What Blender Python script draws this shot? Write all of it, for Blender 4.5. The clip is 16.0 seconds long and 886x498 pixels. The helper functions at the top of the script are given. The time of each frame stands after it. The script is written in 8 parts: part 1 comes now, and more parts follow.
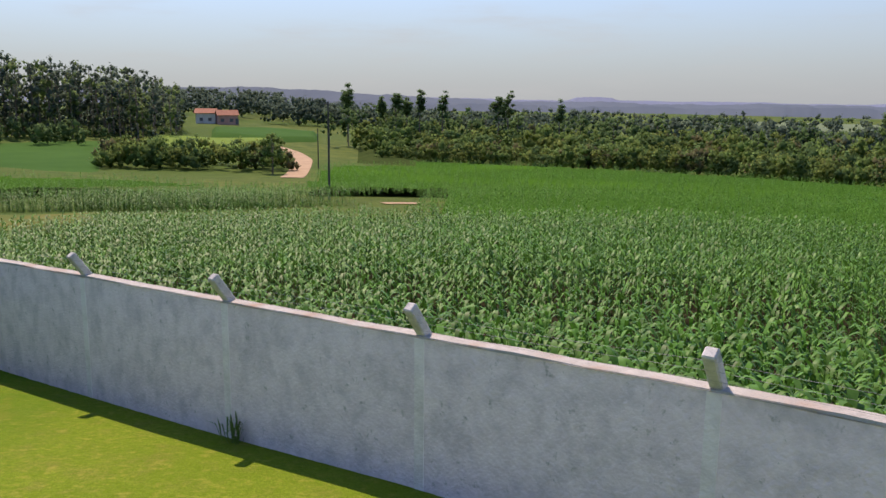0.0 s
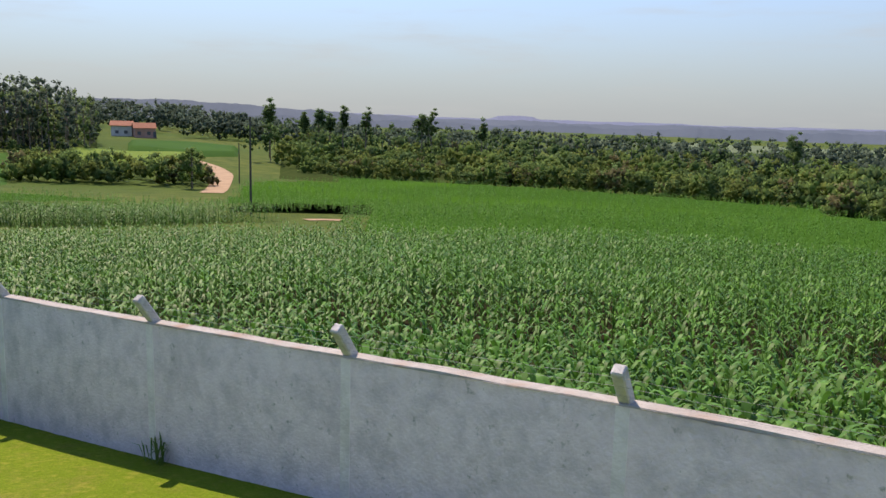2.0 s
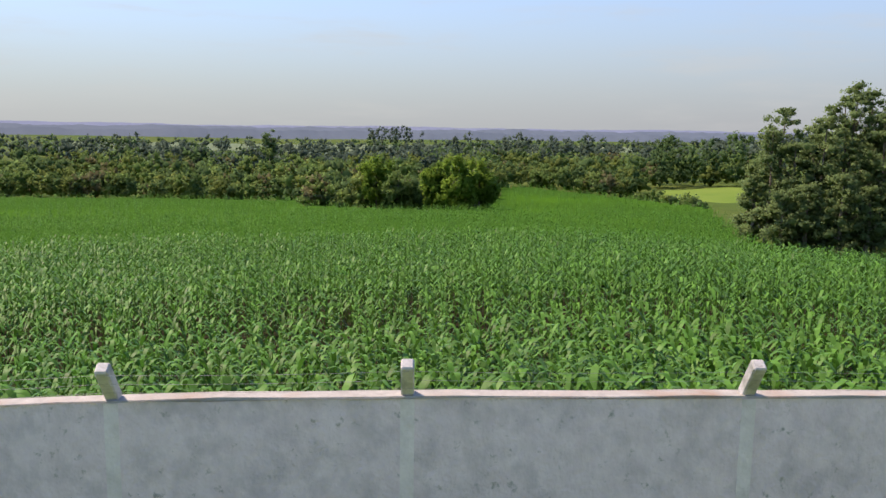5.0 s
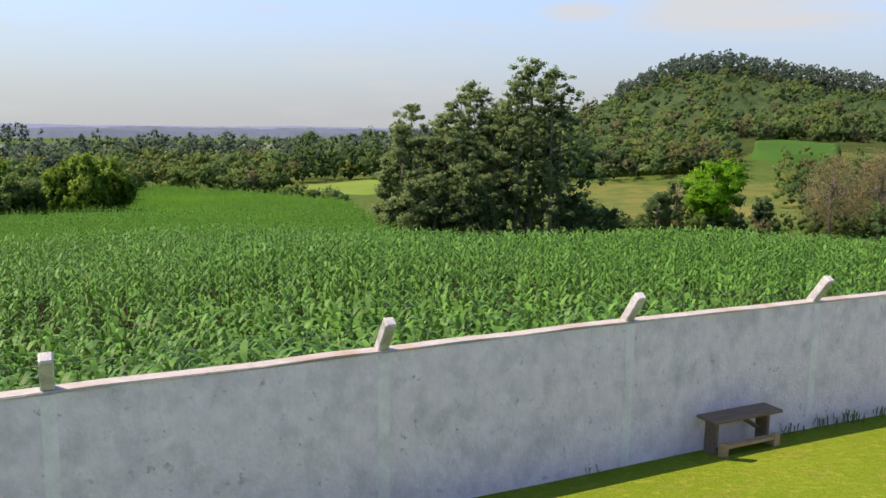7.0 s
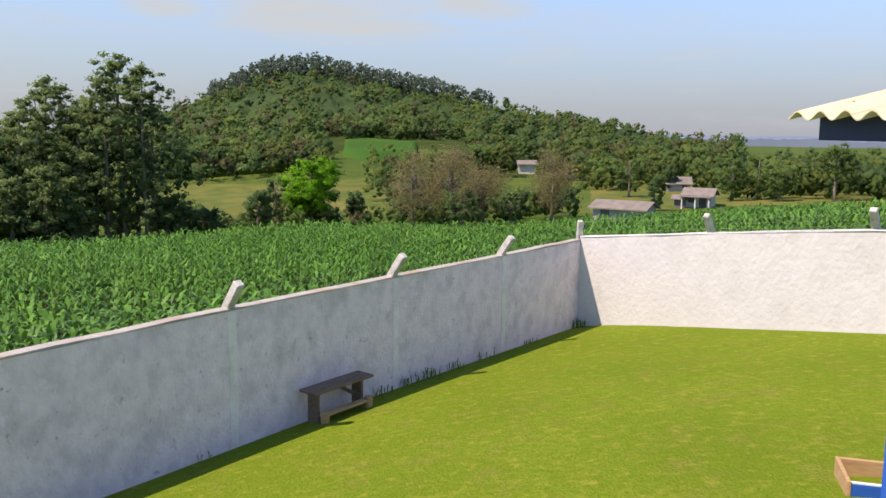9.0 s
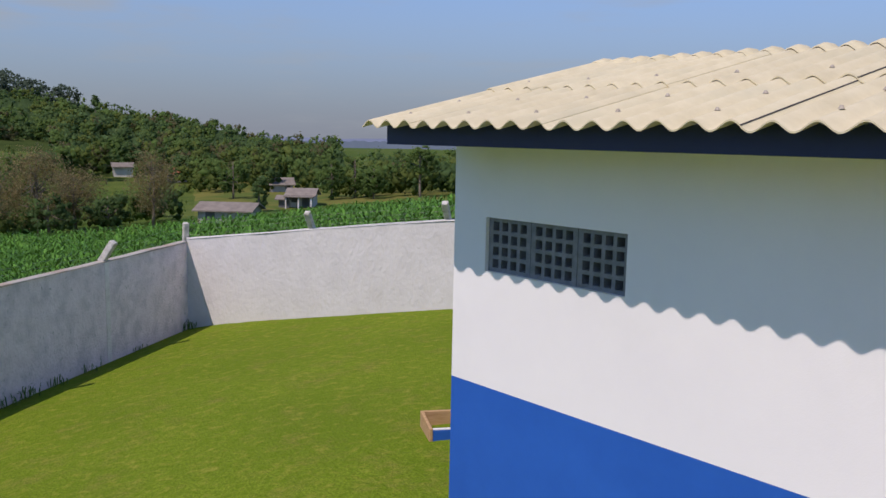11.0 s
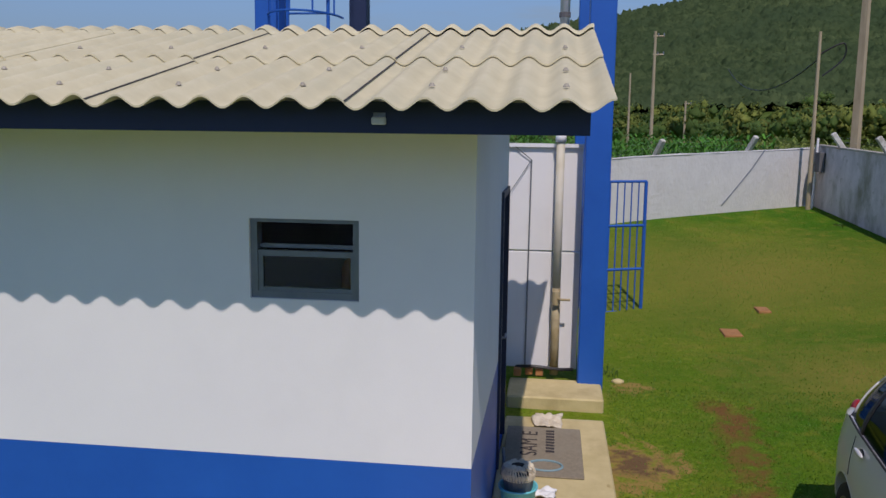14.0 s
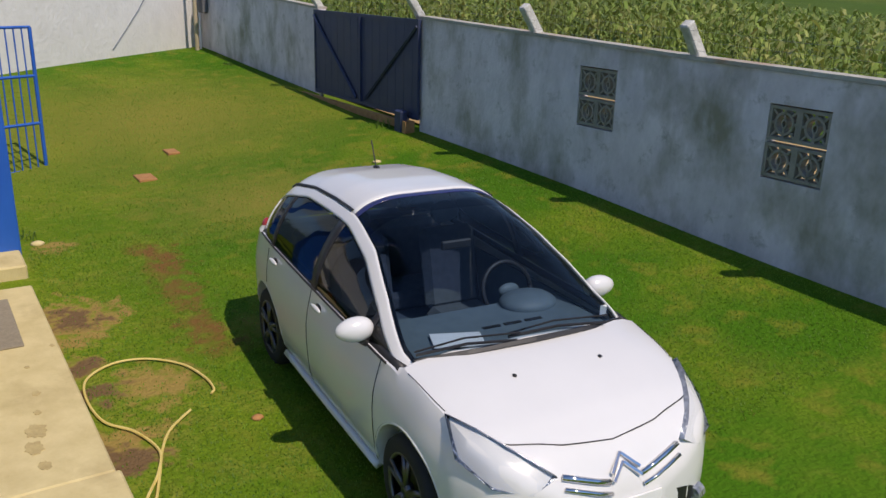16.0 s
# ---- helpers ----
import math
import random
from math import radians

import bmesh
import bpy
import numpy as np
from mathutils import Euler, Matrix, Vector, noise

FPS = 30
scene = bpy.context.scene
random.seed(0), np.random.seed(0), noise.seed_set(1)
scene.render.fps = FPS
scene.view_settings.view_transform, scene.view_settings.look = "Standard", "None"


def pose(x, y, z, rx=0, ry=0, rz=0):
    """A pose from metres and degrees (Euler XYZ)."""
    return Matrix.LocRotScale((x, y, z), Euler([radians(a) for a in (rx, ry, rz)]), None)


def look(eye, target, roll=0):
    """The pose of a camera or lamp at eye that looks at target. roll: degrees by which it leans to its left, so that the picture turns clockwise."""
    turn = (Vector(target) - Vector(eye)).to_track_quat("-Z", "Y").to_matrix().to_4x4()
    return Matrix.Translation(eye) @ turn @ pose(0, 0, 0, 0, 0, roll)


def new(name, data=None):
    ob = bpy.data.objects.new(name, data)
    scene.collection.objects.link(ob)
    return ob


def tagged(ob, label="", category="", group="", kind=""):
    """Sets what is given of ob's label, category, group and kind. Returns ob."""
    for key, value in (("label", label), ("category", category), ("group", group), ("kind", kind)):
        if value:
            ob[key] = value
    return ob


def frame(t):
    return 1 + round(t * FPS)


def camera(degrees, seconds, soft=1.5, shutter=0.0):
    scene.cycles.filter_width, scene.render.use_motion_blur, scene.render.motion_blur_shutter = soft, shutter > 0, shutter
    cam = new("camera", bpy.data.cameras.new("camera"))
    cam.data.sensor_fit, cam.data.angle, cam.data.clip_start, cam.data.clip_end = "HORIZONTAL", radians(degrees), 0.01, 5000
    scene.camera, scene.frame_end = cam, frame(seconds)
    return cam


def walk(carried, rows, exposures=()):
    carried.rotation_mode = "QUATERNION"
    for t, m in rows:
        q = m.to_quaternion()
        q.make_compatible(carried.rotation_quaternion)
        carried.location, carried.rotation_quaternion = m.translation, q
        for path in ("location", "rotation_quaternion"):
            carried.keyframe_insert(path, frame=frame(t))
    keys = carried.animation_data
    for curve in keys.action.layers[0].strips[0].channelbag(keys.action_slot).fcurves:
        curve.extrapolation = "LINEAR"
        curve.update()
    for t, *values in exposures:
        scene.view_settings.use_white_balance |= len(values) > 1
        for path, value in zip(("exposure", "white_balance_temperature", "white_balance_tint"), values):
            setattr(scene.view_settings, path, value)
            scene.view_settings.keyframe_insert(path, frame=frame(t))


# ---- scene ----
cam = camera(56.2, 16.0)
PATH = [
    (0, (-0.767, 1.770, 2.780), (-2.682, 2.219, 2.417), 0.55),
    (0.5, (-0.720, 1.779, 2.818), (-2.634, 2.231, 2.455), 0.41),
    (1, (-0.572, 1.737, 2.858), (-2.481, 2.219, 2.507), 0.79),
    (1.5, (-0.476, 1.680, 2.889), (-2.374, 2.214, 2.553), 1.26),
    (2, (-0.460, 1.667, 2.905), (-2.331, 2.295, 2.584), 1.56),
    (2.5, (-0.427, 1.726, 2.928), (-2.247, 2.492, 2.614), 1.40),
    (3, (-0.384, 1.782, 2.951), (-2.123, 2.720, 2.638), 1.17),
    (3.5, (-0.258, 1.700, 2.992), (-1.888, 2.817, 2.685), 1.70),
    (4, (-0.152, 1.604, 3.018), (-1.661, 2.881, 2.715), 1.71),
    (4.5, (0.005, 1.536, 2.992), (-1.353, 2.974, 2.693), 1.25),
    (7, (0.397, 1.088, 2.841), (-0.043, 3.017, 2.547), 0.72),
    (7.5, (0.454, 0.972, 2.818), (0.230, 2.938, 2.528), 0.60),
    (8, (0.520, 0.915, 2.790), (0.530, 2.894, 2.501), 0.50),
    (8.5, (0.521, 0.787, 2.777), (0.774, 2.750, 2.490), 0.58),
    (9, (0.493, 0.560, 2.799), (0.980, 2.479, 2.515), 0.61),
    (11.5, (0.216, 0.007, 2.816), (1.683, 1.340, 2.549), 1.16),
    (12, (0.189, -0.073, 2.809), (1.799, 1.082, 2.541), 1.17),
    (12.5, (0.171, -0.127, 2.783), (1.904, 0.837, 2.524), 1.20),
    (13, (0.100, -0.080, 2.792), (1.946, 0.643, 2.529), 1.19),
    (13.5, (0.085, -0.048, 2.792), (2.010, 0.428, 2.527), 0.96),
    (14, (0.219, -0.031, 2.770), (2.183, 0.226, 2.493), 0.72),
    (14.5, (0.281, -0.061, 2.725), (2.256, -0.087, 2.408), 0.80),
    (15, (0.365, -0.107, 2.704), (2.288, -0.477, 2.298), 0.82),
    (15.5, (0.272, -0.058, 2.728), (2.067, -0.777, 2.217), 1.11),
    (16, (-0.056, 0.114, 2.809), (1.543, -0.920, 2.198), 1.49),
]
walk(cam, [(t, look(eye, target, roll)) for t, eye, target, roll in PATH], exposures=[(0, 0.26, 7400, 27.5), (2.0, 0.30, 7400, 24.5), (4.5, 0.38, 7450, 25), (7, 0.60, 7600, 26.5), (9, 0.47, 7450, 25), (11.5, -0.46, 6500, 25), (12.5, -0.62, 6350, 24), (13.5, -0.70, 6350, 21.5), (15, -0.43, 6750, 18), (16, -0.20, 7000, 16)])

# ---- world, sun ----
SUN = Vector((-0.71, -0.14, 1.0)).normalized()
world = bpy.data.worlds.new("world")
scene.world = world
world.use_nodes = True
wn, wl = world.node_tree.nodes, world.node_tree.links
sky = wn.new("ShaderNodeTexSky")
sky.sky_type = "NISHITA"
sky.sun_disc = False
sky.sun_elevation = math.asin(SUN.z)
sky.sun_rotation = math.atan2(SUN.x, SUN.y)
sky.air_density, sky.dust_density, sky.ozone_density = 1.0, 0.1, 2.5
tc = wn.new("ShaderNodeTexCoord")
# pale haze towards the horizon
sep = wn.new("ShaderNodeSeparateXYZ")
wl.new(tc.outputs["Generated"], sep.inputs["Vector"])
hz = wn.new("ShaderNodeMapRange")
hz.interpolation_type = "SMOOTHSTEP"
hz.inputs["From Min"].default_value, hz.inputs["From Max"].default_value = -0.02, 0.27
hz.inputs["To Min"].default_value, hz.inputs["To Max"].default_value = 0.92, 0.0
wl.new(sep.outputs["Z"], hz.inputs["Value"])
hm = wn.new("ShaderNodeMix")
hm.data_type = "RGBA"
toward = wn.new("ShaderNodeVectorMath")
toward.operation = "DOT_PRODUCT"
toward.inputs[1].default_value = Vector((SUN.x, SUN.y, 0)).normalized()
wl.new(tc.outputs["Generated"], toward.inputs[0])
glow = wn.new("ShaderNodeMapRange")
glow.inputs["From Min"].default_value, glow.inputs["From Max"].default_value = -1.0, 0.7
wl.new(toward.outputs["Value"], glow.inputs["Value"])
hc = wn.new("ShaderNodeMix")
hc.data_type = "RGBA"
hc.inputs["A"].default_value = (1.25, 1.58, 2.15, 1)
hc.inputs["B"].default_value = (1.74, 2.26, 2.58, 1)
wl.new(glow.outputs["Result"], hc.inputs["Factor"])
wl.new(hc.outputs["Result"], hm.inputs["B"])
wl.new(hz.outputs["Result"], hm.inputs["Factor"])
deep = wn.new("ShaderNodeMix")
deep.data_type, deep.blend_type = "RGBA", "MULTIPLY"
deep.inputs["Factor"].default_value = 1.0
deep.inputs["B"].default_value = (0.78, 0.95, 1.10, 1)
wl.new(sky.outputs["Color"], deep.inputs["A"])
wl.new(deep.outputs["Result"], hm.inputs["A"])
# thin streaky clouds: a faint veil everywhere and a few soft banks
mp = wn.new("ShaderNodeMapping")
mp.inputs["Scale"].default_value = (3.2, 3.2, 22.0)
mp.inputs["Rotation"].default_value = (0.10, 0.06, 0.5)
nz = wn.new("ShaderNodeTexNoise")
nz.inputs["Scale"].default_value, nz.inputs["Detail"].default_value, nz.inputs["Roughness"].default_value = 1.6, 7.0, 0.58
wl.new(tc.outputs["Generated"], mp.inputs["Vector"])
wl.new(mp.outputs["Vector"], nz.inputs["Vector"])


def sky_math(op, a, b=0.0):
    m = wn.new("ShaderNodeMath")
    m.operation = op
    m.use_clamp = op == "MULTIPLY_ADD"
    for k, v in enumerate((a, b)):
        if isinstance(v, (int, float)):
            m.inputs[k].default_value = v
        else:
            wl.new(v, m.inputs[k])
    return m.outputs["Value"]


def cloud_bank(bearing, elevation, half_wide, half_high):
    turn = wn.new("ShaderNodeMapping")
    turn.inputs["Rotation"].default_value = (0, 0, -radians(bearing))
    wl.new(tc.outputs["Generated"], turn.inputs["Vector"])
    s = wn.new("ShaderNodeSeparateXYZ")
    wl.new(turn.outputs["Vector"], s.inputs["Vector"])
    u = sky_math("DIVIDE", s.outputs["X"], math.sin(radians(half_wide)))
    v = sky_math("DIVIDE", sky_math("SUBTRACT", s.outputs["Z"], math.sin(radians(elevation))), math.sin(radians(half_high)))
    d = sky_math("ADD", sky_math("MULTIPLY", u, u), sky_math("MULTIPLY", v, v))
    d = sky_math("ADD", d, sky_math("MULTIPLY", sky_math("LESS_THAN", s.outputs["Y"], 0.0), 9.0))
    return sky_math("MAXIMUM", sky_math("SUBTRACT", 1.0, d), 0.0)


banks = cloud_bank(-7.5, 7.7, 11, 2.6)
for row in ((-16, 8.0, 5, 1.4), (12, 9.5, 7, 1.6), (4.0, 7.6, 3.5, 1.0), (30, 11.5, 9, 1.6), (-72, 15, 20, 4.5), (-52, 13, 14, 3)):
    banks = sky_math("MAXIMUM", banks, cloud_bank(*row))
thick = sky_math("ADD", sky_math("MULTIPLY", banks, 0.42), nz.outputs["Fac"])
rp = wn.new("ShaderNodeMapRange")
rp.interpolation_type = "SMOOTHSTEP"
rp.inputs["From Min"].default_value, rp.inputs["From Max"].default_value = 0.48, 1.0
rp.inputs["To Max"].default_value = 0.85
wl.new(thick, rp.inputs["Value"])
mx = wn.new("ShaderNodeMix")
mx.data_type = "RGBA"
mx.inputs["B"].default_value = (2.7, 3.2, 3.3, 1)
wl.new(rp.outputs["Result"], mx.inputs["Factor"])
wl.new(hm.outputs["Result"], mx.inputs["A"])
wl.new(mx.outputs["Result"], wn["Background"].inputs["Color"])
wn["Background"].inputs["Strength"].default_value = 0.15
sun = new("sun", bpy.data.lights.new("sun", "SUN"))
sun.data.energy, sun.data.angle, sun.data.color = 4.3, radians(0.53), (1.0, 0.92, 0.80)
sun.matrix_world = look(SUN * 50, (0, 0, 0))


# ---- materials ----
def material(name, dark, light, scale=6.0, rough=0.8, bump=0.0, bump_scale=60.0, metal=0.0, spec=0.5, stain=None, stain_scale=0.8, island=0.0, object_vary=0.0, trans=0.0, stretch=(1, 1, 1), stain_range=(0.5, 0.7), speck=None, speck_scale=9.0, speck_range=(0.62, 0.74), bump_dist=0.02, shine_through=1.0):
    """Two-scale noise colour between dark and light, optional stains, bump and random per piece."""
    m = bpy.data.materials.new(name)
    m.use_nodes = True
    n, l = m.node_tree.nodes, m.node_tree.links
    p = n["Principled BSDF"]
    p.inputs["Roughness"].default_value, p.inputs["Metallic"].default_value = rough, metal
    p.inputs["Specular IOR Level"].default_value = spec
    co = n.new("ShaderNodeTexCoord")
    ma = n.new("ShaderNodeMapping")
    ma.inputs["Scale"].default_value = stretch
    l.new(co.outputs["Object"], ma.inputs["Vector"])
    a = n.new("ShaderNodeTexNoise")
    a.inputs["Scale"].default_value, a.inputs["Detail"].default_value, a.inputs["Roughness"].default_value = scale, 6.0, 0.65
    l.new(ma.outputs["Vector"], a.inputs["Vector"])
    r = n.new("ShaderNodeValToRGB")
    r.color_ramp.elements[0].position, r.color_ramp.elements[1].position = 0.3, 0.7
    r.color_ramp.elements[0].color, r.color_ramp.elements[1].color = (*dark, 1), (*light, 1)
    l.new(a.outputs["Fac"], r.inputs["Fac"])
    out = r.outputs["Color"]
    if stain:
        b = n.new("ShaderNodeTexNoise")
        b.inputs["Scale"].default_value, b.inputs["Detail"].default_value, b.inputs["Roughness"].default_value = stain_scale, 5.0, 0.6
        l.new(ma.outputs["Vector"], b.inputs["Vector"])
        k = n.new("ShaderNodeMapRange")
        k.inputs["From Min"].default_value, k.inputs["From Max"].default_value = stain_range
        l.new(b.outputs["Fac"], k.inputs["Value"])
        x = n.new("ShaderNodeMix")
        x.data_type = "RGBA"
        x.inputs["B"].default_value = (*stain, 1)
        l.new(k.outputs["Result"], x.inputs["Factor"])
        l.new(out, x.inputs["A"])
        out = x.outputs["Result"]
    if speck:
        b = n.new("ShaderNodeTexNoise")
        b.inputs["Scale"].default_value, b.inputs["Detail"].default_value, b.inputs["Roughness"].default_value = speck_scale, 8.0, 0.7
        l.new(co.outputs["Object"], b.inputs["Vector"])
        k = n.new("ShaderNodeMapRange")
        k.inputs["From Min"].default_value, k.inputs["From Max"].default_value = speck_range
        l.new(b.outputs["Fac"], k.inputs["Value"])
        x = n.new("ShaderNodeMix")
        x.data_type = "RGBA"
        x.inputs["B"].default_value = (*speck, 1)
        l.new(k.outputs["Result"], x.inputs["Factor"])
        l.new(out, x.inputs["A"])
        out = x.outputs["Result"]
    if island or object_vary:
        h = n.new("ShaderNodeHueSaturation")
        if island:
            src = n.new("ShaderNodeNewGeometry").outputs["Random Per Island"]
        else:
            src = n.new("ShaderNodeObjectInfo").outputs["Random"]
        g = island or object_vary
        v = n.new("ShaderNodeMapRange")
        v.inputs["To Min"].default_value, v.inputs["To Max"].default_value = 1 - g, 1 + g
        l.new(src, v.inputs["Value"])
        l.new(v.outputs["Result"], h.inputs["Value"])
        l.new(out, h.inputs["Color"])
        out = h.outputs["Color"]
    l.new(out, p.inputs["Base Color"])
    if bump:
        c = n.new("ShaderNodeTexNoise")
        c.inputs["Scale"].default_value, c.inputs["Detail"].default_value = bump_scale, 4.0
        l.new(ma.outputs["Vector"], c.inputs["Vector"])
        d = n.new("ShaderNodeBump")
        d.inputs["Strength"].default_value, d.inputs["Distance"].default_value = bump, bump_dist
        l.new(c.outputs["Fac"], d.inputs["Height"])
        l.new(d.outputs["Normal"], p.inputs["Normal"])
    if trans:
        t = n.new("ShaderNodeBsdfTranslucent")
        s = n.new("ShaderNodeMixShader")
        s.inputs["Fac"].default_value = trans
        k = n.new("ShaderNodeHueSaturation")
        k.inputs["Value"].default_value = shine_through
        l.new(out, k.inputs["Color"])
        l.new(k.outputs["Color"], t.inputs["Color"])
        l.new(p.outputs["BSDF"], s.inputs[1])
        l.new(t.outputs["BSDF"], s.inputs[2])
        l.new(s.outputs["Shader"], n["Material Output"].inputs["Surface"])
    return m


M_PLASTER = material("old_plaster", (0.77, 0.660, 0.70), (0.92, 0.810, 0.85), 6.0, 0.9, 1.0, 26, stain=(0.60, 0.535, 0.57), stain_scale=3.2, stretch=(1, 1, 0.9), stain_range=(0.47, 0.74), speck=(0.40, 0.38, 0.37), speck_scale=8.0, speck_range=(0.60, 0.70))
M_PLASTER_GATE = material("weathered_plaster", (0.53, 0.482, 0.505), (0.73, 0.665, 0.690), 3.0, 0.9, 0.6, 25, stain=(0.27, 0.25, 0.185), stain_scale=1.3, stretch=(1, 1, 0.6), stain_range=(0.48, 0.68), speck=(0.34, 0.315, 0.29), speck_scale=5.0, speck_range=(0.56, 0.72))
M_WHITEWASH = material("whitewash", (0.575, 0.57, 0.56), (0.65, 0.645, 0.635), 3.0, 0.9, 0.8, 14, stain=(0.49, 0.48, 0.46), stain_scale=1.5, stretch=(1, 1, 0.7), stain_range=(0.58, 0.8))
M_CAP = material("wall_cap_concrete", (0.33, 0.31, 0.27), (0.48, 0.46, 0.41), 8.0, 0.9, 0.5, 40, stain=(0.35, 0.25, 0.18), stain_scale=2.0)
M_POST = material("post_concrete", (0.45, 0.44, 0.41), (0.66, 0.65, 0.61), 12.0, 0.9, 0.4, 60, stain=(0.32, 0.32, 0.28), stain_scale=5)
M_WIRE = material("galvanised_wire", (0.25, 0.25, 0.25), (0.4, 0.4, 0.4), 20, 0.5, metal=0.8)
M_WHITE = material("white_paint", (0.80, 0.80, 0.81), (0.84, 0.84, 0.84), 1.2, 0.6, 0.05, 120, stain=(0.77, 0.77, 0.77), stain_scale=0.7)
M_BLUE = material("blue_paint", (0.010, 0.095, 0.44), (0.014, 0.115, 0.50), 2.0, 0.45, 0.04, 120)
M_NAVY = material("navy_fascia_and_shaded_leg", (0.010, 0.020, 0.07), (0.014, 0.026, 0.085), 3.0, 0.5)
M_ROOF = material("fibre_cement", (0.57, 0.515, 0.335), (0.68, 0.625, 0.43), 5.0, 0.85, 0.15, 90, stain=(0.55, 0.52, 0.36), stain_scale=1.6, object_vary=0.04, stain_range=(0.5, 0.75))
M_SLAB = material("slab_concrete", (0.52, 0.42, 0.20), (0.65, 0.54, 0.28), 4.0, 0.85, 0.2, 50, stain=(0.36, 0.27, 0.12), stain_scale=1.6, stain_range=(0.54, 0.80), speck=(0.20, 0.15, 0.08), speck_scale=4.0, speck_range=(0.66, 0.76))
M_GLASS = bpy.data.materials.new("window_glass")
M_GLASS.use_nodes = True
M_GLASS.node_tree.nodes["Principled BSDF"].inputs["Base Color"].default_value = (0.9, 0.95, 0.95, 1)
M_GLASS.node_tree.nodes["Principled BSDF"].inputs["Transmission Weight"].default_value = 1.0
M_GLASS.node_tree.nodes["Principled BSDF"].inputs["Roughness"].default_value = 0.02
M_ALU = material("grey_aluminium", (0.20, 0.22, 0.25), (0.26, 0.28, 0.31), 10, 0.4, metal=0.6)
M_DARK = material("dark_interior", (0.10, 0.10, 0.11), (0.16, 0.16, 0.17), 2, 0.9)
M_WOOD = material("weathered_wood", (0.13, 0.082, 0.052), (0.25, 0.17, 0.115), 4, 0.8, 0.3, 40, stretch=(1, 8, 8))
M_PALEWOOD = material("pale_wood", (0.38, 0.22, 0.10), (0.55, 0.36, 0.18), 4, 0.8, 0.2, 40, stretch=(1, 6, 6))
M_PIPE = material("stained_pipe", (0.36, 0.27, 0.12), (0.55, 0.48, 0.32), 4, 0.6, stain=(0.2, 0.15, 0.07), stain_scale=4)
M_CREAM = material("cream_pipe", (0.58, 0.54, 0.42), (0.70, 0.67, 0.58), 3, 0.6, stain=(0.42, 0.34, 0.12), stain_scale=1.6, stain_range=(0.50, 0.72), stretch=(1, 1, 0.5))
M_POLE = material("pole_concrete", (0.32, 0.26, 0.17), (0.46, 0.39, 0.27), 5, 0.9, 0.2, 40, stretch=(1, 1, 0.2))
M_DARKPOLE = material("dark_timber_pole", (0.05, 0.045, 0.04), (0.10, 0.09, 0.08), 5, 0.9, stretch=(1, 1, 0.2))
# leaf greens; the light end also paints the glossy sky highlights
M_CORN = material("maize_leaf", (0.030, 0.112, 0.012), (0.122, 0.285, 0.046), 2.6, 0.5, spec=0.16, island=0.36, trans=0.14, shine_through=1.5, stain=(0.064, 0.200, 0.024), stain_scale=0.05)
M_CORNMID = material("maize_leaf_far", (0.040, 0.135, 0.017), (0.088, 0.225, 0.032), 0.4, 0.65, spec=0.08, island=0.22, trans=0.20, shine_through=1.4, stain=(0.070, 0.205, 0.024), stain_scale=0.04)
# maize with yellow tassels, sunlight on the tops put into the colour
M_CORNPALE = material("lit_tassel_maize_leaf", (0.070, 0.135, 0.018), (0.240, 0.290, 0.070), 0.8, 0.5, spec=0.22, island=0.34, trans=0.15, shine_through=1.5, stain=(0.30, 0.29, 0.10), stain_scale=1.2, stain_range=(0.5, 0.7))
# field soil, darkened to paint the shade below the plants
M_SOIL_FIELD = material("shaded_field_soil", (0.020, 0.020, 0.010), (0.040, 0.036, 0.020), 3.0, 0.95, 0.5, 12, spec=0.0)
M_CORNFAR = material("maize_canopy", (0.028, 0.088, 0.012), (0.048, 0.125, 0.018), 1.2, 0.9, 0.6, 1.6, spec=0.0, stain=(0.055, 0.15, 0.014), stain_scale=0.03, bump_dist=0.2)
M_BARK = material("bark", (0.12, 0.10, 0.075), (0.26, 0.22, 0.17), 5, 0.9, 0.3, 20, stretch=(1, 1, 0.2))
def leaves(name, dark, light, scale=0.12, vary=0.16, trans=0.48, grain=2.2):
    """Foliage: broad hue drift, fine leaf mottling and relief, each clump a little different."""
    return material(name, dark, light, scale, 0.8, 0.15, grain, spec=0.02, island=vary, trans=trans, speck=tuple(0.85 * c for c in dark), speck_scale=grain, speck_range=(0.52, 0.70), bump_dist=0.25, shine_through=1.9)


M_EUC = leaves("eucalyptus_leaves", (0.100, 0.158, 0.062), (0.185, 0.255, 0.105), 0.5, grain=3.0)
M_FOREST = leaves("forest_leaves", (0.085, 0.150, 0.045), (0.150, 0.222, 0.070), 0.06)
M_DARKWOOD = leaves("dark_wood_leaves", (0.066, 0.122, 0.048), (0.115, 0.182, 0.070), 0.05)
# dark noise specks paint the missing shade between the crowns
M_MOUNTAIN = material("mountain_leaves", (0.034, 0.056, 0.024), (0.084, 0.116, 0.050), 0.14, 0.9, 0.7, 0.35, spec=0.0, stain=(0.044, 0.070, 0.034), stain_scale=0.022, stain_range=(0.42, 0.66), speck=(0.030, 0.050, 0.022), speck_scale=0.30, speck_range=(0.50, 0.64), bump_dist=1.2)
M_PILASTER = material("pale_plaster", (0.80, 0.745, 0.745), (0.92, 0.86, 0.86), 6.0, 0.9, 0.8, 26, stain=(0.66, 0.61, 0.60), stain_scale=2.4, stain_range=(0.48, 0.72))
# ground under the woods, tree shade painted in as a dark colour
M_FLOOR = material("forest_floor_shade", (0.035, 0.058, 0.018), (0.06, 0.085, 0.026), 0.2, 0.95, 0.5, 1.0, spec=0.0, bump_dist=0.3)
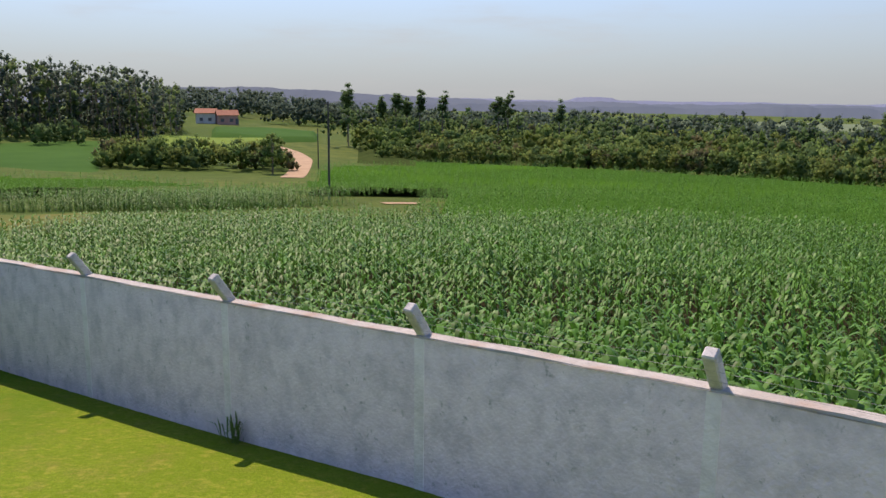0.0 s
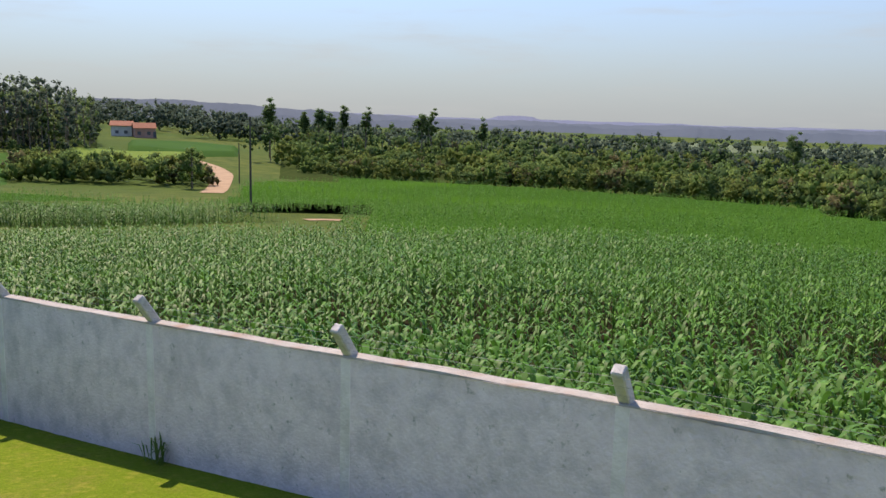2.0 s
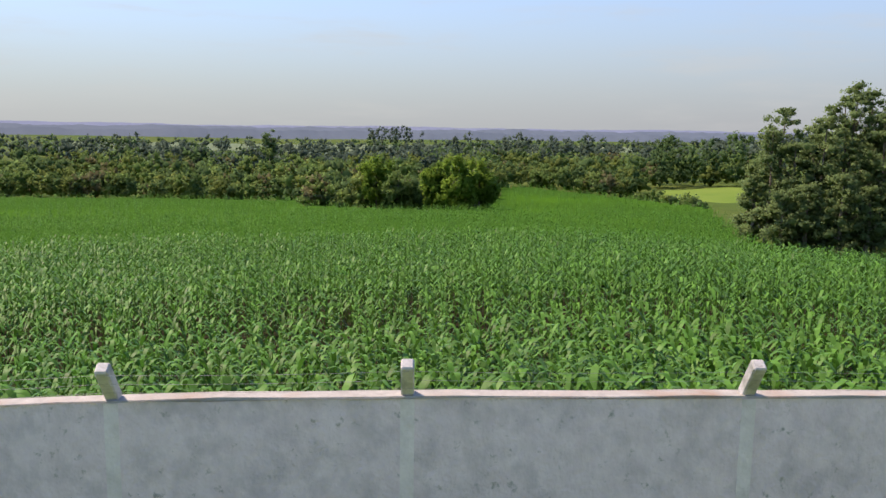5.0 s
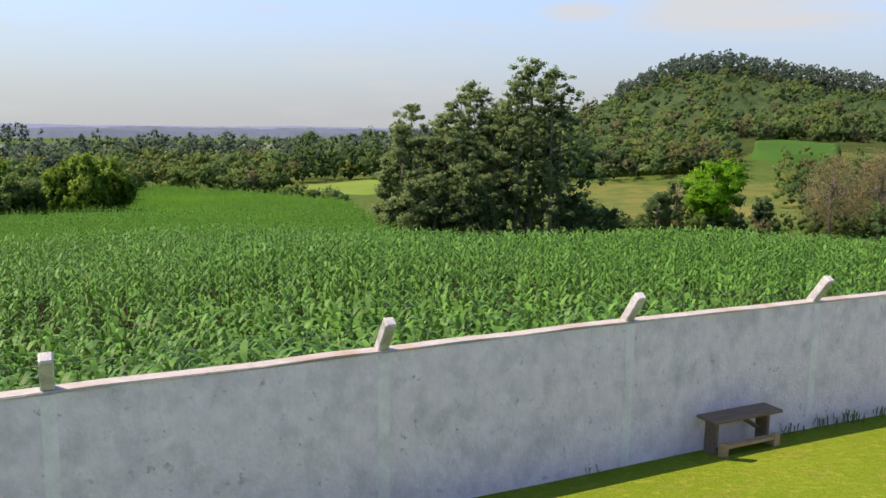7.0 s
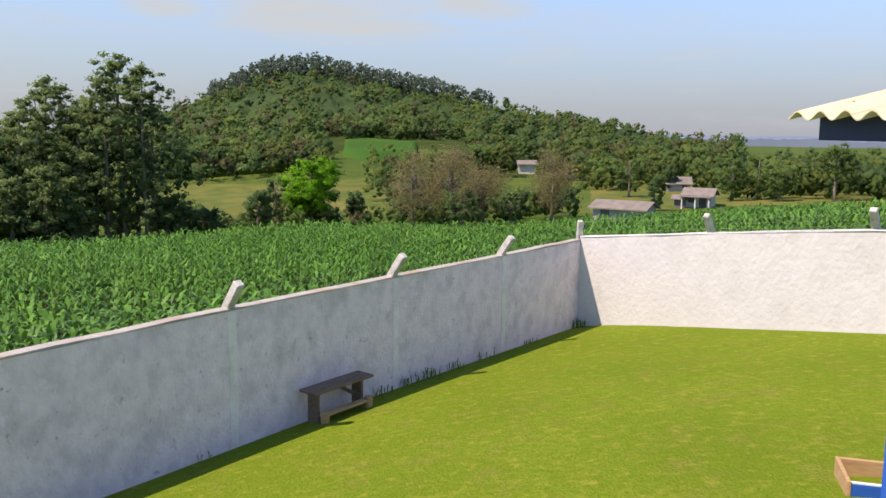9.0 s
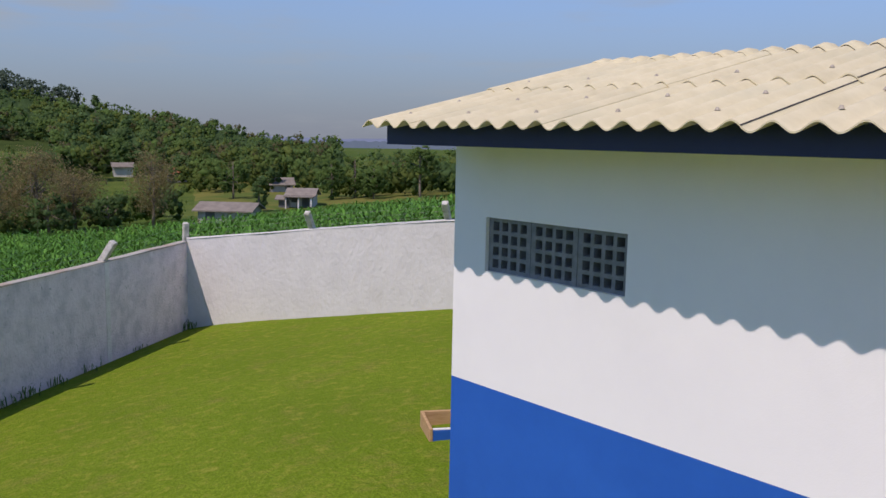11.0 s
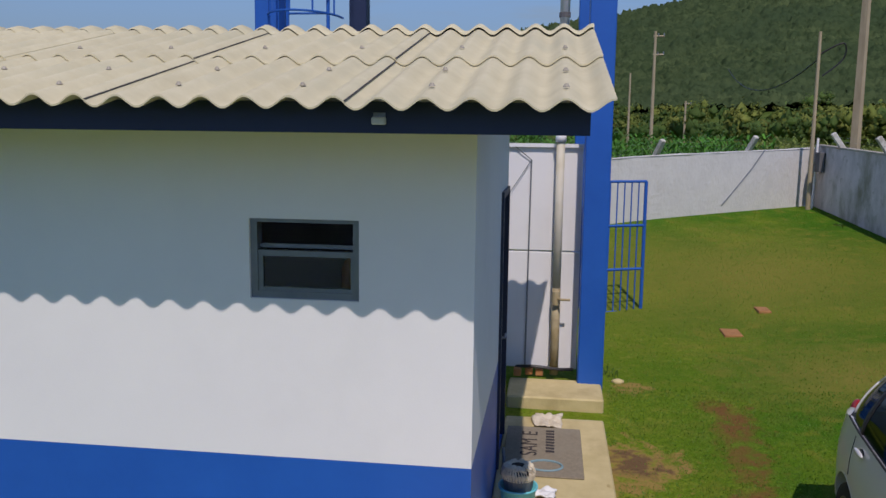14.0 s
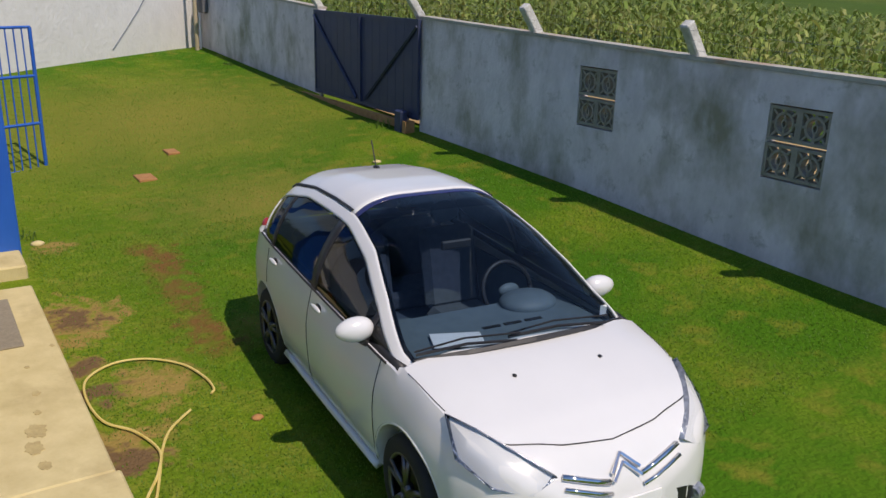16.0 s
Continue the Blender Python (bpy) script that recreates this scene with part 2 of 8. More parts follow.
# bluish base colour: distance haze painted into the far leaves
M_HAZEWOOD = leaves("haze_tinted_leaves", (0.064, 0.100, 0.074), (0.104, 0.145, 0.104), 0.05, grain=1.2)
M_OLIVE = leaves("olive_leaves", (0.098, 0.145, 0.040), (0.165, 0.208, 0.062), 0.06)
# lighter foliage copy, front sunlight put into the leaf colour
M_SCRUB = leaves("sunny_scrub_leaves", (0.120, 0.165, 0.038), (0.235, 0.255, 0.068), 0.12, trans=0.2)
M_RUSSET = leaves("russet_leaves", (0.105, 0.115, 0.055), (0.160, 0.152, 0.078), 0.06)
M_BRIGHT = leaves("fresh_leaves", (0.085, 0.24, 0.016), (0.16, 0.35, 0.030), 0.5, grain=3.5)
M_BAMBOO = leaves("bamboo_leaves", (0.080, 0.155, 0.022), (0.150, 0.235, 0.040), 0.4, grain=4.0)
M_BROWN = leaves("dry_twigs", (0.17, 0.145, 0.065), (0.28, 0.23, 0.12), 0.4, 0.3)


# ---- mesh helpers ----
def mesh_object(name, verts, faces, mat, parent=None, label="", smooth=False, normals=None):
    me = bpy.data.meshes.new(name)
    verts, faces = np.asarray(verts, np.float32), np.asarray(faces, np.int32)
    k = faces.shape[1]
    me.vertices.add(len(verts))
    me.vertices.foreach_set("co", verts.ravel())
    me.loops.add(faces.size)
    me.loops.foreach_set("vertex_index", faces.ravel())
    me.polygons.add(len(faces))
    me.polygons.foreach_set("loop_start", np.arange(0, faces.size, k, dtype=np.int32))
    me.polygons.foreach_set("use_smooth", np.full(len(faces), smooth, dtype=bool))
    me.update(calc_edges=True)
    if normals is not None:
        me.normals_split_custom_set_from_vertices(normals)
    me.materials.append(mat)
    ob = new(name, me)
    ob.parent = parent
    if label:
        tagged(ob, label)
    return ob


def part(name, bm, mat, parent=None, label="", smooth=False):
    me = bpy.data.meshes.new(name)
    bmesh.ops.recalc_face_normals(bm, faces=bm.faces)
    bm.to_mesh(me)
    bm.free()
    if smooth:
        me.polygons.foreach_set("use_smooth", np.ones(len(me.polygons), dtype=bool))
    me.materials.append(mat)
    ob = new(name, me)
    ob.parent = parent
    if label:
        tagged(ob, label)
    return ob


def thing(name, label, category, at=(0, 0, 0), rz=0.0, group="", kind=""):
    ob = new(name)
    ob.matrix_world = pose(*at, 0, 0, rz)
    return tagged(ob, label, category, group, kind)


def box(bm, x0, x1, y0, y1, z0, z1, m=None, bevel=0.0):
    v = [bm.verts.new((x, y, z)) for z in (z0, z1) for x, y in ((x0, y0), (x1, y0), (x1, y1), (x0, y1))]
    f = [bm.faces.new([v[i] for i in q]) for q in ((3, 2, 1, 0), (4, 5, 6, 7), (0, 1, 5, 4), (1, 2, 6, 5), (2, 3, 7, 6), (3, 0, 4, 7))]
    if bevel:
        es = list({e for g in f for e in g.edges})
        made = bmesh.ops.bevel(bm, geom=es, offset=bevel, segments=1, affect="EDGES")
        v = list({w for g in made["faces"] for w in g.verts} | {w for w in v if w.is_valid})
    if m is not None:
        bmesh.ops.transform(bm, matrix=m, verts=[w for w in v if w.is_valid])
    return bm


def boxes(*rows, bevel=0.0, m=None):
    bm = bmesh.new()
    for r in rows:
        box(bm, *r, bevel=bevel, m=m)
    return bm


def tube(bm, pts, radius, sides=8, cap=True):
    """A tube along points; radius a number or one per point."""
    pts = [Vector([float(c) for c in p]) for p in pts]
    rad = [float(q) for q in radius] if isinstance(radius, (list, tuple)) else [float(radius)] * len(pts)
    rings = []
    for i, p in enumerate(pts):
        d = (pts[min(i + 1, len(pts) - 1)] - pts[max(i - 1, 0)]).normalized()
        a = d.cross(Vector((0, 0, 1)) if abs(d.z) < 0.95 else Vector((1, 0, 0))).normalized()
        b = d.cross(a)
        rings.append([bm.verts.new(p + rad[i] * (math.cos(q) * a + math.sin(q) * b)) for q in (2 * math.pi * k / sides for k in range(sides))])
    for r0, r1 in zip(rings, rings[1:]):
        for k in range(sides):
            bm.faces.new((r0[k], r0[(k + 1) % sides], r1[(k + 1) % sides], r1[k]))
    if cap:
        bm.faces.new(rings[0][::-1])
        bm.faces.new(rings[-1])
    return bm


# ---- plan ----
FB = np.array([0.77955, 0.62634])
FN = np.array([-FB[1], FB[0]])
A0 = np.array([-4.041, 7.007]) + FN * 0.1
# places of the posts along the wall by the field, and the wall's top and foot
POSTS = (-18.7, -15.5, -12.27, -8.92, -5.81, -2.836, -0.285, 2.716, 5.75, 8.78, 11.75)
WALL_TOP = ([-26, -14.9, -12.3, -8.9, -5.8, -2.84, -0.3, 2.7, 5.75, 8.8, 11.75, 14.6], [-0.55, -0.03, 0.105, 0.26, 0.405, 0.545, 0.60, 0.615, 0.63, 0.615, 0.60, 0.59])
WALL_FOOT = ([-26, -15.3, -12.4, -9.05, -7.0, -5.8, 0, 4.6, 8.3, 12.3, 14.6], [-2.7, -1.98, -1.77, -1.51, -1.32, -1.21, -1.08, -1.10, -1.09, -1.16, -1.22])
CORNER = A0 + FB * 14.6 - FN * 0.1
YC = np.array([21.9, -6.45])
EB = (YC - CORNER) / np.linalg.norm(YC - CORNER)
EL = float(np.linalg.norm(YC - CORNER))
EN = np.array([-EB[1], EB[0]])
FAR_L = A0 + FB * -26.0 - FN * 0.1
GATE_R = np.array([-8.0, -6.45])


def spline(points):
    """Thin plate height field through (x, y, z) points."""
    p = np.array(points, float)
    r = np.linalg.norm(p[:, None, :2] - p[None, :, :2], axis=-1)
    k = np.where(r > 0, r * r * np.log(r + 1e-9), 0.0) + np.eye(len(p)) * 0.5
    q = np.c_[np.ones(len(p)), p[:, :2]]
    w = np.linalg.solve(np.block([[k, q], [q.T, np.zeros((3, 3))]]), np.r_[p[:, 2], 0, 0, 0])

    def height(x, y):
        x, y = np.asarray(x, float), np.asarray(y, float)
        d2 = (x[..., None] - p[:, 0]) ** 2 + (y[..., None] - p[:, 1]) ** 2
        return (0.5 * d2 * np.log(d2 + 1e-9)) @ w[:-3] + w[-3] + w[-2] * x + w[-1] * y

    return height


yard_height = spline([
    *[(*(A0 + FB * a - FN * 0.1), z) for a, z in zip(*WALL_FOOT)],
    (7.6, 15.8, -1.09), (9.1, 13.4, -0.68), (10.4, 11.3, -0.34), (15, 4.2, 0.42), (18.9, -1.6, 0.88), (21.6, -6.0, 1.08),
    (21.9, -6.4, 1.08), (18, -6.4, 0.9), (14.9, -6.4, 0.76), (10.9, -6.4, 0.62), (9.1, -6.4, 0.57), (6.8, -6.4, 0.49), (4.7, -6.4, 0.38), (-4, -6.4, 0.2),
    (7.5, -0.8, 0.0), (8.8, -0.8, 0.10), (4.2, 4.6, 0.08), (5.0, -1.0, -0.06), (4.4, -2.75, -0.107), (11.4, -2.4, 0.15), (0, 0, -0.1), (7.2, 4.6, 0.1), (12.5, -1.4, 0.17)])

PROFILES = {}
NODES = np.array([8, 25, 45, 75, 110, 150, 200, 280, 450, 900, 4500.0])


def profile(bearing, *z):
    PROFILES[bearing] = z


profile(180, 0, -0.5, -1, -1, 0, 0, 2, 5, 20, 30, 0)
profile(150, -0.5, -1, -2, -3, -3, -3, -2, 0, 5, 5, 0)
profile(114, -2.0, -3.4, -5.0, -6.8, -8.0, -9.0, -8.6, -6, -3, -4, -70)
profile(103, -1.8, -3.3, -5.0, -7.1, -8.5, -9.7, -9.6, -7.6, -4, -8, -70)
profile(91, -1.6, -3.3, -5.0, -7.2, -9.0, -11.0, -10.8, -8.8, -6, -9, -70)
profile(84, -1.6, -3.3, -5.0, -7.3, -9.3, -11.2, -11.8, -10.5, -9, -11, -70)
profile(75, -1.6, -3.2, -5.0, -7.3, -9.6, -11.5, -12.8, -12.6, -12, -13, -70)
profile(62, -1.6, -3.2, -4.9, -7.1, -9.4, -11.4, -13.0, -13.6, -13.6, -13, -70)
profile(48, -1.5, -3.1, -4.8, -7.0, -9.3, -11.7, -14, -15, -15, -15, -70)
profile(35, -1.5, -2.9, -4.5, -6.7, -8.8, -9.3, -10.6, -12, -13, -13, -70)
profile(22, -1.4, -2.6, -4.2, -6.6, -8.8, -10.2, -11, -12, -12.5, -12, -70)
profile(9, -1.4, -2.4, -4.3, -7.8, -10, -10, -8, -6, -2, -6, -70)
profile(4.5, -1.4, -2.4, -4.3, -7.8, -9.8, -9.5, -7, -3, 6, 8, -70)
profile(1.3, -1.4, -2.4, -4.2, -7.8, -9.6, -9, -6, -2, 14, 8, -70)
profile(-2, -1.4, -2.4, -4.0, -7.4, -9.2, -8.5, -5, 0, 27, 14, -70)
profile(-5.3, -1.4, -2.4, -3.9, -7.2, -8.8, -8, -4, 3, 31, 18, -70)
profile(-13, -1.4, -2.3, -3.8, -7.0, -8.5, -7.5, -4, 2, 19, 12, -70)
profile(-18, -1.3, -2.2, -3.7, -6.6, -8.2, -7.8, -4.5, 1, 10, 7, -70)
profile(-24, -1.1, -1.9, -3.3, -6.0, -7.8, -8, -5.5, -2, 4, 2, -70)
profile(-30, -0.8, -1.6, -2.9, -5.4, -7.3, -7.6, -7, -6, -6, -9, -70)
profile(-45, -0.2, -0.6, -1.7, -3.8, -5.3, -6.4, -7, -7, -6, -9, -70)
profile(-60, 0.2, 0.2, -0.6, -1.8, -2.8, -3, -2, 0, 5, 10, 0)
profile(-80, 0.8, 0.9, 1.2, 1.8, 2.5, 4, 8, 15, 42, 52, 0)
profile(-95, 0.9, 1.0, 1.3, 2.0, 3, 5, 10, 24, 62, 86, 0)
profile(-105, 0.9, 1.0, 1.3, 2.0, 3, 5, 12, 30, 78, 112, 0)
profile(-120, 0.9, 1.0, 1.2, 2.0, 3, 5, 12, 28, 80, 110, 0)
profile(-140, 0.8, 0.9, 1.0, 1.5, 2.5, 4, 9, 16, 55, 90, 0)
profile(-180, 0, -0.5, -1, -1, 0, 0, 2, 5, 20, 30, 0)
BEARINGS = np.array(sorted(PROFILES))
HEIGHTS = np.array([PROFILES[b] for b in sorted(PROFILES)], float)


def inside_distance(x, y):
    """Signed distance into the walled yard: positive inside."""
    d1 = -((x - CORNER[0]) * FN[0] + (y - CORNER[1]) * FN[1])
    d2 = -((x - CORNER[0]) * EN[0] + (y - CORNER[1]) * EN[1])
    d3 = y - GATE_R[1]
    return np.minimum(np.minimum(d1, d2), d3)


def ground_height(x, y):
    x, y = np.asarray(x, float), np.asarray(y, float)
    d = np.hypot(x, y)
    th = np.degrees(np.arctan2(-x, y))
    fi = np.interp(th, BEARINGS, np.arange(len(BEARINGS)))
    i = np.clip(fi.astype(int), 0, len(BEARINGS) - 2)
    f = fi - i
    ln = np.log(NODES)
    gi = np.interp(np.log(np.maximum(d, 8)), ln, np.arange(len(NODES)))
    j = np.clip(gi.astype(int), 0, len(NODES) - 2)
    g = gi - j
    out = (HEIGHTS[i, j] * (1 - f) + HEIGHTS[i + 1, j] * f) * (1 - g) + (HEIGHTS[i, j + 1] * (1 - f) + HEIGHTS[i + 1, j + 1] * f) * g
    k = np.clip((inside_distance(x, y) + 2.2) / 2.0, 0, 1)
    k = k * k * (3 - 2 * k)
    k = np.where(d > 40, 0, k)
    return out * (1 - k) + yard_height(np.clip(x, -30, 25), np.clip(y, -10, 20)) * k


def polar(bearing, d):
    b = np.radians(bearing)
    return -np.sin(b) * d, np.cos(b) * d


def ground_at(x, y):
    return float(ground_height(np.array([x]), np.array([y]))[0])


# ---- ground ----
def ground_material():
    m = bpy.data.materials.new("lawn_and_land")
    m.use_nodes = True
    n, l = m.node_tree.nodes, m.node_tree.links
    p = n["Principled BSDF"]
    p.inputs["Roughness"].default_value = 0.9
    p.inputs["Specular IOR Level"].default_value = 0.05
    co = n.new("ShaderNodeTexCoord").outputs["Object"]

    def noise_fac(scale, detail, lo, hi, vec=co):
        t = n.new("ShaderNodeTexNoise")
        t.inputs["Scale"].default_value, t.inputs["Detail"].default_value = scale, detail
        l.new(vec, t.inputs["Vector"])
        r = n.new("ShaderNodeMapRange")
        r.inputs["From Min"].default_value, r.inputs["From Max"].default_value = lo, hi
        l.new(t.outputs["Fac"], r.inputs["Value"])
        return r.outputs["Result"]

    def mix(fac, a, b):
        x = n.new("ShaderNodeMix")
        x.data_type = "RGBA"
        l.new(fac, x.inputs["Factor"])
        for sock, v in (("A", a), ("B", b)):
            if isinstance(v, tuple):
                x.inputs[sock].default_value = (*v, 1)
            else:
                l.new(v, x.inputs[sock])
        return x.outputs["Result"]

    def blob(x, y, r, soft):
        d = n.new("ShaderNodeVectorMath")
        d.operation = "DISTANCE"
        flat = n.new("ShaderNodeVectorMath")
        flat.operation = "MULTIPLY"
        flat.inputs[1].default_value = (1, 1, 0)
        l.new(co, flat.inputs[0])
        l.new(flat.outputs["Vector"], d.inputs[0])
        d.inputs[1].default_value = (x, y, 0)
        add = n.new("ShaderNodeMath")
        add.operation = "ADD"
        l.new(d.outputs["Value"], add.inputs[0])
        amp = min(1.0, 1.3 * r + 0.24)
        ragged = n.new("ShaderNodeMath")
        ragged.operation = "MULTIPLY"
        ragged.inputs[1].default_value = amp
        l.new(noise_fac(7.0 if r < 0.5 else 5.0, 9, 0.25, 0.75), ragged.inputs[0])
        l.new(ragged.outputs["Value"], add.inputs[1])
        k = n.new("ShaderNodeMapRange")
        k.inputs["From Min"].default_value, k.inputs["From Max"].default_value = r + 0.5 * amp - soft, r + 0.5 * amp + soft
        k.inputs["To Min"].default_value, k.inputs["To Max"].default_value = 1, 0
        l.new(add.outputs["Value"], k.inputs["Value"])
        return k.outputs["Result"]

    grass = mix(noise_fac(0.5, 5, 0.3, 0.7), (0.138, 0.214, 0.014), (0.198, 0.277, 0.021))
    grass = mix(noise_fac(2.2, 8, 0.50, 0.74), grass, (0.215, 0.215, 0.040))
    grass = mix(noise_fac(60, 3, 0.38, 0.75), grass, (0.085, 0.130, 0.011))
    grass = mix(noise_fac(7.0, 7, 0.52, 0.78), grass, (0.26, 0.265, 0.04))
    grass = mix(noise_fac(24, 6, 0.56, 0.76), grass, (0.12, 0.17, 0.012))
    grass = mix(noise_fac(13, 8, 0.46, 0.70), grass, (0.110, 0.180, 0.009))
    worn = noise_fac(0.7, 7, 0.32, 0.56)
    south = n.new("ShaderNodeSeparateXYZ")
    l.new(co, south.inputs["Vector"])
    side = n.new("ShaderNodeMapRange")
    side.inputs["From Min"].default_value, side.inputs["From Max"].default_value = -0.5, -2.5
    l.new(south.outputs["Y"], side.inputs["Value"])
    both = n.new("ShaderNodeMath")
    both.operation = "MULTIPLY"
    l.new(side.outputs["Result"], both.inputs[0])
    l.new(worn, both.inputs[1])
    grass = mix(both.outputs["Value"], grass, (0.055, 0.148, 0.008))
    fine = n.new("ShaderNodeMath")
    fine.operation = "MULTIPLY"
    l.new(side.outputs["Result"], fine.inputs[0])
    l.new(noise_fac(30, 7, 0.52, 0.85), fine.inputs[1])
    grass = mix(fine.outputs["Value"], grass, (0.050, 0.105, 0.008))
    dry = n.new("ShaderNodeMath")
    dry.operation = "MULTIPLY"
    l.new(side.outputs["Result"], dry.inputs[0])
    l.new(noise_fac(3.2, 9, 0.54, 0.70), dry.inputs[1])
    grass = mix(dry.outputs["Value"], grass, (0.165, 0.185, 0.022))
    straw, earth, red = (0.30, 0.215, 0.062), (0.16, 0.10, 0.05), (0.17, 0.092, 0.03)
    spots = [(14.5, -3.4, 2.2, 2.4, (0.21, 0.20, 0.035)), (9.5, -3.4, 0.9, 0.9, (0.20, 0.19, 0.035)),
             (7.12, -0.79, 0.38, 0.10, straw), (7.15, -0.80, 0.21, 0.07, earth), (6.68, -0.70, 0.17, 0.08, straw), (6.17, -0.66, 0.18, 0.10, straw), (6.17, -0.68, 0.13, 0.06, earth),
             (5.71, -1.10, 0.27, 0.14, straw), (5.72, -0.74, 0.14, 0.07, earth), (4.95, -0.70, 0.24, 0.10, straw), (4.76, -0.72, 0.13, 0.06, earth), (9.0, -0.95, 0.14, 0.1, straw), (6.3, -2.2, 0.2, 0.2, (0.21, 0.20, 0.035))]
    spots += [(8.5 - 0.24 * k, -1.80 + 0.007 * k, 0.14 - 0.008 * k, 0.15, red) for k in range(7)] + [(6.72 - 0.19 * k, -1.71, 0.10, 0.15, red) for k in range(4)]
    for x, y, r, soft, colour in spots:
        grass = mix(blob(x, y, r, soft), grass, colour)
    land = mix(noise_fac(0.02, 6, 0.4, 0.6), (0.06, 0.115, 0.02), (0.115, 0.145, 0.032))
    land = mix(noise_fac(0.3, 4, 0.35, 0.65), land, (0.06, 0.10, 0.02))
    ln = n.new("ShaderNodeVectorMath")
    ln.operation = "LENGTH"
    l.new(co, ln.inputs[0])
    far = n.new("ShaderNodeMapRange")
    far.inputs["From Min"].default_value, far.inputs["From Max"].default_value = 26, 32
    l.new(ln.outputs["Value"], far.inputs["Value"])
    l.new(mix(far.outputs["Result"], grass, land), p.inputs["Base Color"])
    t = n.new("ShaderNodeTexNoise")
    t.inputs["Scale"].default_value, t.inputs["Detail"].default_value = 28, 8
    l.new(co, t.inputs["Vector"])
    b = n.new("ShaderNodeBump")
    b.inputs["Strength"].default_value, b.inputs["Distance"].default_value = 0.8, 0.03
    l.new(t.outputs["Fac"], b.inputs["Height"])
    l.new(b.outputs["Normal"], p.inputs["Normal"])
    return m


M_GROUND = ground_material()


def ring_sheet(name, radii, steps, height, mat):
    th = np.linspace(0, 2 * np.pi, steps, endpoint=False)
    x, y = np.outer(radii, -np.sin(th)), np.outer(radii, np.cos(th))
    v = np.stack([x, y, height(x, y)], -1).reshape(-1, 3)
    i, j = np.meshgrid(np.arange(len(radii) - 1), np.arange(steps), indexing="ij")
    a, b = i * steps + j, i * steps + (j + 1) % steps
    f = np.stack([a, b, b + steps, a + steps], -1).reshape(-1, 4)
    return mesh_object(name, v, f[:, ::-1], mat, smooth=True)


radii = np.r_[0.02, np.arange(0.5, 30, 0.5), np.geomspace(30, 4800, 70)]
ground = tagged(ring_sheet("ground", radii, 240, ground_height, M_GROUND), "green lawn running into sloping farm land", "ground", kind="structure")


# ---- boundary walls ----
def wall_run(name, p0, p1, thick, samples, label, mat, cap_mat, side):
    """A rendered wall from p0 to p1; samples: (share, base z, top z); side: +1 when the thickness lies to the left of the run."""
    p0, p1 = np.asarray(p0, float), np.asarray(p1, float)
    d = (p1 - p0) / np.linalg.norm(p1 - p0)
    n = np.array([-d[1], d[0]]) * side
    s = np.array(samples, float)
    u = np.linspace(0, 1, 60)
    zb, zt = np.interp(u, s[:, 0], s[:, 1]) - 0.6, np.interp(u, s[:, 0], s[:, 2])
    v, f = [], []
    for k, (a, b, c) in enumerate(zip(u, zb, zt)):
        q = p0 + (p1 - p0) * a
        wob = 0.006 * math.sin(17 * a) + random.uniform(-0.004, 0.004)
        for off, z in ((0, b), (0, c + wob), (thick, c + wob), (thick, b)):
            v.append((*(q + n * off), z))
        if k:
            o = 4 * (k - 1)
            f += [(o + i, o + (i + 1) % 4, o + 4 + (i + 1) % 4, o + 4 + i) for i in range(4)]
    wall = tagged(mesh_object(name, v, f, mat), label, "wall", kind="structure")
    v, f = [], []
    for k, (a, c) in enumerate(zip(u, zt)):
        q = p0 + (p1 - p0) * a
        o1, o2 = -0.014 + random.uniform(-0.008, 0.008), thick + 0.01
        h = 0.024 + random.uniform(-0.008, 0.008)
        for off, z in ((o1, c + 0.004), (o1 + 0.008, c + h), (o2, c + h), (o2, c + 0.004)):
            v.append((*(q + n * off), z))
        if k:
            o = 4 * (k - 1)
            f += [(o + i, o + (i + 1) % 4, o + 4 + (i + 1) % 4, o + 4 + i) for i in range(4)]
    tagged(mesh_object(name + "_capping", v, f, cap_mat), "rough pale mortar capping along the wall top", "wall capping", kind="structure")
    return wall


wall_run("wall_north", FAR_L, CORNER - FB * 0.0, 0.15, [((a + 26) / 40.6, float(np.interp(a, *WALL_FOOT)), float(np.interp(a, *WALL_TOP))) for a in sorted(WALL_FOOT[0] + WALL_TOP[0])], "grey stained plaster boundary wall along the maize field", M_PLASTER, M_CAP, 1)
EAST = [(0, -1.15, 0.66), (0.12, -0.70, 1.04), (0.205, -0.36, 1.29), (0.80, 0.90, 2.30), (1, 1.10, 2.50)]  # share, foot, top
wall_run("wall_east", CORNER + EB * 0.0 + EN * 0.0, YC, 0.15, EAST, "sunlit rough whitewashed boundary wall", M_WHITEWASH, M_WHITEWASH, 1)
GATE_X0, GATE_X1 = 10.85, 14.50
GATE_TOP = [(-8, 1.85), (3.6, 2.11), (5.7, 2.145), (8.2, 2.215), (11, 2.295), (14.6, 2.295), (17.5, 2.435), (20.2, 2.515), (22.1, 2.57)]


def gate_top(x):
    return float(np.interp(x, [a for a, _ in GATE_TOP], [b for _, b in GATE_TOP]))


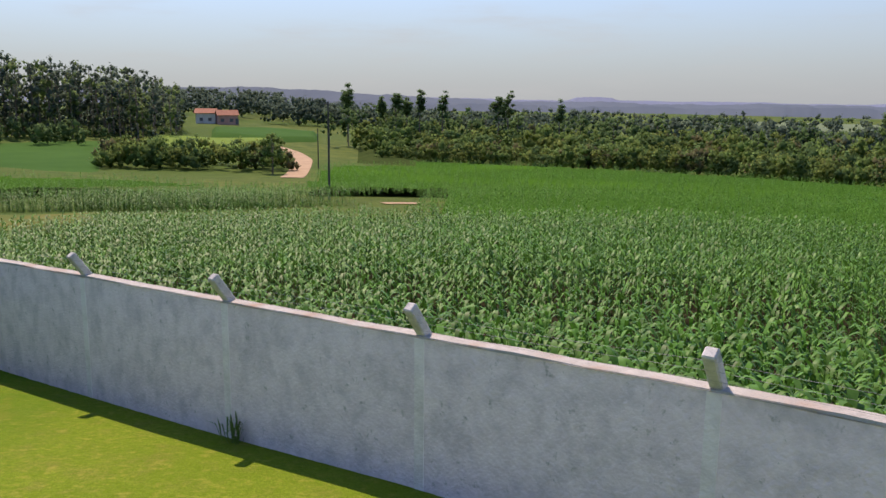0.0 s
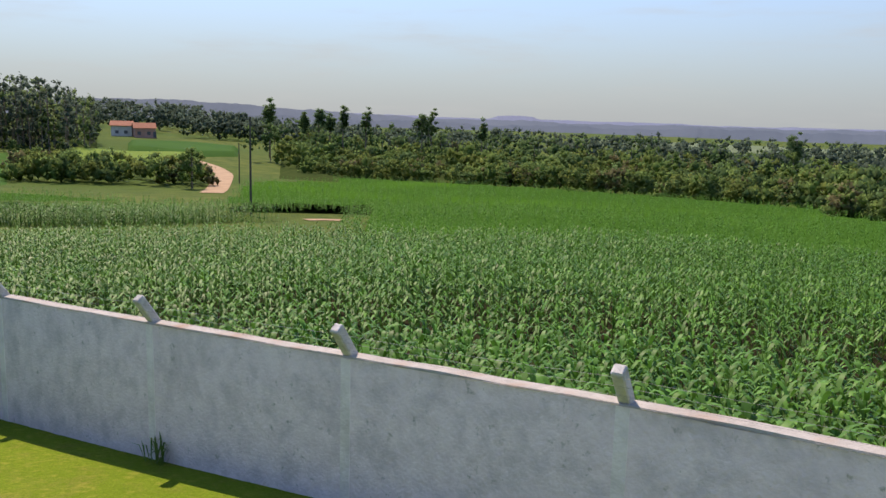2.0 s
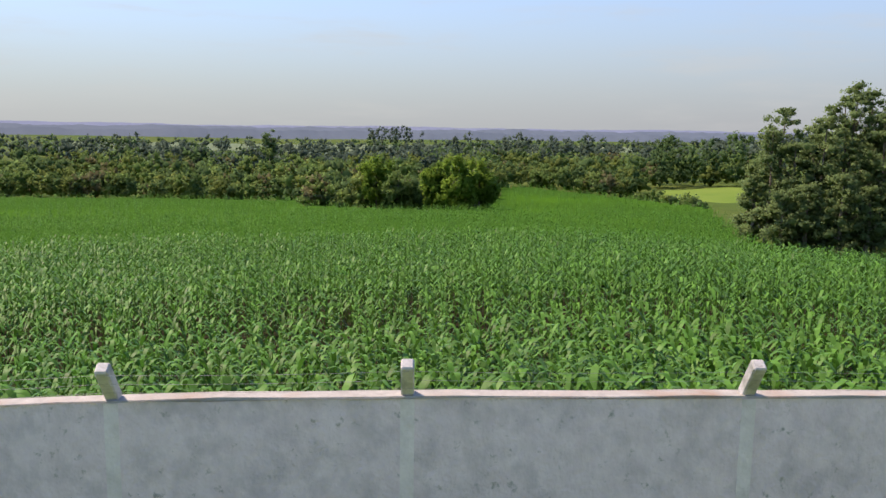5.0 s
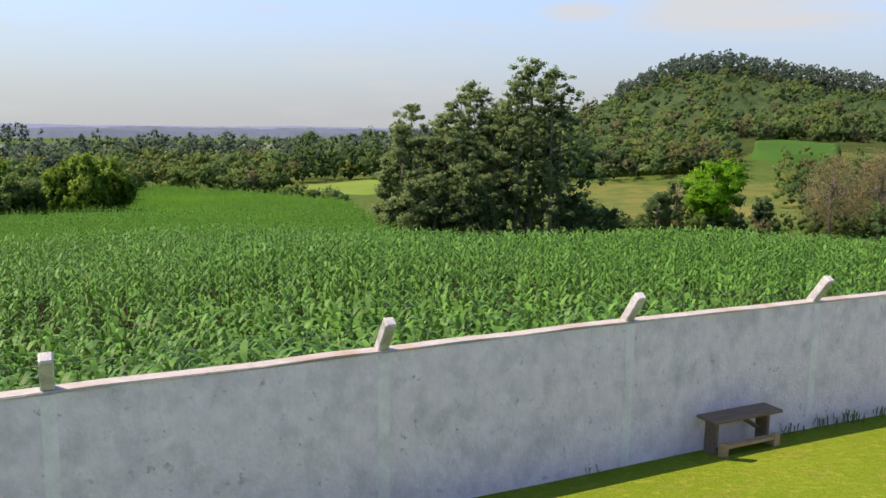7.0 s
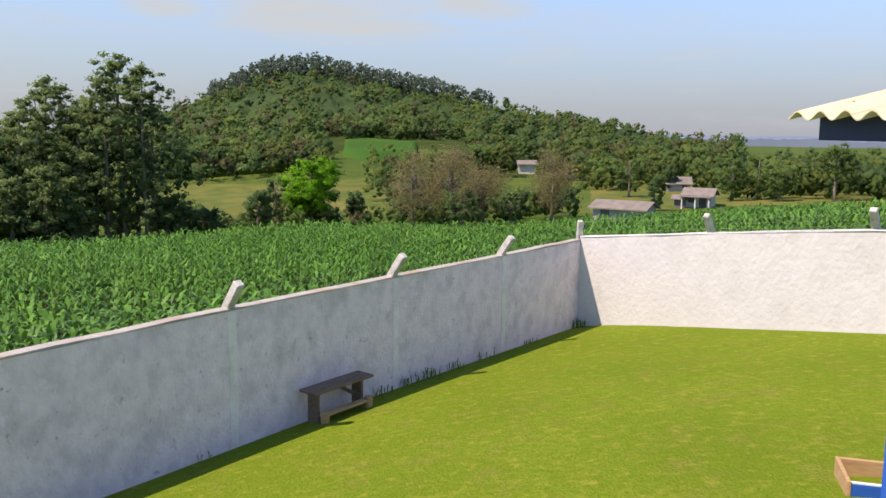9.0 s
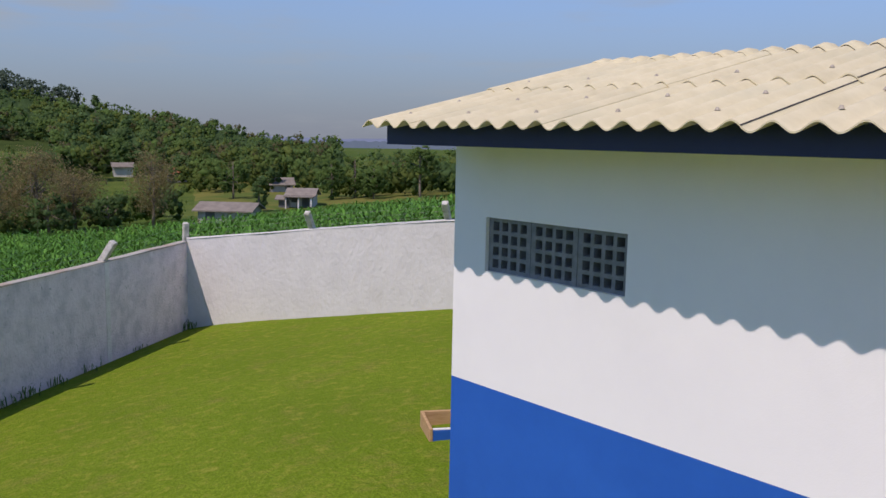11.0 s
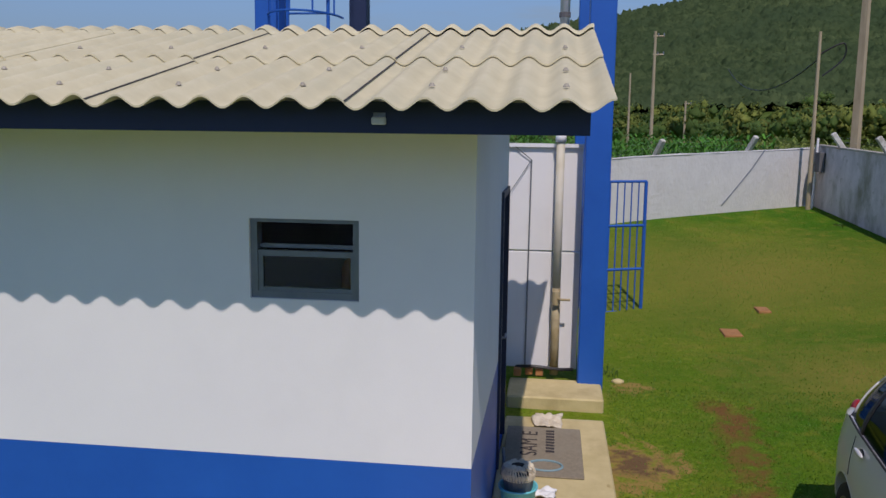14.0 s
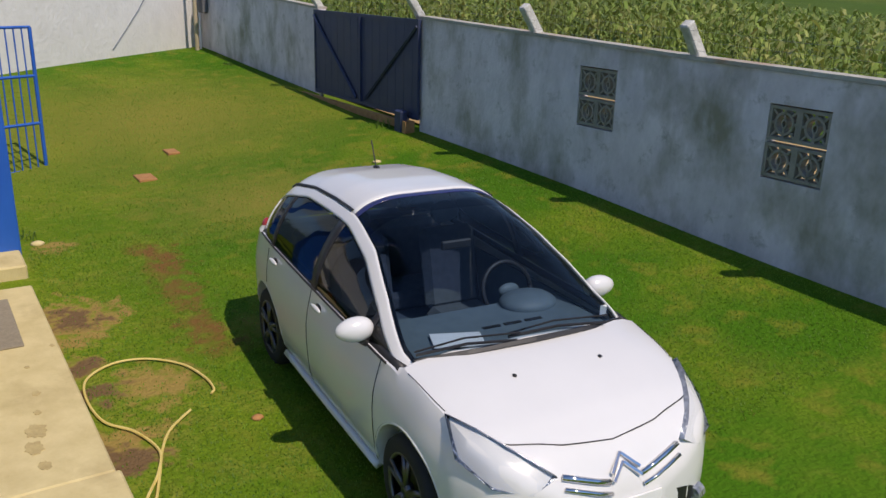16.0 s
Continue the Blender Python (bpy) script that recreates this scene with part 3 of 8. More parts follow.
def gate_wall(name, x0, x1, holes):
    """A stretch of the wall beside the gate, with square openings (x, z, width, height)."""
    xs = sorted({x0, x1, *np.linspace(x0, x1, 12), *[h[0] for h in holes], *[h[0] + h[2] for h in holes]})
    bm = bmesh.new()
    for a, b in zip(xs, xs[1:]):
        zt = gate_top((a + b) / 2)
        spans = [(-0.6, zt)]
        for hx, hz, hw, hh in holes:
            if a >= hx - 1e-6 and b <= hx + hw + 1e-6:
                spans = [(-0.6, hz), (hz + hh, zt)]
        for z0, z1 in spans:
            v = [bm.verts.new((x, y, z)) for z in (z0, z1) for x, y in ((a, -6.60), (b, -6.60), (b, -6.45), (a, -6.45))]
            if z1 == zt:
                for w, x in ((v[4], a), (v[5], b), (v[6], b), (v[7], a)):
                    w.co.z = gate_top(x)
            for q in ((3, 2, 1, 0), (4, 5, 6, 7), (0, 1, 5, 4), (2, 3, 7, 6), (1, 2, 6, 5), (3, 0, 4, 7)):
                bm.faces.new([v[i] for i in q])
    tagged(part(name, bm, M_PLASTER_GATE), "grey weathered plaster boundary wall by the gate", "wall", kind="structure")
    bm = bmesh.new()
    us = np.linspace(x0, x1, 30)
    for a, b in zip(us, us[1:]):
        za, zb = gate_top(a) + 0.004, gate_top(b) + 0.004
        o = 0.02 + random.uniform(-0.006, 0.006)
        v = [bm.verts.new(c) for c in ((a, -6.62, za), (b, -6.62, zb), (b, -6.45 + o, zb), (a, -6.45 + o, za), (a, -6.62, za + 0.04), (b, -6.62, zb + 0.04), (b, -6.45 + o, zb + 0.04), (a, -6.45 + o, za + 0.04))]
        for q in ((3, 2, 1, 0), (4, 5, 6, 7), (0, 1, 5, 4), (2, 3, 7, 6), (1, 2, 6, 5), (3, 0, 4, 7)):
            bm.faces.new([v[i] for i in q])
    tagged(part(name + "_capping", bm, M_CAP), "rough pale mortar capping along the wall top", "wall capping", kind="structure")


HOLES = [(6.68, 1.265, 0.61, 0.68), (4.09, 1.17, 0.62, 0.68)]
gate_wall("wall_south", -8.0, GATE_X0, HOLES)
gate_wall("wall_south_far", GATE_X1, YC[0], [])
bm = boxes((-30, -8, -6.6, -6.45, -2, 1.6))
tagged(part("wall_west", bm, M_PLASTER_GATE), "plain grey plaster boundary wall", "wall", kind="structure")


def pattern_block(x, z):
    """An open concrete screen block, 0.31 m, with petal shaped holes."""
    bm = bmesh.new()
    w, y0, y1 = 0.155, -6.56, -6.46
    for r in ((-w, w, y0, y1, -w, -w + 0.03), (-w, w, y0, y1, w - 0.03, w), (-w, -w + 0.03, y0, y1, -w + 0.03, w - 0.03), (w - 0.03, w, y0, y1, -w + 0.03, w - 0.03)):
        box(bm, *r)
    for a in (0, 90, 180, 270):
        box(bm, 0.10, 0.128, y0 + 0.01, y1 - 0.01, -0.014, 0.014, m=Matrix.Rotation(radians(a), 4, "Y"))
    for a in (45, 135, 225, 315):
        box(bm, 0.10, 0.17, y0 + 0.01, y1 - 0.01, -0.010, 0.010, m=Matrix.Rotation(radians(a), 4, "Y"))
    for ri, ro, wide, n in ((0.082, 0.106, 1.0, 16), (0.030, 0.046, 0.62, 10)):
        for k in range(n):
            a0, a1 = 2 * math.pi * k / n, 2 * math.pi * (k + 1) / n
            v = [bm.verts.new((wide * q * math.cos(a), y, q * math.sin(a))) for y in (y0 + 0.01, y1 - 0.01) for q in (ri, ro) for a in (a0, a1)]
            for q in ((0, 1, 3, 2), (4, 6, 7, 5), (0, 4, 5, 1), (2, 3, 7, 6)):
                bm.faces.new([v[i] for i in q])
    for sz in (1, -1):
        box(bm, -0.010, 0.010, y0 + 0.01, y1 - 0.01, min(sz * 0.04, sz * 0.09), max(sz * 0.04, sz * 0.09))
    bmesh.ops.translate(bm, verts=bm.verts, vec=(x, 0, z))
    return bm


M_BLOCK = material("screen_block", (0.21, 0.195, 0.16), (0.33, 0.30, 0.245), 10, 0.9, 0.3, 50)
for hx, hz, hw, hh in HOLES:
    t = thing("screen_block_panel", "ornamental concrete screen block panel set in the grey wall", "vent panel", group="screen block panels in the wall")
    for i in range(2):
        for j in range(2):
            part("screen_block", pattern_block(hx + hw / 4 + i * hw / 2, hz + hh / 4 + j * hh / 2), M_BLOCK, t)


# ---- leaning fence posts and wire ----
def fence_post(at, out, length=0.39, w=0.115):
    t = thing("fence_post", "short concrete fence post leaning outwards on the wall top", "fence post", group="leaning posts on the wall")
    out = Vector((*out, 0))
    up = (Vector((0, 0, 1)) * 0.815 - out * 0.579).normalized()
    side = up.cross(out).normalized()
    m = Matrix((side, up.cross(side), up)).transposed().to_4x4()
    m.translation = Vector(at)
    bm = bmesh.new()
    box(bm, -w / 2, w / 2, -w / 2, w / 2, -0.05, length, bevel=0.014)
    bmesh.ops.transform(bm, matrix=m, verts=bm.verts)
    part("shaft", bm, M_POST, t)
    return [m @ Vector((0, w / 2 + 0.005, z)) for z in (0.12, 0.24, 0.36)]


def wire_run(points):
    """Three strands from post to post."""
    t = thing("fence_wire", "thin sagging barbed wire strung between the posts", "wire", group="wire strands on the wall")
    for k in range(3):
        for a, b in zip(points, points[1:]):
            bm = bmesh.new()
            p, q = a[k], b[k]
            tube(bm, [p.lerp(q, u) - Vector((0, 0, 0.06 * u * (1 - u))) for u in (0, 0.25, 0.5, 0.75, 1)], 0.0012, 4, cap=False)
            part("strand", bm, M_WIRE, t)


runs = [[], [], []]
wall_n = bpy.data.objects["wall_north"]
for a in POSTS:
    c = A0 + FB * a - FN * 0.1
    bm = bmesh.new()
    m = Matrix.Translation((*c, 0)) @ Matrix.Rotation(math.atan2(FB[1], FB[0]), 4, "Z")
    box(bm, -0.062, 0.062, -0.006, 0.05, -1.8, float(np.interp(a, *WALL_TOP)) - 0.01, m=m)
    part("pilaster", bm, M_PILASTER, wall_n)
for a in POSTS:
    c = A0 + FB * a - FN * 0.03
    runs[0].append(fence_post((*c, float(np.interp(a, *WALL_TOP)) + 0.04), FN))
corner_out = (FN + EN) / np.linalg.norm(FN + EN)
cp = fence_post((*(CORNER + corner_out * 0.08), 0.64), corner_out * 0.2, 0.36)
runs[0].append(cp)
runs[1].append(cp)
for k in range(1, 10):
    c = CORNER + EB * min(2.75 * k, EL - 0.3) + EN * 0.08
    z = float(np.interp(np.dot(c - CORNER, EB) / EL, [a for a, _, _ in EAST], [b for _, _, b in EAST]))
    runs[1].append(fence_post((*c, z + 0.04), EN))
for x in (20.2, 17.5, 14.60, 11.0, 8.2, 5.65, 3.1, 0.5):
    runs[2].append(fence_post((x, -6.52, gate_top(x) + 0.04), (0, -1)))
for r in runs:
    wire_run(r)


# ---- sliding gate ----
def yard_gate():
    t = thing("yard_gate", "closed dark blue sheet metal sliding gate on a floor rail", "gate")
    x0, x1, z0, z1 = GATE_X0 - 0.05, GATE_X1 + 0.05, 0.80, 2.285
    k = 28
    xs = np.linspace(x0 + 0.05, x1 - 0.05, k + 1)
    for i in range(k):
        d = 0.0 if i % 2 else 0.003
        part("sheet_strip", boxes((xs[i], xs[i + 1], -6.40 - d, -6.385 - d, z0 + 0.05, z1 - 0.04)), M_NAVYGATE, t)
    part("frame", boxes((x0, x1, -6.42, -6.37, z1 - 0.05, z1), (x0, x1, -6.42, -6.37, z0, z0 + 0.06), (x0, x0 + 0.05, -6.42, -6.37, z0 + 0.06, z1 - 0.05), (x1 - 0.05, x1, -6.42, -6.37, z0 + 0.06, z1 - 0.05)), M_NAVYGATE, t)
    xm = (x0 + x1) / 2
    part("centre_bar", boxes((xm - 0.03, xm + 0.03, -6.385, -6.345, z0 + 0.06, z1 - 0.05)), M_NAVYGATE, t)
    for sx in (-1, 1):
        bm = bmesh.new()
        tube(bm, [(xm + sx * 1.85, -6.36, z1 - 0.1), (xm + sx * 0.15, -6.36, z0 + 0.1)], 0.025, 4)
        part("brace", bm, M_NAVYGATE, t)
    for sx in (0.35, 3.5):
        bm = bmesh.new()
        tube(bm, [(x0 + sx, -6.41, z0 - 0.02), (x0 + sx, -6.37, z0 - 0.02)], 0.05, 12)
        part("roller", bm, M_WIRE, t)
    return t


M_NAVYGATE = material("gate_paint", (0.024, 0.034, 0.085), (0.034, 0.046, 0.105), 3, 0.6, stain=(0.042, 0.046, 0.080), stain_scale=1.5)
M_RUST = material("rusty_steel", (0.30, 0.13, 0.045), (0.45, 0.24, 0.10), 9, 0.8)
yard_gate()
bm = boxes((10.9, 15.0, -6.34, -6.27, 0.64, 0.755), (10.85, 10.95, -6.36, -6.2, 0.60, 0.78))
tagged(part("gate_rail", bm, M_RUST), "rusty steel gate rail lying along the ground", "rail")
bm = boxes((10.98, 11.22, -6.33, -6.2, 0.5, 0.93), bevel=0.03)
tagged(part("gate_motor", bm, M_NAVYGATE), "small dark gate motor box beside the rail", "gate motor")


# ---- pump house ----
BX0, BX1, BY0, BY1 = 4.18, 7.10, 0.33, 4.45
BAND, EAVE = 1.10, 2.86


def wall_panel(bm, axis, at, thick, a0, a1, z0, z1, holes):
    """A wall slab in the plane axis = at, thick behind it, with rectangular holes (a0, a1, z0, z1)."""
    us = sorted({a0, a1, *[h[0] for h in holes], *[h[1] for h in holes]})
    zs = sorted({z0, z1, *[h[2] for h in holes], *[h[3] for h in holes]})
    us, zs = [u for u in us if a0 <= u <= a1], [z for z in zs if z0 <= z <= z1]
    for u0, u1 in zip(us, us[1:]):
        for w0, w1 in zip(zs, zs[1:]):
            if any(h[0] <= u0 and u1 <= h[1] and h[2] <= w0 and w1 <= h[3] for h in holes):
                continue
            if axis == "x":
                box(bm, min(at, at + thick), max(at, at + thick), u0, u1, w0, w1)
            else:
                box(bm, u0, u1, min(at, at + thick), max(at, at + thick), w0, w1)
    bmesh.ops.remove_doubles(bm, verts=bm.verts, dist=1e-4)
    return bm


house = thing("pump_house", "small white building with blue base band and corrugated roof", "building")
VENT = (2.955, 4.13, 1.915, 2.285)
WIN = (0.905, 1.468, 1.932, 2.338)
DOOR = (6.22, 7.02, 0.25, 2.35)
for nm, z0, z1, mat in (("wall_base", -0.2, BAND, M_BLUE), ("wall", BAND, EAVE, M_WHITE)):
    bm = bmesh.new()
    wall_panel(bm, "x", BX0, 0.15, BY0, BY1, z0, z1, [VENT, WIN])
    part(nm, bm, mat, house)
    bm = bmesh.new()
    wall_panel(bm, "y", BY0, 0.15, BX0 + 0.15, BX1, z0, z1, [DOOR])
    part(nm, bm, mat, house)
    part(nm, boxes((BX0 + 0.15, BX1, BY1 - 0.15, BY1, z0, z1)), mat, house)
    part(nm, boxes((BX1 - 0.15, BX1, BY0 + 0.15, BY1 - 0.15, z0, z1)), mat, house)
for y in (BY0 + 0.002, BY1 - 0.152):
    bm = bmesh.new()
    v = [bm.verts.new((x, yy, z)) for yy in (y, y + 0.15) for x, z in ((BX0, EAVE), (BX1, EAVE), ((BX0 + BX1) / 2, EAVE + 0.36))]
    for q in ((0, 1, 2), (5, 4, 3), (0, 3, 4, 1), (1, 4, 5, 2), (2, 5, 3, 0)):
        bm.faces.new([v[i] for i in q])
    part("gable", bm, M_WHITE, house)
part("inner_floor", boxes((BX0 + 0.15, BX1 - 0.15, BY0 + 0.15, BY1 - 0.15, 0.15, 0.24)), M_DARK, house)
# screen blocks of the vent: three blocks of 4 by 4 holes
M_VENT = material("vent_concrete", (0.15, 0.165, 0.18), (0.24, 0.255, 0.27), 15, 0.9, 0.3, 60)
for i in range(3):
    y0 = VENT[0] + i * (VENT[1] - VENT[0]) / 3
    y1 = VENT[0] + (i + 1) * (VENT[1] - VENT[0]) / 3 - 0.004
    hs = []
    for a in range(4):
        for b in range(4):
            hw, hh = (y1 - y0 - 0.05) / 4, (VENT[3] - VENT[2] - 0.03) / 4
            hs.append((y0 + 0.025 + a * hw + 0.014, y0 + 0.025 + (a + 1) * hw - 0.014, VENT[2] + 0.015 + b * hh + 0.013, VENT[2] + 0.015 + (b + 1) * hh - 0.013))
    bm = bmesh.new()
    wall_panel(bm, "x", BX0 + 0.03, 0.08, y0, y1, VENT[2], VENT[3], hs)
    part("vent_block", bm, M_VENT, house, "grey concrete vent block with square holes")
# window
fr = part("window_frame", boxes((BX0 + 0.02, BX0 + 0.09, WIN[0], WIN[0] + 0.035, WIN[2], WIN[3]), (BX0 + 0.02, BX0 + 0.09, WIN[1] - 0.035, WIN[1], WIN[2], WIN[3]),
                             (BX0 + 0.02, BX0 + 0.09, WIN[0] + 0.035, WIN[1] - 0.035, WIN[2], WIN[2] + 0.035), (BX0 + 0.02, BX0 + 0.09, WIN[0] + 0.035, WIN[1] - 0.035, WIN[3] - 0.02, WIN[3])), M_ALU, house, "grey aluminium window frame")
part("sash", boxes((BX0 + 0.03, BX0 + 0.055, WIN[0] + 0.035, WIN[1] - 0.035, 2.145, 2.175), (BX0 + 0.03, BX0 + 0.055, WIN[0] + 0.035, WIN[1] - 0.035, WIN[2] + 0.035, WIN[2] + 0.055), (BX0 + 0.03, BX0 + 0.055, WIN[1] - 0.06, WIN[1] - 0.035, WIN[2] + 0.055, 2.145), (BX0 + 0.03, BX0 + 0.055, WIN[0] + 0.035, WIN[0] + 0.05, WIN[2] + 0.055, 2.145), (BX0 + 0.06, BX0 + 0.08, WIN[0] + 0.035, WIN[1] - 0.035, 2.185, 2.205)), M_ALU, fr)
pane = part("pane", boxes((BX0 + 0.04, BX0 + 0.044, WIN[0] + 0.05, WIN[1] - 0.06, WIN[2] + 0.055, 2.145)), M_GLASS, fr)
pane.visible_shadow = False
# door
M_DOOR = material("navy_door", (0.012, 0.02, 0.05), (0.02, 0.03, 0.07), 3, 0.5)
part("door_frame", boxes((DOOR[0], DOOR[0] + 0.05, BY0 - 0.02, BY0 + 0.1, DOOR[2], DOOR[3]), (DOOR[1] - 0.05, DOOR[1], BY0 - 0.02, BY0 + 0.1, DOOR[2], DOOR[3]), (DOOR[0] + 0.05, DOOR[1] - 0.05, BY0 - 0.02, BY0 + 0.1, DOOR[3] - 0.05, DOOR[3])), M_DOOR, house)
dl = part("door", boxes((DOOR[0] + 0.05, DOOR[1] - 0.05, BY0 + 0.02, BY0 + 0.06, DOOR[2] + 0.01, DOOR[3] - 0.05)), M_DOOR, house, "closed dark blue metal door")
bm = bmesh.new()
tube(bm, [(6.32, BY0 + 0.02, 1.25), (6.32, BY0 - 0.04, 1.25), (6.44, BY0 - 0.04, 1.25)], 0.01, 6)
part("handle", bm, M_ALU, dl)

# roof of corrugated sheets
PITCH, RIDGE_X, EAVE_X, SLOPE = 0.1835, 5.90, 3.47, 0.227
RY0, RY1 = -0.265, 4.585
CREST = -0.2585


def roof_sheet(y0, waves, x0, x1, z0, thick=0.008, flip=1):
    n = int(round(waves * 10)) + 1
    ys = [y0 + PITCH * waves * i / (n - 1) for i in range(n)]
    v, f = [], []
    for lay in (0, -thick):
        for x in (x0, x1):
            for y in ys:
                ph = 2 * math.pi * (y - CREST) / PITCH
                v.append((x, y, z0 + SLOPE * abs(x - x0) + 0.0235 * math.cos(ph) + lay))
    for i in range(n - 1):
        f += [(i, i + 1, n + i + 1, n + i), (2 * n + i, 3 * n + i, 3 * n + i + 1, 2 * n + i + 1), (i, 2 * n + i, 2 * n + i + 1, i + 1), (n + i, n + i + 1, 3 * n + i + 1, 3 * n + i)]
    for i in (0, n - 1):
        f.append((i, n + i, 3 * n + i, 2 * n + i))
    return v, f


roof = part("roof_deck", boxes((EAVE_X + 0.25, RIDGE_X, BY0, BY1, EAVE - 0.0, EAVE + 0.01)), M_DARK, house)
M_SCREW = material("screw_cap", (0.30, 0.27, 0.22), (0.42, 0.38, 0.31), 20, 0.6)
ROWS = [(3.47, 4.66, 2.885), (4.55, 5.92, 2.885 + SLOPE * 1.08 + 0.014)]
seams = [RY0, *[PITCH * k - 0.305 for k in (6, 12, 18, 24)], RY1]
for r, (x0, x1, z0) in enumerate(ROWS):
    for i, (a, b) in enumerate(zip(seams, seams[1:])):
        waves = (b - a) / PITCH
        v, f = roof_sheet(a, waves, x0, x1, z0 + 0.0035 * i)
        sheet = mesh_object("roof_sheet", v, f, M_ROOF, house, smooth=False)
        sheet.data.polygons.foreach_set("use_smooth", np.ones(len(f), dtype=bool))
        sheet.data.set_sharp_from_angle(angle=radians(40))
        for k in [k for k in (1, 4) if k < waves]:
            for x in ((x0 + 0.22,) if r else (x0 + 0.20, x0 + 0.62)):
                y = CREST + PITCH * (round((a - CREST) / PITCH) + k)
                bm = bmesh.new()
                z = z0 + SLOPE * (x - x0) + 0.0255
                bmesh.ops.create_cone(bm, cap_ends=True, segments=8, radius1=0.015, radius2=0.006, depth=0.015, matrix=Matrix.Translation((x, y, z + 0.012)))
                part("screw_cap", bm, M_SCREW, sheet)
for i, (a, b) in enumerate(zip(seams, seams[1:])):
    v, f = roof_sheet(a, (b - a) / PITCH, 7.81, RIDGE_X, 2.885 + SLOPE * (2 * RIDGE_X - EAVE_X - 7.81))
    mesh_object("roof_sheet", v, f, M_ROOF, house, smooth=True)
# dark strips laid on two lap edges to draw their shadow gaps
M_GAP = material("lap_shadow_gap", (0.05, 0.048, 0.045), (0.09, 0.085, 0.08), 10, 0.9)
for x0, x1, z0 in ROWS:
    for y in seams[1:3]:
        wave = 0.0235 * math.cos(2 * math.pi * (y - CREST) / PITCH)
        bm = bmesh.new()
        tube(bm, [(x0, y, z0 + wave + 0.006), (x1, y, z0 + SLOPE * (x1 - x0) + wave + 0.005)], 0.0042, 5)
        part("lap_shadow_strip", bm, M_GAP, house, "dark strip drawn for the shadow gap of a lapped sheet")
# ridge pieces: corrugated caps
for i, (a, b) in enumerate(zip(seams, seams[1:])):
    n = int(round((b - a) / PITCH * 10)) + 1
    v, f = [], []
    ys = np.linspace(a, b, n)
    zr = 2.885 + SLOPE * (RIDGE_X - EAVE_X) + 0.03
    for lay in (0, -0.008):
        for dx, dz in ((-0.16, -0.03), (-0.05, 0.0), (0.05, 0.0), (0.16, -0.03)):
            for y in ys:
                v.append((RIDGE_X + dx, y, zr + dz + 0.024 * math.cos(2 * math.pi * (y - CREST) / PITCH) + lay))
    for lay in (0, 4):
        for c in range(3):
            for k in range(n - 1):
                o = (lay + c) * n + k
                f.append((o, o + 1, o + n + 1, o + n))
    for k in range(n - 1):
        f.append((k, 4 * n + k, 4 * n + k + 1, k + 1))
        f.append((3 * n + k, 3 * n + k + 1, 7 * n + k + 1, 7 * n + k))
    mesh_object("ridge_cap", v, f, M_ROOF, house, smooth=True)
part("fascia", boxes((3.62, 3.645, RY0 + 0.09, RY1 - 0.07, 2.765, 2.895)), M_NAVY, house, "dark navy fascia board under the eaves")
part("fascia", boxes((7.715, 7.74, RY0 + 0.09, RY1 - 0.07, 2.89, 3.02)), M_NAVY, house, "dark navy fascia board under the eaves")
part("soffit", boxes((3.65, BX0 - 0.002, RY0 + 0.12, RY1 - 0.1, 2.80, 2.815)), M_WHITE, house)
for y in (RY0 + 0.09, RY1 - 0.095):
    bm = bmesh.new()
    v = [bm.verts.new((x, yy, z)) for yy in (y, y + 0.022) for x, z in ((3.65, 2.765), (RIDGE_X, 2.765 + SLOPE * 2.25), (7.71, 2.89), (7.71, 2.985), (RIDGE_X, 2.86 + SLOPE * 2.25), (3.65, 2.86))]
    for q in ((0, 1, 4, 5), (1, 2, 3, 4), (6, 11, 10, 7), (7, 10, 9, 8), (0, 6, 7, 1), (1, 7, 8, 2), (5, 4, 10, 11), (4, 3, 9, 10), (0, 5, 11, 6), (2, 8, 9, 3)):
        bm.faces.new([v[i] for i in q])
    part("barge_board", bm, M_NAVY, house)
M_LAMPGLASS = material("lamp_lens", (0.55, 0.56, 0.55), (0.65, 0.66, 0.65), 10, 0.3)
lamp = thing("wall_lamp", "small pale floodlight fixed under the eaves", "lamp")
bm = boxes((3.59, 3.617, 0.655, 0.715, 2.80, 2.832), bevel=0.006)
part("housing", bm, M_LAMPGLASS, lamp)
part("bracket", boxes((3.612, 3.619, 0.66, 0.71, 2.83, 2.85)), M_ALU, lamp)

# ---- slab, step, side structure, tower ----
tagged(part("entrance_slab", boxes((1.0, 4.17, -0.57, 0.9, -0.3, 0.25), (4.17, 7.46, -0.545, 0.325, -0.3, 0.25), bevel=0.012), M_SLAB), "stained ochre concrete slab along the building", "slab", kind="structure")
tagged(part("concrete_step", boxes((8.22, 8.86, -0.595, 0.36, -0.2, 0.19), bevel=0.015), M_SLAB), "stained ochre concrete step slab", "slab", kind="structure")
shed = thing("tank_room", "white panelled wall of a small room under the water tower", "building")
for k, (z0, z1) in enumerate(((0.24, 1.52), (1.535, 2.635))):
    part("panel", boxes((9.10, 9.20, -0.345, 3.0, z0, z1), bevel=0.006), M_WHITE, shed)
part("roof_trim", boxes((9.06, 9.24, -0.35, 3.0, 2.635, 2.672)), M_WHITE, shed)
part("metal_louvre", boxes(*[(9.6, 9.62, -0.2, 0.7, 2.775 + 0.037 * i, 2.80 + 0.037 * i) for i in range(4)]), M_ALU, shed)
tower = thing("water_tower", "tall blue painted concrete water tower legs with a ladder", "tower")
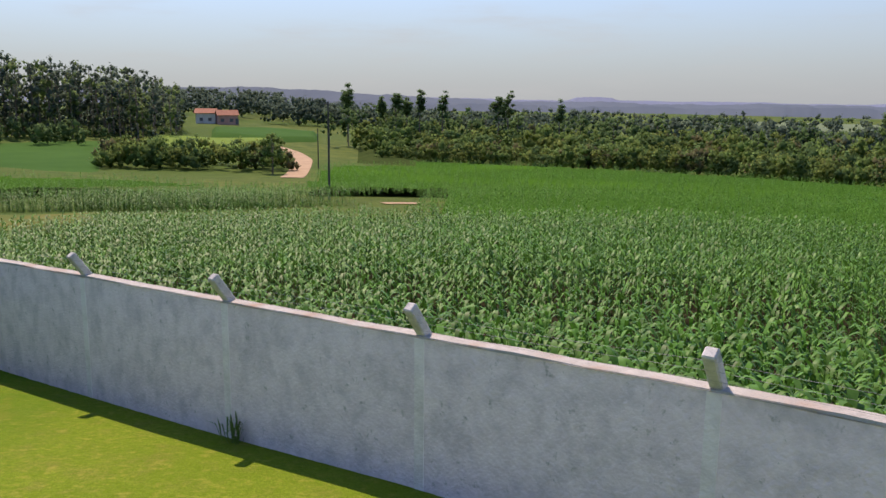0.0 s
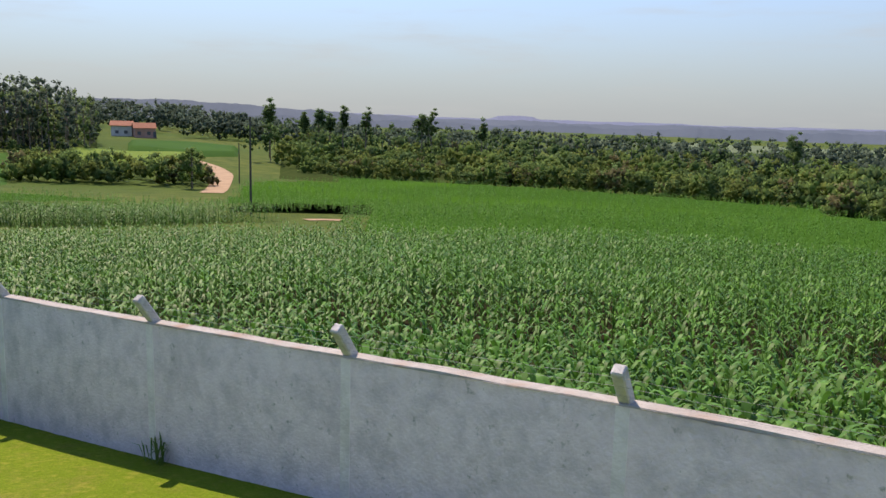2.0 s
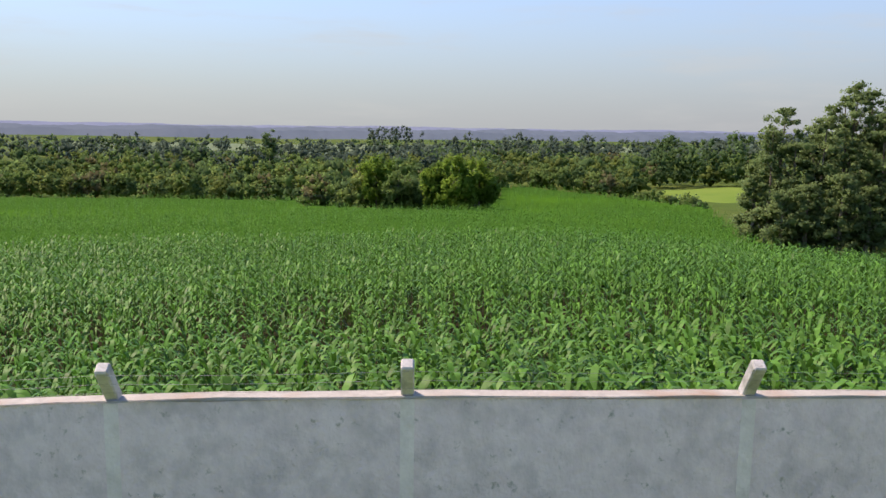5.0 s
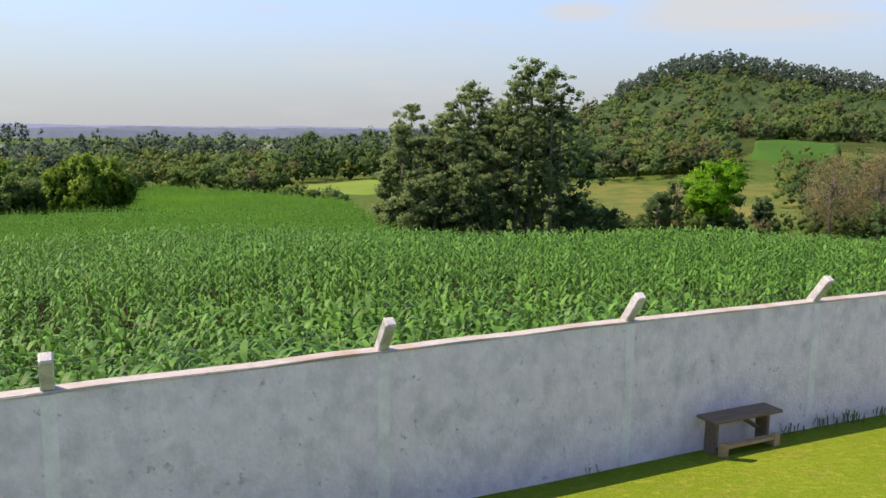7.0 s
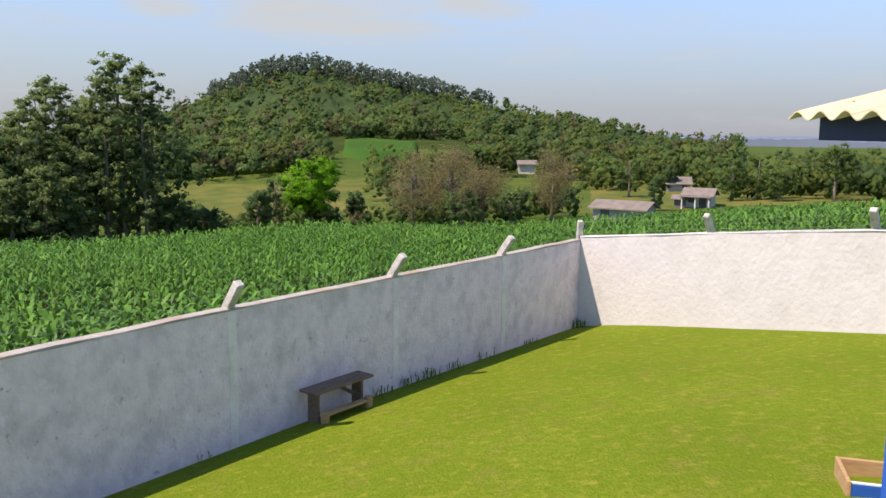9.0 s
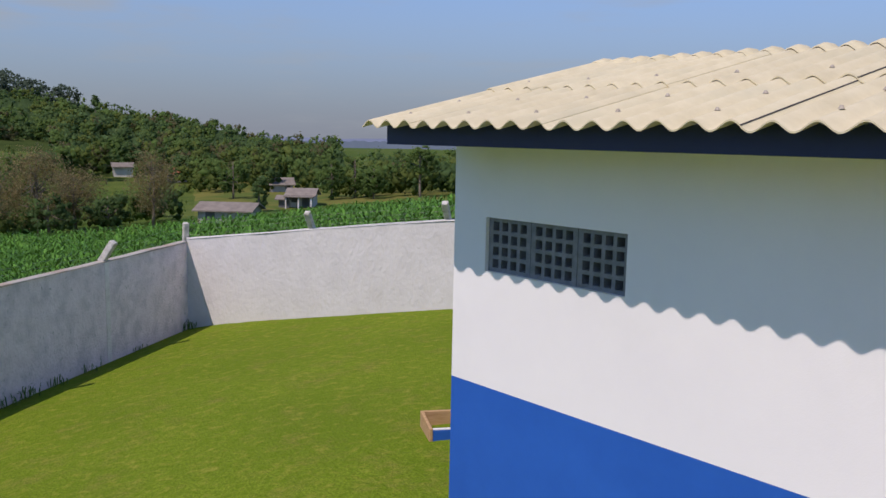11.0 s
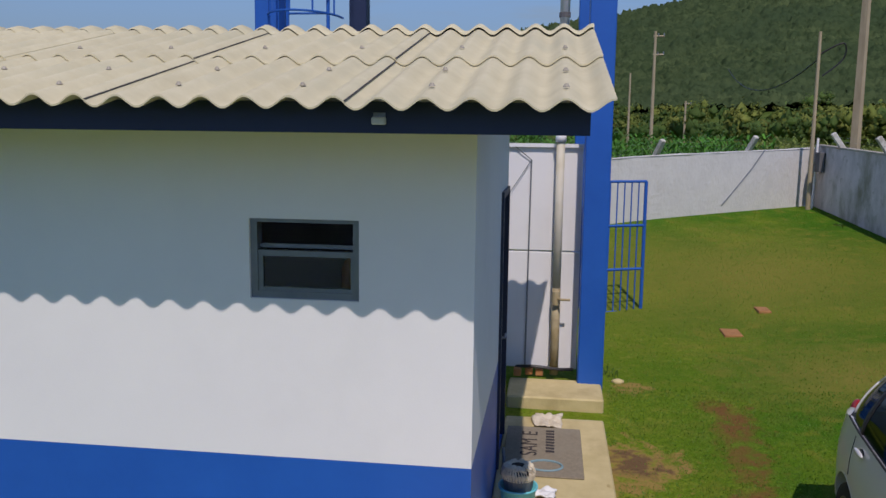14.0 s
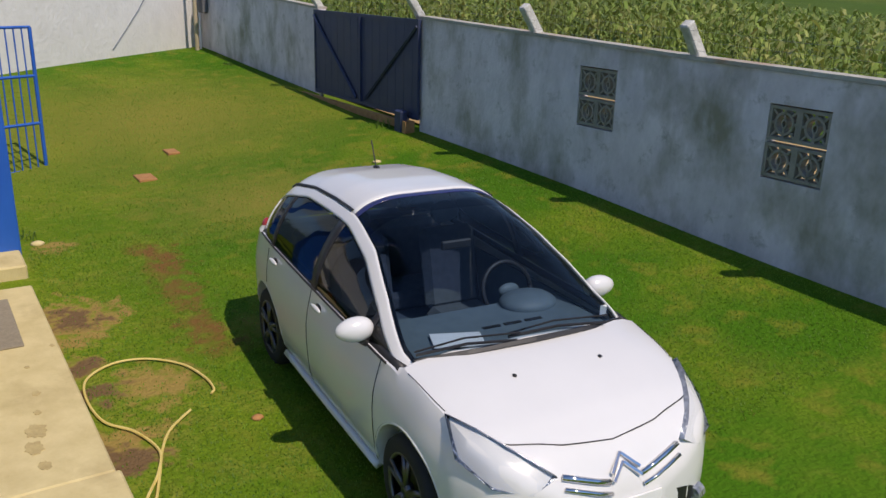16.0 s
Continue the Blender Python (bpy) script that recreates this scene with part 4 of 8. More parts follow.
# the back leg at positive y takes navy, its shade painted as colour
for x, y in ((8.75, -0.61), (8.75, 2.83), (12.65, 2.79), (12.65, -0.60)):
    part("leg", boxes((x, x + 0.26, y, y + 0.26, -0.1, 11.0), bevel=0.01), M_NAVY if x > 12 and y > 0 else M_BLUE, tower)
part("tank_deck", boxes((8.6, 13.0, -0.75, 3.25, 11.0, 11.3)), M_BLUE, tower)
bm = bmesh.new()
tube(bm, [(10.6, 1.3, 11.3), (10.6, 1.3, 13.5)], 1.7, 24)
part("tank", bm, M_BLUE, tower)
for y in (2.36, 2.80):
    bm = bmesh.new()
    tube(bm, [(8.95, y, 2.6), (8.95, y, 11.0)], 0.02, 6)
    part("ladder_rail", bm, M_BLUE, tower)
for i in range(27):
    bm = bmesh.new()
    tube(bm, [(8.95, 2.36, 2.8 + 0.3 * i), (8.95, 2.80, 2.8 + 0.3 * i)], 0.012, 5)
    part("ladder_rung", bm, M_BLUE, tower)
for z in (3.95, 4.65, 5.35, 6.05):
    bm = bmesh.new()
    tube(bm, [(8.95 - 0.62 * math.sin(a), 2.58 - 0.38 * math.cos(a), z) for a in np.linspace(0, math.pi, 12)], 0.012, 5)
    part("cage_hoop", bm, M_BLUE, tower)
for a in (0.4, 1.0, 1.57, 2.14, 2.74):
    bm = bmesh.new()
    tube(bm, [(8.95 - 0.62 * math.sin(a), 2.58 - 0.38 * math.cos(a), z) for z in (3.95, 11)], 0.010, 5)
    part("cage_bar", bm, M_BLUE, tower)
pipe = thing("drain_pipe", "rust stained vertical water pipe with a tap valve", "pipe")
bm = bmesh.new()
tube(bm, [(9.0, -0.105, 0.20), (9.0, -0.105, 1.15)], 0.046, 12)
part("pipe", bm, M_PIPE, pipe, "rust stained lower pipe", smooth=True)
bm = bmesh.new()
tube(bm, [(9.0, -0.105, 1.15), (9.0, -0.105, 2.69)], 0.044, 12)
part("upper_pipe", bm, M_CREAM, pipe, "cream plastic pipe with a yellow stain", smooth=True)
bm = bmesh.new()
tube(bm, [(9.0, -0.105, 2.69), (9.0, -0.105, 2.78)], 0.056, 12)
part("collar", bm, M_WHITE, pipe, smooth=True)
bm = bmesh.new()
tube(bm, [(9.0, -0.105, 2.78), (9.0, -0.105, 11.0)], 0.05, 12)
part("riser", bm, M_WHITE, pipe, "white plastic riser pipe", smooth=True)
for z in (3.95, 4.35, 4.75):
    bm = bmesh.new()
    tube(bm, [(9.0, -0.105, z), (9.0, -0.105, z + 0.05)], 0.058, 12)
    part("pipe_clamp", bm, M_DARK, pipe)
bm = bmesh.new()
tube(bm, [(8.95, -0.105, 0.98), (8.95, -0.105, 1.12)], 0.042, 10)
tube(bm, [(8.95, -0.105, 1.05), (8.87, -0.16, 1.05), (8.87, -0.25, 1.05)], 0.014, 6)
part("valve", bm, M_PIPE, pipe, "brass valve with a lever")
bm = bmesh.new()
tube(bm, [(9.085, 0.21, 0.26), (9.085, 0.196, 2.50)], 0.008, 6)
tube(bm, [(9.08, 0.196, 2.50), (9.07, 0.42, 2.68)], 0.005, 5)
tube(bm, [(9.08, 0.196, 2.50), (9.07, 0.45, 2.10)], 0.004, 5)
tagged(part("conduit", bm, M_ALU), "thin grey conduit on the white wall", "conduit")
gate = thing("small_gate", "open blue painted steel bar gate", "gate")
gx, gy, gz = 12.75, -1.40, 0.14
g0 = Vector((12.35, -0.55, 0))
g1 = Vector((gx, gy, 0))
for z in (0.16, 0.80, 1.45, 2.10):
    bm = bmesh.new()
    tube(bm, [g0 + Vector((0, 0, z)), g1 + Vector((0, 0, z))], 0.022, 6)
    part("rail", bm, M_BLUE, gate)
for i in range(9):
    p = g0.lerp(g1, i / 8)
    bm = bmesh.new()
    tube(bm, [p + Vector((0, 0, 0.16)), p + Vector((0, 0, 2.10))], 0.026 if i in (0, 8) else 0.010, 6)
    part("bar", bm, M_BLUE, gate)


# ---- maize ----
rng = np.random.default_rng(7)


def leaf_strip(segments, length, width, rise, droop, twist):
    """A bent leaf blade in the xz plane: (verts, quads)."""
    v, f = [], []
    for i in range(segments + 1):
        u = i / segments
        w = width * (0.55 + 0.9 * u) * (1 - u) ** 0.6 if i < segments else 0.002
        x = length * (u - 0.12 * u * u)
        z = length * (rise * u - droop * u * u)
        v += [(x, -w, z + 0.3 * w * twist), (x, w, z - 0.3 * w * twist)]
        if i:
            f.append((2 * i - 2, 2 * i - 1, 2 * i + 1, 2 * i))
    return np.array(v), np.array(f)


def maize_plant(kind, seed, foot=None):
    r = np.random.default_rng(seed)
    vs, fs, n = [], [], 0
    count, seg = {0: (16, 3), 1: (9, 2), 2: (5, 2), 3: (9, 2)}[kind]
    wide = {0: 0.054, 1: 0.048, 2: 0.058, 3: 0.060}[kind]
    low = foot or {0: 0.35, 1: 0.6, 2: 0.9, 3: 0.35}[kind]
    a = r.uniform(0, 6.28)
    for k in range(count):
        u = (k + 0.5) / count
        z0 = low + (1.62 - low) * u
        ln = r.uniform(0.32, 0.54) * (1.0 - 0.35 * u) * {0: 1.0, 1: 0.95, 2: 0.85, 3: 0.72}[kind]
        v, f = leaf_strip(seg, ln, wide * r.uniform(0.8, 1.15), r.uniform(1.1, 1.8), r.uniform(1.2, 2.1) * (1.1 - 0.35 * u), r.uniform(-1, 1))
        a += math.pi + r.uniform(-0.5, 0.5)
        c, s = math.cos(a), math.sin(a)
        v = np.c_[v[:, 0] * c - v[:, 1] * s, v[:, 0] * s + v[:, 1] * c, v[:, 2] + z0]
        vs.append(v)
        fs.append(f + n)
        n += len(v)
    if kind != 2:
        v = np.array([(0.014 * math.cos(q) * t, 0.014 * math.sin(q) * t, z) for z, t in ((0, 1.2), (1.5, 0.5)) for q in (0, 2.1, 4.2)])
        f = np.array([(i, (i + 1) % 3, 3 + (i + 1) % 3, 3 + i) for i in range(3)])
        vs.append(v)
        fs.append(f + n)
    return np.concatenate(vs), np.concatenate(fs)


def scatter(protos, xy, z, size, seed):
    """Copies of the proto plants at the places, as one vertex and face list."""
    r = np.random.default_rng(seed)
    which = r.integers(0, len(protos), len(xy))
    turn = r.uniform(0, 2 * np.pi, len(xy))
    vs, fs, n = [], [], 0
    for k, (v, f) in enumerate(protos):
        m = which == k
        c, s = np.cos(turn[m])[:, None], np.sin(turn[m])[:, None]
        sz = size[m][:, None]
        x = (v[:, 0] * c - v[:, 1] * s) * sz + xy[m, 0][:, None]
        y = (v[:, 0] * s + v[:, 1] * c) * sz + xy[m, 1][:, None]
        w = v[:, 2] * sz + z[m][:, None]
        vs.append(np.stack([x, y, w], -1).reshape(-1, 3))
        fs.append((f[None] + (np.arange(m.sum()) * len(v))[:, None, None] + n).reshape(-1, 4))
        n += m.sum() * len(v)
    return np.concatenate(vs), np.concatenate(fs)


def bearing_of(x, y):
    return np.degrees(np.arctan2(-x, y)), np.hypot(x, y)


FIELD_EDGE = ([-51.8, -29.9, -21.7, 0.8, 14, 16.6, 18.6, 32.4, 33.9, 38.4, 43.0, 47.3, 62.3, 75.5, 78.6, 79.4, 82, 93, 98, 100, 104, 114.4], [62, 60, 55, 56, 58, 72, 128, 168, 112, 104, 112, 146, 162, 178, 178, 58, 55, 55, 52, 47, 44, 42])


def maize_here(x, y):
    th, d = bearing_of(x, y)
    out = -inside_distance(x, y)
    edge = np.interp(th, *FIELD_EDGE)
    main = (th > -52) & (th < 114) & (d < edge) & ~((th > 77.2) & (th < 80.0) & (d > 52) & (d < 87))
    block = (th > 78.2) & (th < 114) & (d > np.interp(th, [78.2, 79.9, 80.0, 83.7, 88.7, 94.9, 102, 114], [88, 88, 83, 80, 75, 74.5, 78.5, 84])) & (d < np.interp(th, [78.6, 84.3, 85.5, 90.4, 97.6, 104, 114], [165, 158, 92, 95, 111, 118, 120]))
    near = (th <= -52) & (th > -160) & (d < 34) & (y > GATE_R[1] - 30) & ((y > -6) | (out > 4.5))
    return (out > 0.55) & (main | block | near)


def maize_patch(name, lo, hi, cell, kind, seed, spread=1.0, only=None, foot=None):
    r = np.random.default_rng(seed)
    n = int(2 * hi / cell)
    gx, gy = np.meshgrid(np.arange(n), np.arange(n))
    x, y = (gx.ravel() - n / 2) * cell, (gy.ravel() - n / 2) * cell
    u, v = x * FB[0] - y * FB[1], x * FB[1] + y * FB[0]
    x, y = u + r.uniform(-0.5, 0.5, len(u)) * cell, v + r.uniform(-0.5, 0.5, len(u)) * cell
    d = np.hypot(x, y)
    keep = (d >= lo) & (d < hi)
    x, y = x[keep], y[keep]
    m = maize_here(x, y) & (((y < -6.5) & (x > 0)) == (kind == 3))
    if only:
        th = bearing_of(x, y)[0]
        m &= (th > only[0]) & (th < only[1])
    x, y = x[m], y[m]
    z = ground_height(x, y)
    size = r.uniform(0.86, 1.10, len(x)) * (1 + 0.08 * np.sin(x * 0.21 + 1) * np.sin(y * 0.17)) * spread
    protos = [maize_plant(kind, 100 * kind + k, foot) for k in range(8)]
    vv, ff = scatter(protos, np.c_[x, y], z, size, seed + 1)
    return tagged(mesh_object(name, vv, ff, {2: M_CORNMID, 3: M_CORNPALE}.get(kind, M_CORN), smooth=True), "dense green maize plants growing on the slope", "maize", kind="stuff")


maize_patch("maize_field", 0, 17, 0.38, 0, 11)
maize_patch("maize_field", 17, 52, 0.54, 1, 12)
maize_patch("maize_field", 0, 36, 0.52, 3, 16)
maize_patch("maize_field", 52, 105, 0.86, 2, 13)
maize_patch("maize_field", 105, 185, 1.45, 2, 15, 1.12)
maize_patch("maize_block_edge", 73, 82, 0.44, 1, 14, only=(78.6, 114), foot=0.2)


def canopy_sheet():
    """The closed foliage below the leaf tips of the field further off."""
    rr = np.r_[np.arange(34, 60, 1.5), np.arange(60, 186, 3.0)]
    tt = np.arange(-52, 114.1, 0.7)
    R, TH = np.meshgrid(rr, tt, indexing="ij")
    x, y = polar(TH, R)
    z = ground_height(x, y) + np.interp(R, [34, 62], [0.25, 1.05]) + 0.10 * np.sin(x * 1.7) * np.sin(y * 1.3)
    ok = maize_here(x, y) & (-inside_distance(x, y) > 1.2) & ~((TH > 76.0) & (R > 42) & (R < 94))
    z = np.where(ok, z, ground_height(x, y) + 0.05)
    idx = np.arange(R.size).reshape(R.shape)
    f = np.stack([idx[:-1, :-1], idx[1:, :-1], idx[1:, 1:], idx[:-1, 1:]], -1).reshape(-1, 4)
    okf = ok[:-1, :-1] & ok[1:, 1:] & ok[1:, :-1] & ok[:-1, 1:]
    f = f[okf.ravel()]
    return tagged(mesh_object("maize_canopy", np.stack([x, y, z], -1).reshape(-1, 3), f, M_CORNFAR, smooth=True), "closed dark green maize foliage below the leaf tips", "maize", kind="stuff")


canopy_sheet()


def outer_track():
    """Bare ochre ground outside the gate wall."""
    gx, gy = np.meshgrid(np.arange(-8, 24, 0.8), np.arange(-11.0, -6.5, 0.4), indexing="ij")
    i = np.arange(gx.size).reshape(gx.shape)
    f = np.stack([i[:-1, :-1], i[1:, :-1], i[1:, 1:], i[:-1, 1:]], -1).reshape(-1, 4)
    z = ground_height(gx, gy) + 0.04
    return tagged(mesh_object("dirt_track", np.stack([gx, gy, z], -1).reshape(-1, 3), f, M_TRACK, smooth=True), "bare ochre dirt along the outside of the gate wall", "dirt", kind="structure")


M_TRACK = material("ochre_dirt", (0.34, 0.23, 0.11), (0.48, 0.35, 0.18), 0.8, 0.95, 0.4, 8, spec=0.0)
outer_track()


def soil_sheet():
    """Bare soil between the nearest maize rows, its colour darkened for shade."""
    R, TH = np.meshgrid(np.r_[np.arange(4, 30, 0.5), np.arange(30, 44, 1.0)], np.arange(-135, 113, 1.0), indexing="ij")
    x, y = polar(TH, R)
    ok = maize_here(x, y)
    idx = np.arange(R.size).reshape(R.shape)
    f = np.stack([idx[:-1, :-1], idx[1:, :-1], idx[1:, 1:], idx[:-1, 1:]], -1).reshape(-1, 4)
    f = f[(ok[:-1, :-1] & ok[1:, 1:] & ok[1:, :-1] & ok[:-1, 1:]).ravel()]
    return tagged(mesh_object("shaded_field_soil", np.stack([x, y, ground_height(x, y) + 0.05], -1).reshape(-1, 3), f, M_SOIL_FIELD, smooth=True), "bare soil between the maize rows, darkened for shade", "soil", kind="structure")


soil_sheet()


# ---- trees ----
def ico_protos(seed):
    """Lumpy leaf clumps to start from: eight uneven low domes."""
    r = np.random.default_rng(seed)
    bm = bmesh.new()
    for c in ((1, 0, 0), (-0.5, 0.87, 0), (-0.5, -0.87, 0), (0, 0, 1), (0, 0, -1)):
        bm.verts.new(c)
    bmesh.ops.convex_hull(bm, input=bm.verts)
    bm.verts.index_update()
    v = np.array([p.co[:] for p in bm.verts])
    f = np.array([[p.index for p in g.verts] for g in bm.faces])
    bm.free()
    out = []
    for _ in range(8):
        k = r.normal(size=(4, 3)) * 2.2
        wave = sum(np.sin(v @ k[i] + r.uniform(0, 6)) for i in range(4))
        out.append(v * (1 + 0.07 * wave + r.normal(size=len(v)) * 0.10)[:, None])
    return out, f[:, :3]


CLUMPS, CLUMP_FACES = ico_protos(5)


def foliage(r, centres, radii, cards, size, middle=None):
    """Leaf sprays all over small leaf clumps; the sprays bend round their clump and crown. Vertices, triangles, normals."""
    n = len(centres)
    pick = r.integers(0, len(CLUMPS), n)
    a = r.uniform(0, 6.28, n)
    c, s = np.cos(a)[:, None], np.sin(a)[:, None]
    p = np.array(CLUMPS)[pick]
    p = np.stack([p[..., 0] * c - p[..., 1] * s, p[..., 0] * s + p[..., 1] * c, p[..., 2]], -1)
    out0 = p / np.linalg.norm(p, axis=2)[..., None]
    if middle is not None:
        away = (centres - middle) / (np.linalg.norm(centres - middle, axis=1)[:, None] + 1e-6)
        out0 = out0 + 0.7 * away[:, None, :]
    nv = p.shape[1]
    radii = radii * r.uniform(0.75, 1.35, radii.shape)
    v0 = (p * 0.60 * radii[:, None, :] + centres[:, None, :]).reshape(-1, 3)
    f0 = (CLUMP_FACES[None] + (np.arange(n) * nv)[:, None, None]).reshape(-1, 3)
    k = r.integers(0, n, cards)
    d = r.normal(size=(cards, 3))
    d[:, 2] = np.where(d[:, 2] < -0.5, -d[:, 2], d[:, 2])
    d /= np.linalg.norm(d, axis=1)[:, None]
    q = centres[k] + d * radii[k] * (0.42 + 0.72 * r.uniform(0, 1, cards))[:, None]
    m = d + r.normal(size=(cards, 3)) * 0.75
    m /= np.linalg.norm(m, axis=1)[:, None]
    e = np.cross(m, r.normal(size=(cards, 3)))
    e /= np.linalg.norm(e, axis=1)[:, None] + 1e-9
    g = np.cross(m, e)
    h = (size * r.uniform(0.5, 1.3, cards))[:, None]
    w = h * r.uniform(0.4, 0.75, cards)[:, None]
    v1 = np.stack([q - e * h, q - g * w + m * h * 0.15, q + e * h, q + g * w + m * h * 0.15], 1).reshape(-1, 3)
    o = len(v0) + 4 * np.arange(cards)[:, None]
    f1 = np.concatenate([o + np.array([0, 1, 2]), o + np.array([0, 2, 3])])
    out1 = 0.55 * d + 0.22 * m + np.array([0, 0, 0.40])
    if middle is not None:
        out1 = out1 + 0.7 * away[k]
    nrm = np.concatenate([out0.reshape(-1, 3), np.repeat(out1, 4, axis=0)])
    nrm /= np.linalg.norm(nrm, axis=1)[:, None] + 1e-9
    return np.concatenate([v0, v1]), np.concatenate([f0, f1]), nrm


def sprays(r, points, size):
    """Loose twigs and leaves alone, for half bare crowns."""
    n = len(points)
    m = r.normal(size=(n, 3))
    m /= np.linalg.norm(m, axis=1)[:, None]
    e = np.cross(m, r.normal(size=(n, 3)))
    e /= np.linalg.norm(e, axis=1)[:, None] + 1e-9
    h = (size * r.uniform(0.6, 1.4, n))[:, None]
    w = np.cross(m, e) * h * 0.4
    v = np.stack([points - e * h, points - w, points + e * h, points + w], 1).reshape(-1, 3)
    o = 4 * np.arange(n)[:, None]
    return v, np.concatenate([o + np.array([0, 1, 2]), o + np.array([0, 2, 3])])


def crown_clumps(r, clumps, centre, radii, hollow=0.55):
    """Clump places over an uneven crown."""
    d = r.normal(size=(clumps, 3))
    d /= np.linalg.norm(d, axis=1)[:, None]
    rad = r.uniform(hollow, 1.0, clumps)[:, None]
    return np.array(centre) + d * rad * np.array(radii) * r.uniform(0.85, 1.1, (clumps, 1))


def limb_tubes(bm, base, top, r0, clump_centres, count, r):
    base, top = Vector(base), Vector(top)
    bend = Vector((r.uniform(-0.05, 0.05), r.uniform(-0.05, 0.05), 0)) * (top - base).length
    pts = [base + (top - base) * u + bend * math.sin(math.pi * u) for u in (0.0, 0.2, 0.4, 0.6, 0.8, 1.0)]
    tube(bm, pts, [r0 * (1 - 0.75 * u) for u in np.linspace(0, 1, 6)], 7)
    for k in r.choice(len(clump_centres), min(count, len(clump_centres)), replace=False):
        c = Vector(clump_centres[k])
        u = float(r.uniform(0.35, 0.9))
        s = base + (top - base) * u + bend * math.sin(math.pi * u)
        mid = s.lerp(c, 0.5) + Vector((0, 0, -0.05 * (c - s).length))
        q = r0 * (1 - 0.75 * u) * 0.55
        tube(bm, [s, mid, c], [q, q * 0.6, q * 0.2], 5)


def tree(name, label, bearing, d, height, radii, mat, seed, n=900, clumps=40, spread=0.5, size=0.15, base_share=0.35, trunk=0.18, limbs=9, lean=(0, 0), group="", hollow=0.55, bark=None, taper=0.0, bare=False, tall=0.8):
    r = np.random.default_rng(seed)
    x, y = polar(bearing, d)
    z = ground_at(x, y)
    t = thing(name, label, "tree", (x, y, z - 0.1), group=group)
    cz = height * (base_share + (1 - base_share) / 2)
    c = crown_clumps(r, clumps, (lean[0], lean[1], cz), (radii - spread * 0.6, radii - spread * 0.6, height * (1 - base_share) / 2 - spread * 0.5), hollow)
    if taper:
        c[:, :2] *= (1.15 - taper * np.clip(c[:, 2] / height, 0, 1))[:, None]
    if bare:
        k = r.integers(0, clumps, n)
        v, f = sprays(r, c[k] + r.normal(size=(n, 3)) * spread, size)
        mesh_object("crown", v, f, mat, t)
    else:
        v, f, nrm = foliage(r, c, spread * r.uniform(0.6, 1.4, (clumps, 1)) * np.array([1, 1, tall]), n, size, np.array([[lean[0], lean[1], cz]]))
        mesh_object("crown", v, f, mat, t, smooth=True, normals=nrm)
    bm = bmesh.new()
    limb_tubes(bm, (0, 0, 0), (lean[0], lean[1], height * 0.86), trunk, c, limbs, r)
    part("trunk", bm, bark or M_BARK, t, smooth=True)
    return t


def woods(name, label, mat, seed, places, heights, wide, per, size, clumps=6, base=0.15, swell=(0.42, 0.66), stems=0.0):
    """Many far trees in one object; places: xy rows."""
    r = np.random.default_rng(seed)
    n = len(places)
    z = ground_height(places[:, 0], places[:, 1])
    cl = r.normal(size=(n, clumps, 3))
    cl /= np.linalg.norm(cl, axis=2)[..., None]
    cl[..., 2] = r.uniform(-1.05, 1.0, (n, clumps))
    cl[:, 0] = r.normal(size=(n, 3)) * 0.15 + np.array([0, 0, 0.78])
    h, w = heights[:, None], wide[:, None]
    rad = r.uniform(0.45, 0.8, (n, clumps))
    mid = h * (0.5 + base / 2)
    c = np.stack([places[:, :1] + cl[..., 0] * rad * w, places[:, 1:2] + cl[..., 1] * rad * w, z[:, None] + mid + cl[..., 2] * 0.86 * h * 0.5 * (1 - base)], -1)
    size_c = w * r.uniform(*swell, (n, clumps))
    radii = np.stack([size_c, size_c, np.minimum(size_c * 0.95, h * 0.45)], -1)
    if stems:
        a = np.array([0, 2.1, 4.2])
        ring = np.stack([np.cos(a), np.sin(a)], -1)
        low = np.concatenate([places[:, None, :] + ring * stems, np.repeat(z[:, None, None] - 0.3, 3, 1)], -1)
        high = np.concatenate([places[:, None, :] + ring * stems * 0.4, np.repeat((z + heights * 0.9)[:, None, None], 3, 1)], -1)
        o = 6 * np.arange(n)[:, None]
        side = np.concatenate([o + np.array([i, (i + 1) % 3, 3 + (i + 1) % 3, 3 + i]) for i in range(3)])
        tagged(mesh_object(name + "_stems", np.concatenate([low, high], 1).reshape(-1, 3), side, M_BARK, smooth=True), "slim grey trunks below " + label, "trees", kind="stuff")
    middle = np.repeat(np.c_[places, z + mid[:, 0]], clumps, axis=0)
    v, f, nrm = foliage(r, c.reshape(-1, 3), radii.reshape(-1, 3), int(per * n * 0.5), size * 1.16, middle)
    return tagged(mesh_object(name, v, f, mat, smooth=True, normals=nrm), label, "trees", kind="stuff")


def mixed_woods(name, label, mats, seed, places, heights, wide, per, size, **k):
    pick = np.random.default_rng(seed + 500).choice(len(mats), len(places), p=np.array([m[1] for m in mats]) / sum(m[1] for m in mats))
    for i, (mat, _) in enumerate(mats):
        q = pick == i
        woods(name, label, mat, seed + 7 * i, places[q], heights[q], wide[q], per, size, **k)


def belt(r, n, b0, b1, d_lo, d_hi):
    """Random places in a stretch of bearings; d_lo and d_hi are functions of the bearing."""
    b = r.uniform(b0, b1, n)
    u = r.uniform(0, 1, n)
    lo, hi = d_lo(b), d_hi(b)
    d = lo + (hi - lo) * u ** 1.3
    x, y = polar(b, d)
    return np.c_[x, y], b, d


